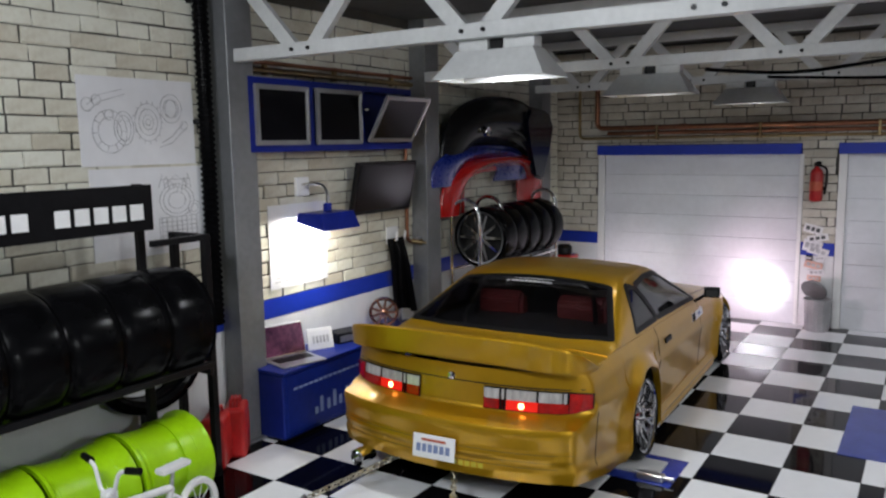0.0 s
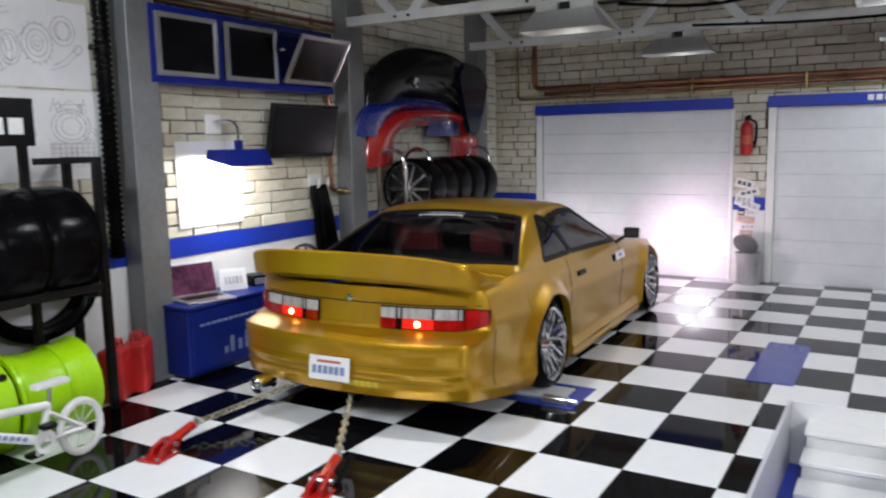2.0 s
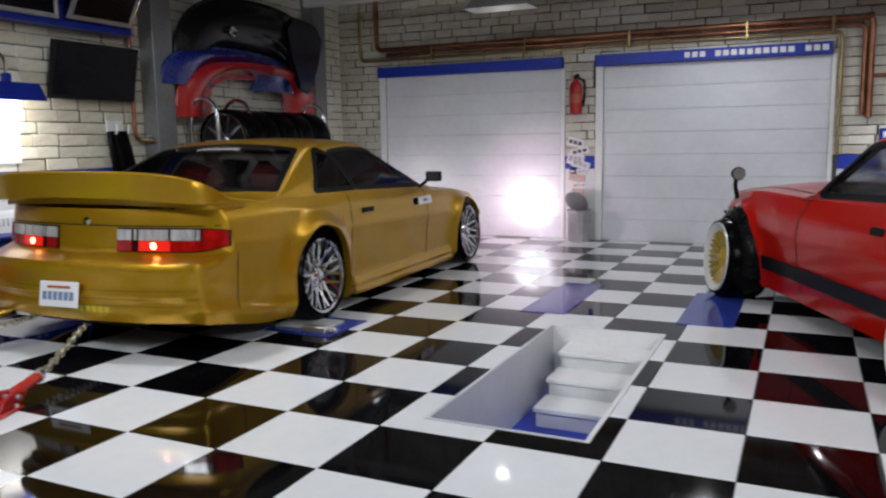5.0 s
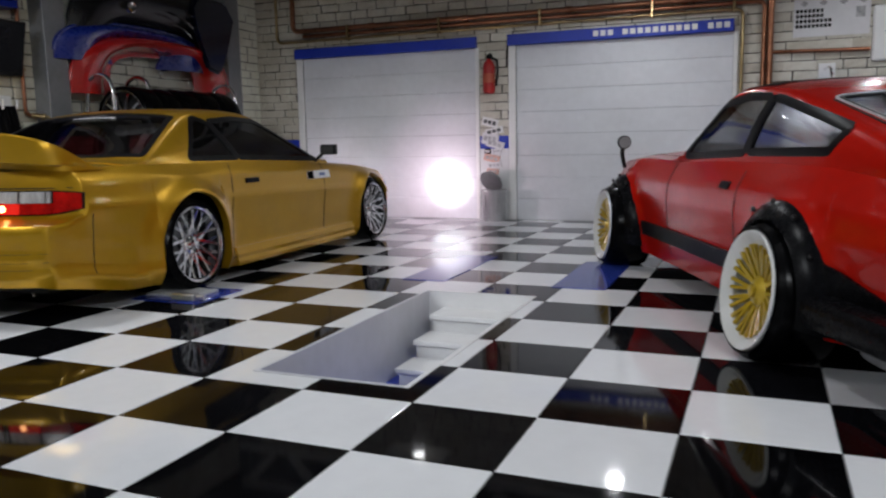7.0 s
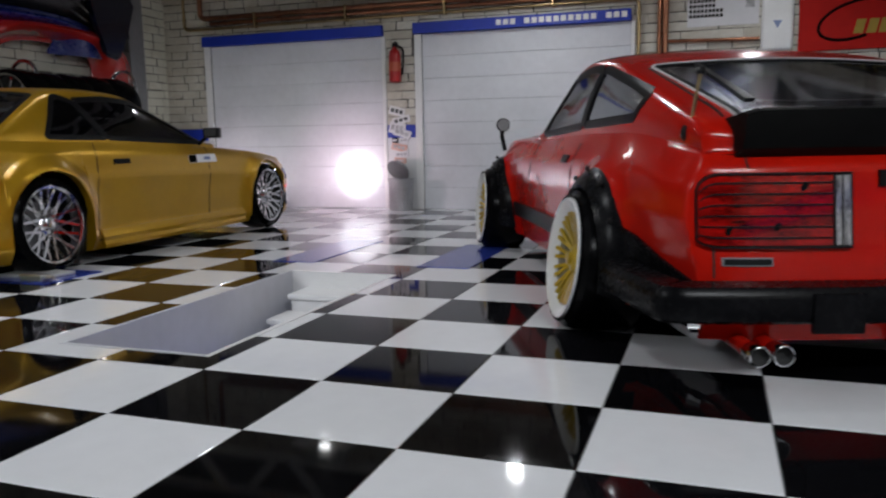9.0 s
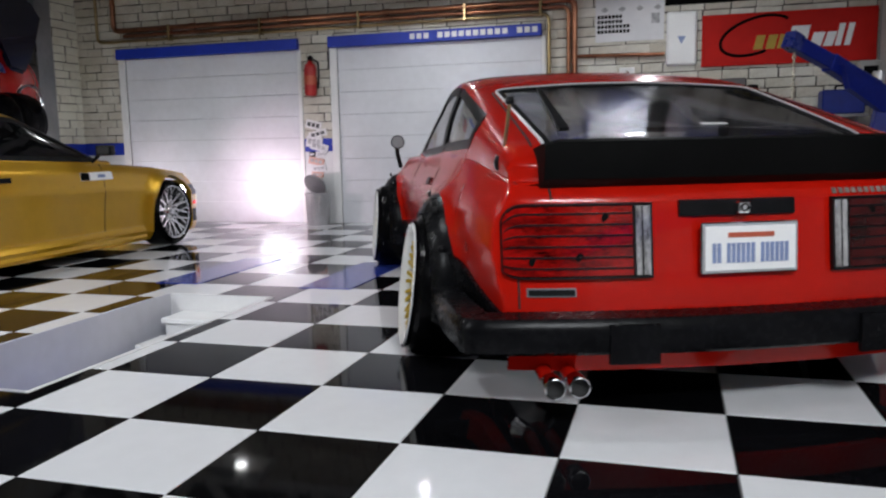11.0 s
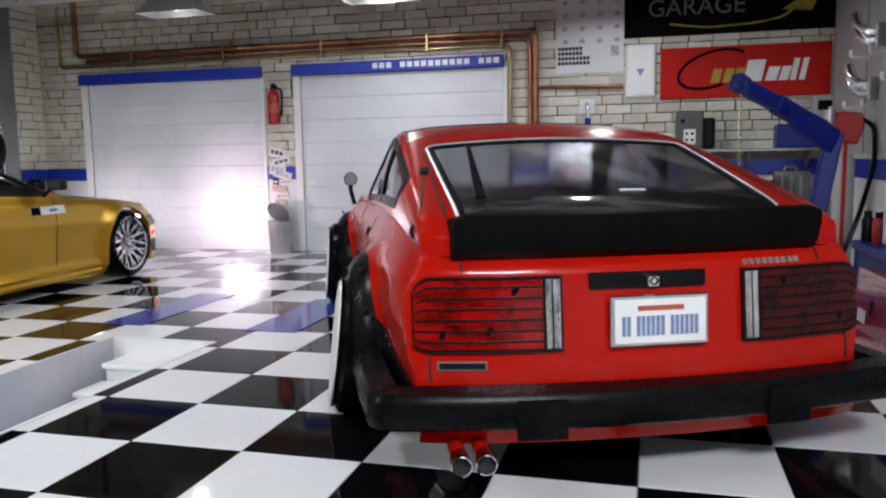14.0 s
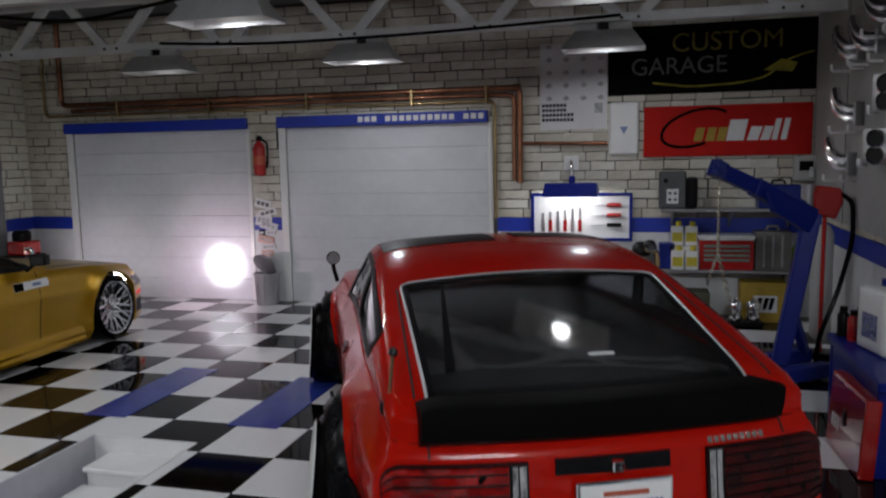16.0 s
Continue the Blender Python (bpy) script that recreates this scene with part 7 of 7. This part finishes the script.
part("cap", lathe(B(), (0, .06, .35), (0, 0, 1), [(.04, 0), (.04, .05), (0, .052)], 16), "panel_blue", jc)
for k, (x, y, m) in enumerate(((3.60, 3.50, "can_red"), (3.57, 3.62, "black_plastic"), (3.66, 3.60, "silver"))):
    c = thing("spray_can", "small paint spray can standing on the bench", "can", x, y, .50, group="spray cans")
    part("body", lathe(B(), (0, 0, 0), (0, 0, 1), [(.032, 0), (.034, .01), (.034, .13), (.02, .15)], 16), m, c, smooth=40)
    part("cap", lathe(B(), (0, 0, .15), (0, 0, 1), [(.022, 0), (.022, .03), (0, .032)], 14), "black_plastic", c)
rt = thing("red_tool_case", "red tool case with pale marks beside the bench", "tool case", 3.535, 2.86, 0, 0, 4, 3)
part("case", box(B(), -.12, -.045, -.25, .32, 0, .40, .015, 2), "panel_red", rt)
part("latch", box(B(), -.128, -.118, .02, .05, .18, .26), "black_plastic", rt)
for k in range(3):
    part("mark", box(B(), -.123, -.120, .12 + .045 * k, .145 + .045 * k, .12, .19), "print_white", rt)

# header lettering on the second door
for k in range(18):
    x = -.60 + .078 * k
    if k not in (3, 14):
        part("letter_block", box(B(), x, x + .056, YB - .069, YB - .065, 2.0, 2.058), "print_white", doors[1])

# ceiling cables
for pts in ([(-2.2, 3.3, 2.68), (-1.6, 3.5, 2.62), (-.6, 3.4, 2.72)], [(-2.1, 5.3, 2.74), (-1.0, 5.2, 2.66), (.4, 5.4, 2.70), (2.2, 5.3, 2.74)], [(-.4, 3.2, 2.72), (.6, 3.3, 2.64), (2.0, 3.2, 2.70)]):
    c = thing("ceiling_cable", "black cable slung between the lamps", "cable", group="lamp cables")
    part("cable", tube(B(), pts, .014, 8, bend=.5), "rubber", c, smooth=40)

# ---- floor tiles and bricks ----
def tile_mesh(name, material, rects):
    bm = B()
    for x0, x1, y0, y1 in rects:
        box(bm, x0, x1, y0, y1, -0.012, 0.0, 0.002 if len(rects) == 1 else 0)
    bm.transform(Matrix.Scale(U, 4))
    me = bpy.data.meshes.new(name)
    bm.to_mesh(me)
    bm.free()
    me.materials.append(M[material])
    return me


G = 0.0015
plain = {k: tile_mesh("tile", k, [(G, T - G, G, T - G)]) for k in ("tile_white", "tile_black")}
rest = {"tile_white": B(), "tile_black": B()}
for r in range(int(YF // T), 15):
    for c in range(-11, 9):
        x0, x1, y0, y1 = max(c * T, XL) + G, min((c + 1) * T, XR) - G, max(r * T, YF) + G, min((r + 1) * T, YB) - G
        if x1 - x0 < 0.01 or y1 - y0 < 0.01:
            continue
        kind = "tile_white" if (r + c) % 2 else "tile_black"
        near = -1 <= r <= 13
        whole = x1 - x0 > T - 0.01 and y1 - y0 > T - 0.01
        over = x1 > QX0 and x0 < QX1 and y1 > QY0 and y0 < QY1
        if over:
            rects = [(x0, min(x1, QX0), y0, y1), (max(x0, QX1), x1, y0, y1), (max(x0, QX0), min(x1, QX1), y0, min(y1, QY0)), (max(x0, QX0), min(x1, QX1), max(y0, QY1), y1)]
            rects = [q for q in rects if q[1] - q[0] > 0.004 and q[3] - q[2] > 0.004]
            if rects:
                shared("tile", tile_mesh("tile", kind, rects), floor, Matrix())
        elif near and whole:
            shared("tile", plain[kind], floor, P(c * T, r * T, 0))
        else:
            box(rest[kind], x0, x1, y0, y1, -0.012, 0.0)
for k, bm in rest.items():
    tagged(part("border_tiles", bm, k, floor), kind="stuff")


def brick_wall(wall, material, length, height, place, holes, limit, keep, z_top=ZC, z0=0.965, seed=3):
    """Courses of bricks on a wall; place(s, z) gives the pose of a brick whose face starts at s along it."""
    rnd = random.Random(seed)
    meshes = {}
    joined, made = B(), 0
    courses = int((z_top - z0) / height)
    for k in range(courses):
        z = z0 + k * height
        s = length[0] - (0.5 * length[2] if k % 2 else 0) + rnd.uniform(-0.02, 0.02)
        while s < length[1]:
            w = length[2] * rnd.choice((1, 1, 0.92, 1.1, 1, 0.84, 1.2))
            a, b = max(s, length[0]), min(s + w, length[1])
            s += w
            mid = z + height * 0.5
            cut = [h for h in holes if b > h[0] and a < h[1] and h[2] < mid < h[3]]
            if cut:
                h = cut[0]
                if a < h[0]:
                    b = min(b, h[0])
                elif b > h[1]:
                    a = max(a, h[1])
                else:
                    continue
            if b - a < 0.035:
                continue
            key = (round((b - a) / 0.02), rnd.randrange(6))
            m = place(a, z + rnd.uniform(-0.002, 0.002))
            if key not in meshes:
                bm = B()
                box(bm, 0.003, key[0] * 0.02 - 0.003, -0.0, 0.010 + 0.002 * key[1], 0.005, height - 0.005, 0.005)
                for v in bm.verts:
                    v.co += Vector((rnd.uniform(-.004, .004), 0, rnd.uniform(-.005, .005)))
                bm.transform(Matrix.Scale(U, 4))
                me = bpy.data.meshes.new("brick")
                bm.to_mesh(me)
                bm.free()
                me.materials.append(M[material])
                meshes[key] = me
            if made < limit and keep(a, z):
                shared("brick", meshes[key], wall, m)
                made += 1
            else:
                tmp = B()
                tmp.from_mesh(meshes[key])
                tmp.transform(m)
                me = bpy.data.meshes.new("tmp")
                tmp.to_mesh(me)
                tmp.free()
                joined.from_mesh(me)
                bpy.data.meshes.remove(me)
    joined.transform(Matrix.Scale(1 / U, 4))
    tagged(part("bricks", joined, material, wall), kind="stuff")


# a brick's own x runs along the wall and its y out of the wall
brick_wall(wall_left, "brick", (YF, YB, 0.25), 0.098, lambda s, z: P(XL, s, z, 0, 0, 90) @ Matrix.Diagonal((1, -1, 1, 1)), [], 300, lambda s, z: -0.9 < s < 3.2)
brick_wall(wall_back, "brick_back", (XL, XR, 0.245), 0.096, lambda s, z: P(s, YB, z) @ Matrix.Diagonal((1, -1, 1, 1)),
           [(a, b, 0, 2.03) for a, b in DOORS], 300, lambda s, z: s > -1.9 and z > 1.0)
brick_wall(wall_right, "brick_back", (YF, YB, 0.245), 0.096, lambda s, z: P(XR, s, z, 0, 0, 90), [], 0, lambda s, z: False)
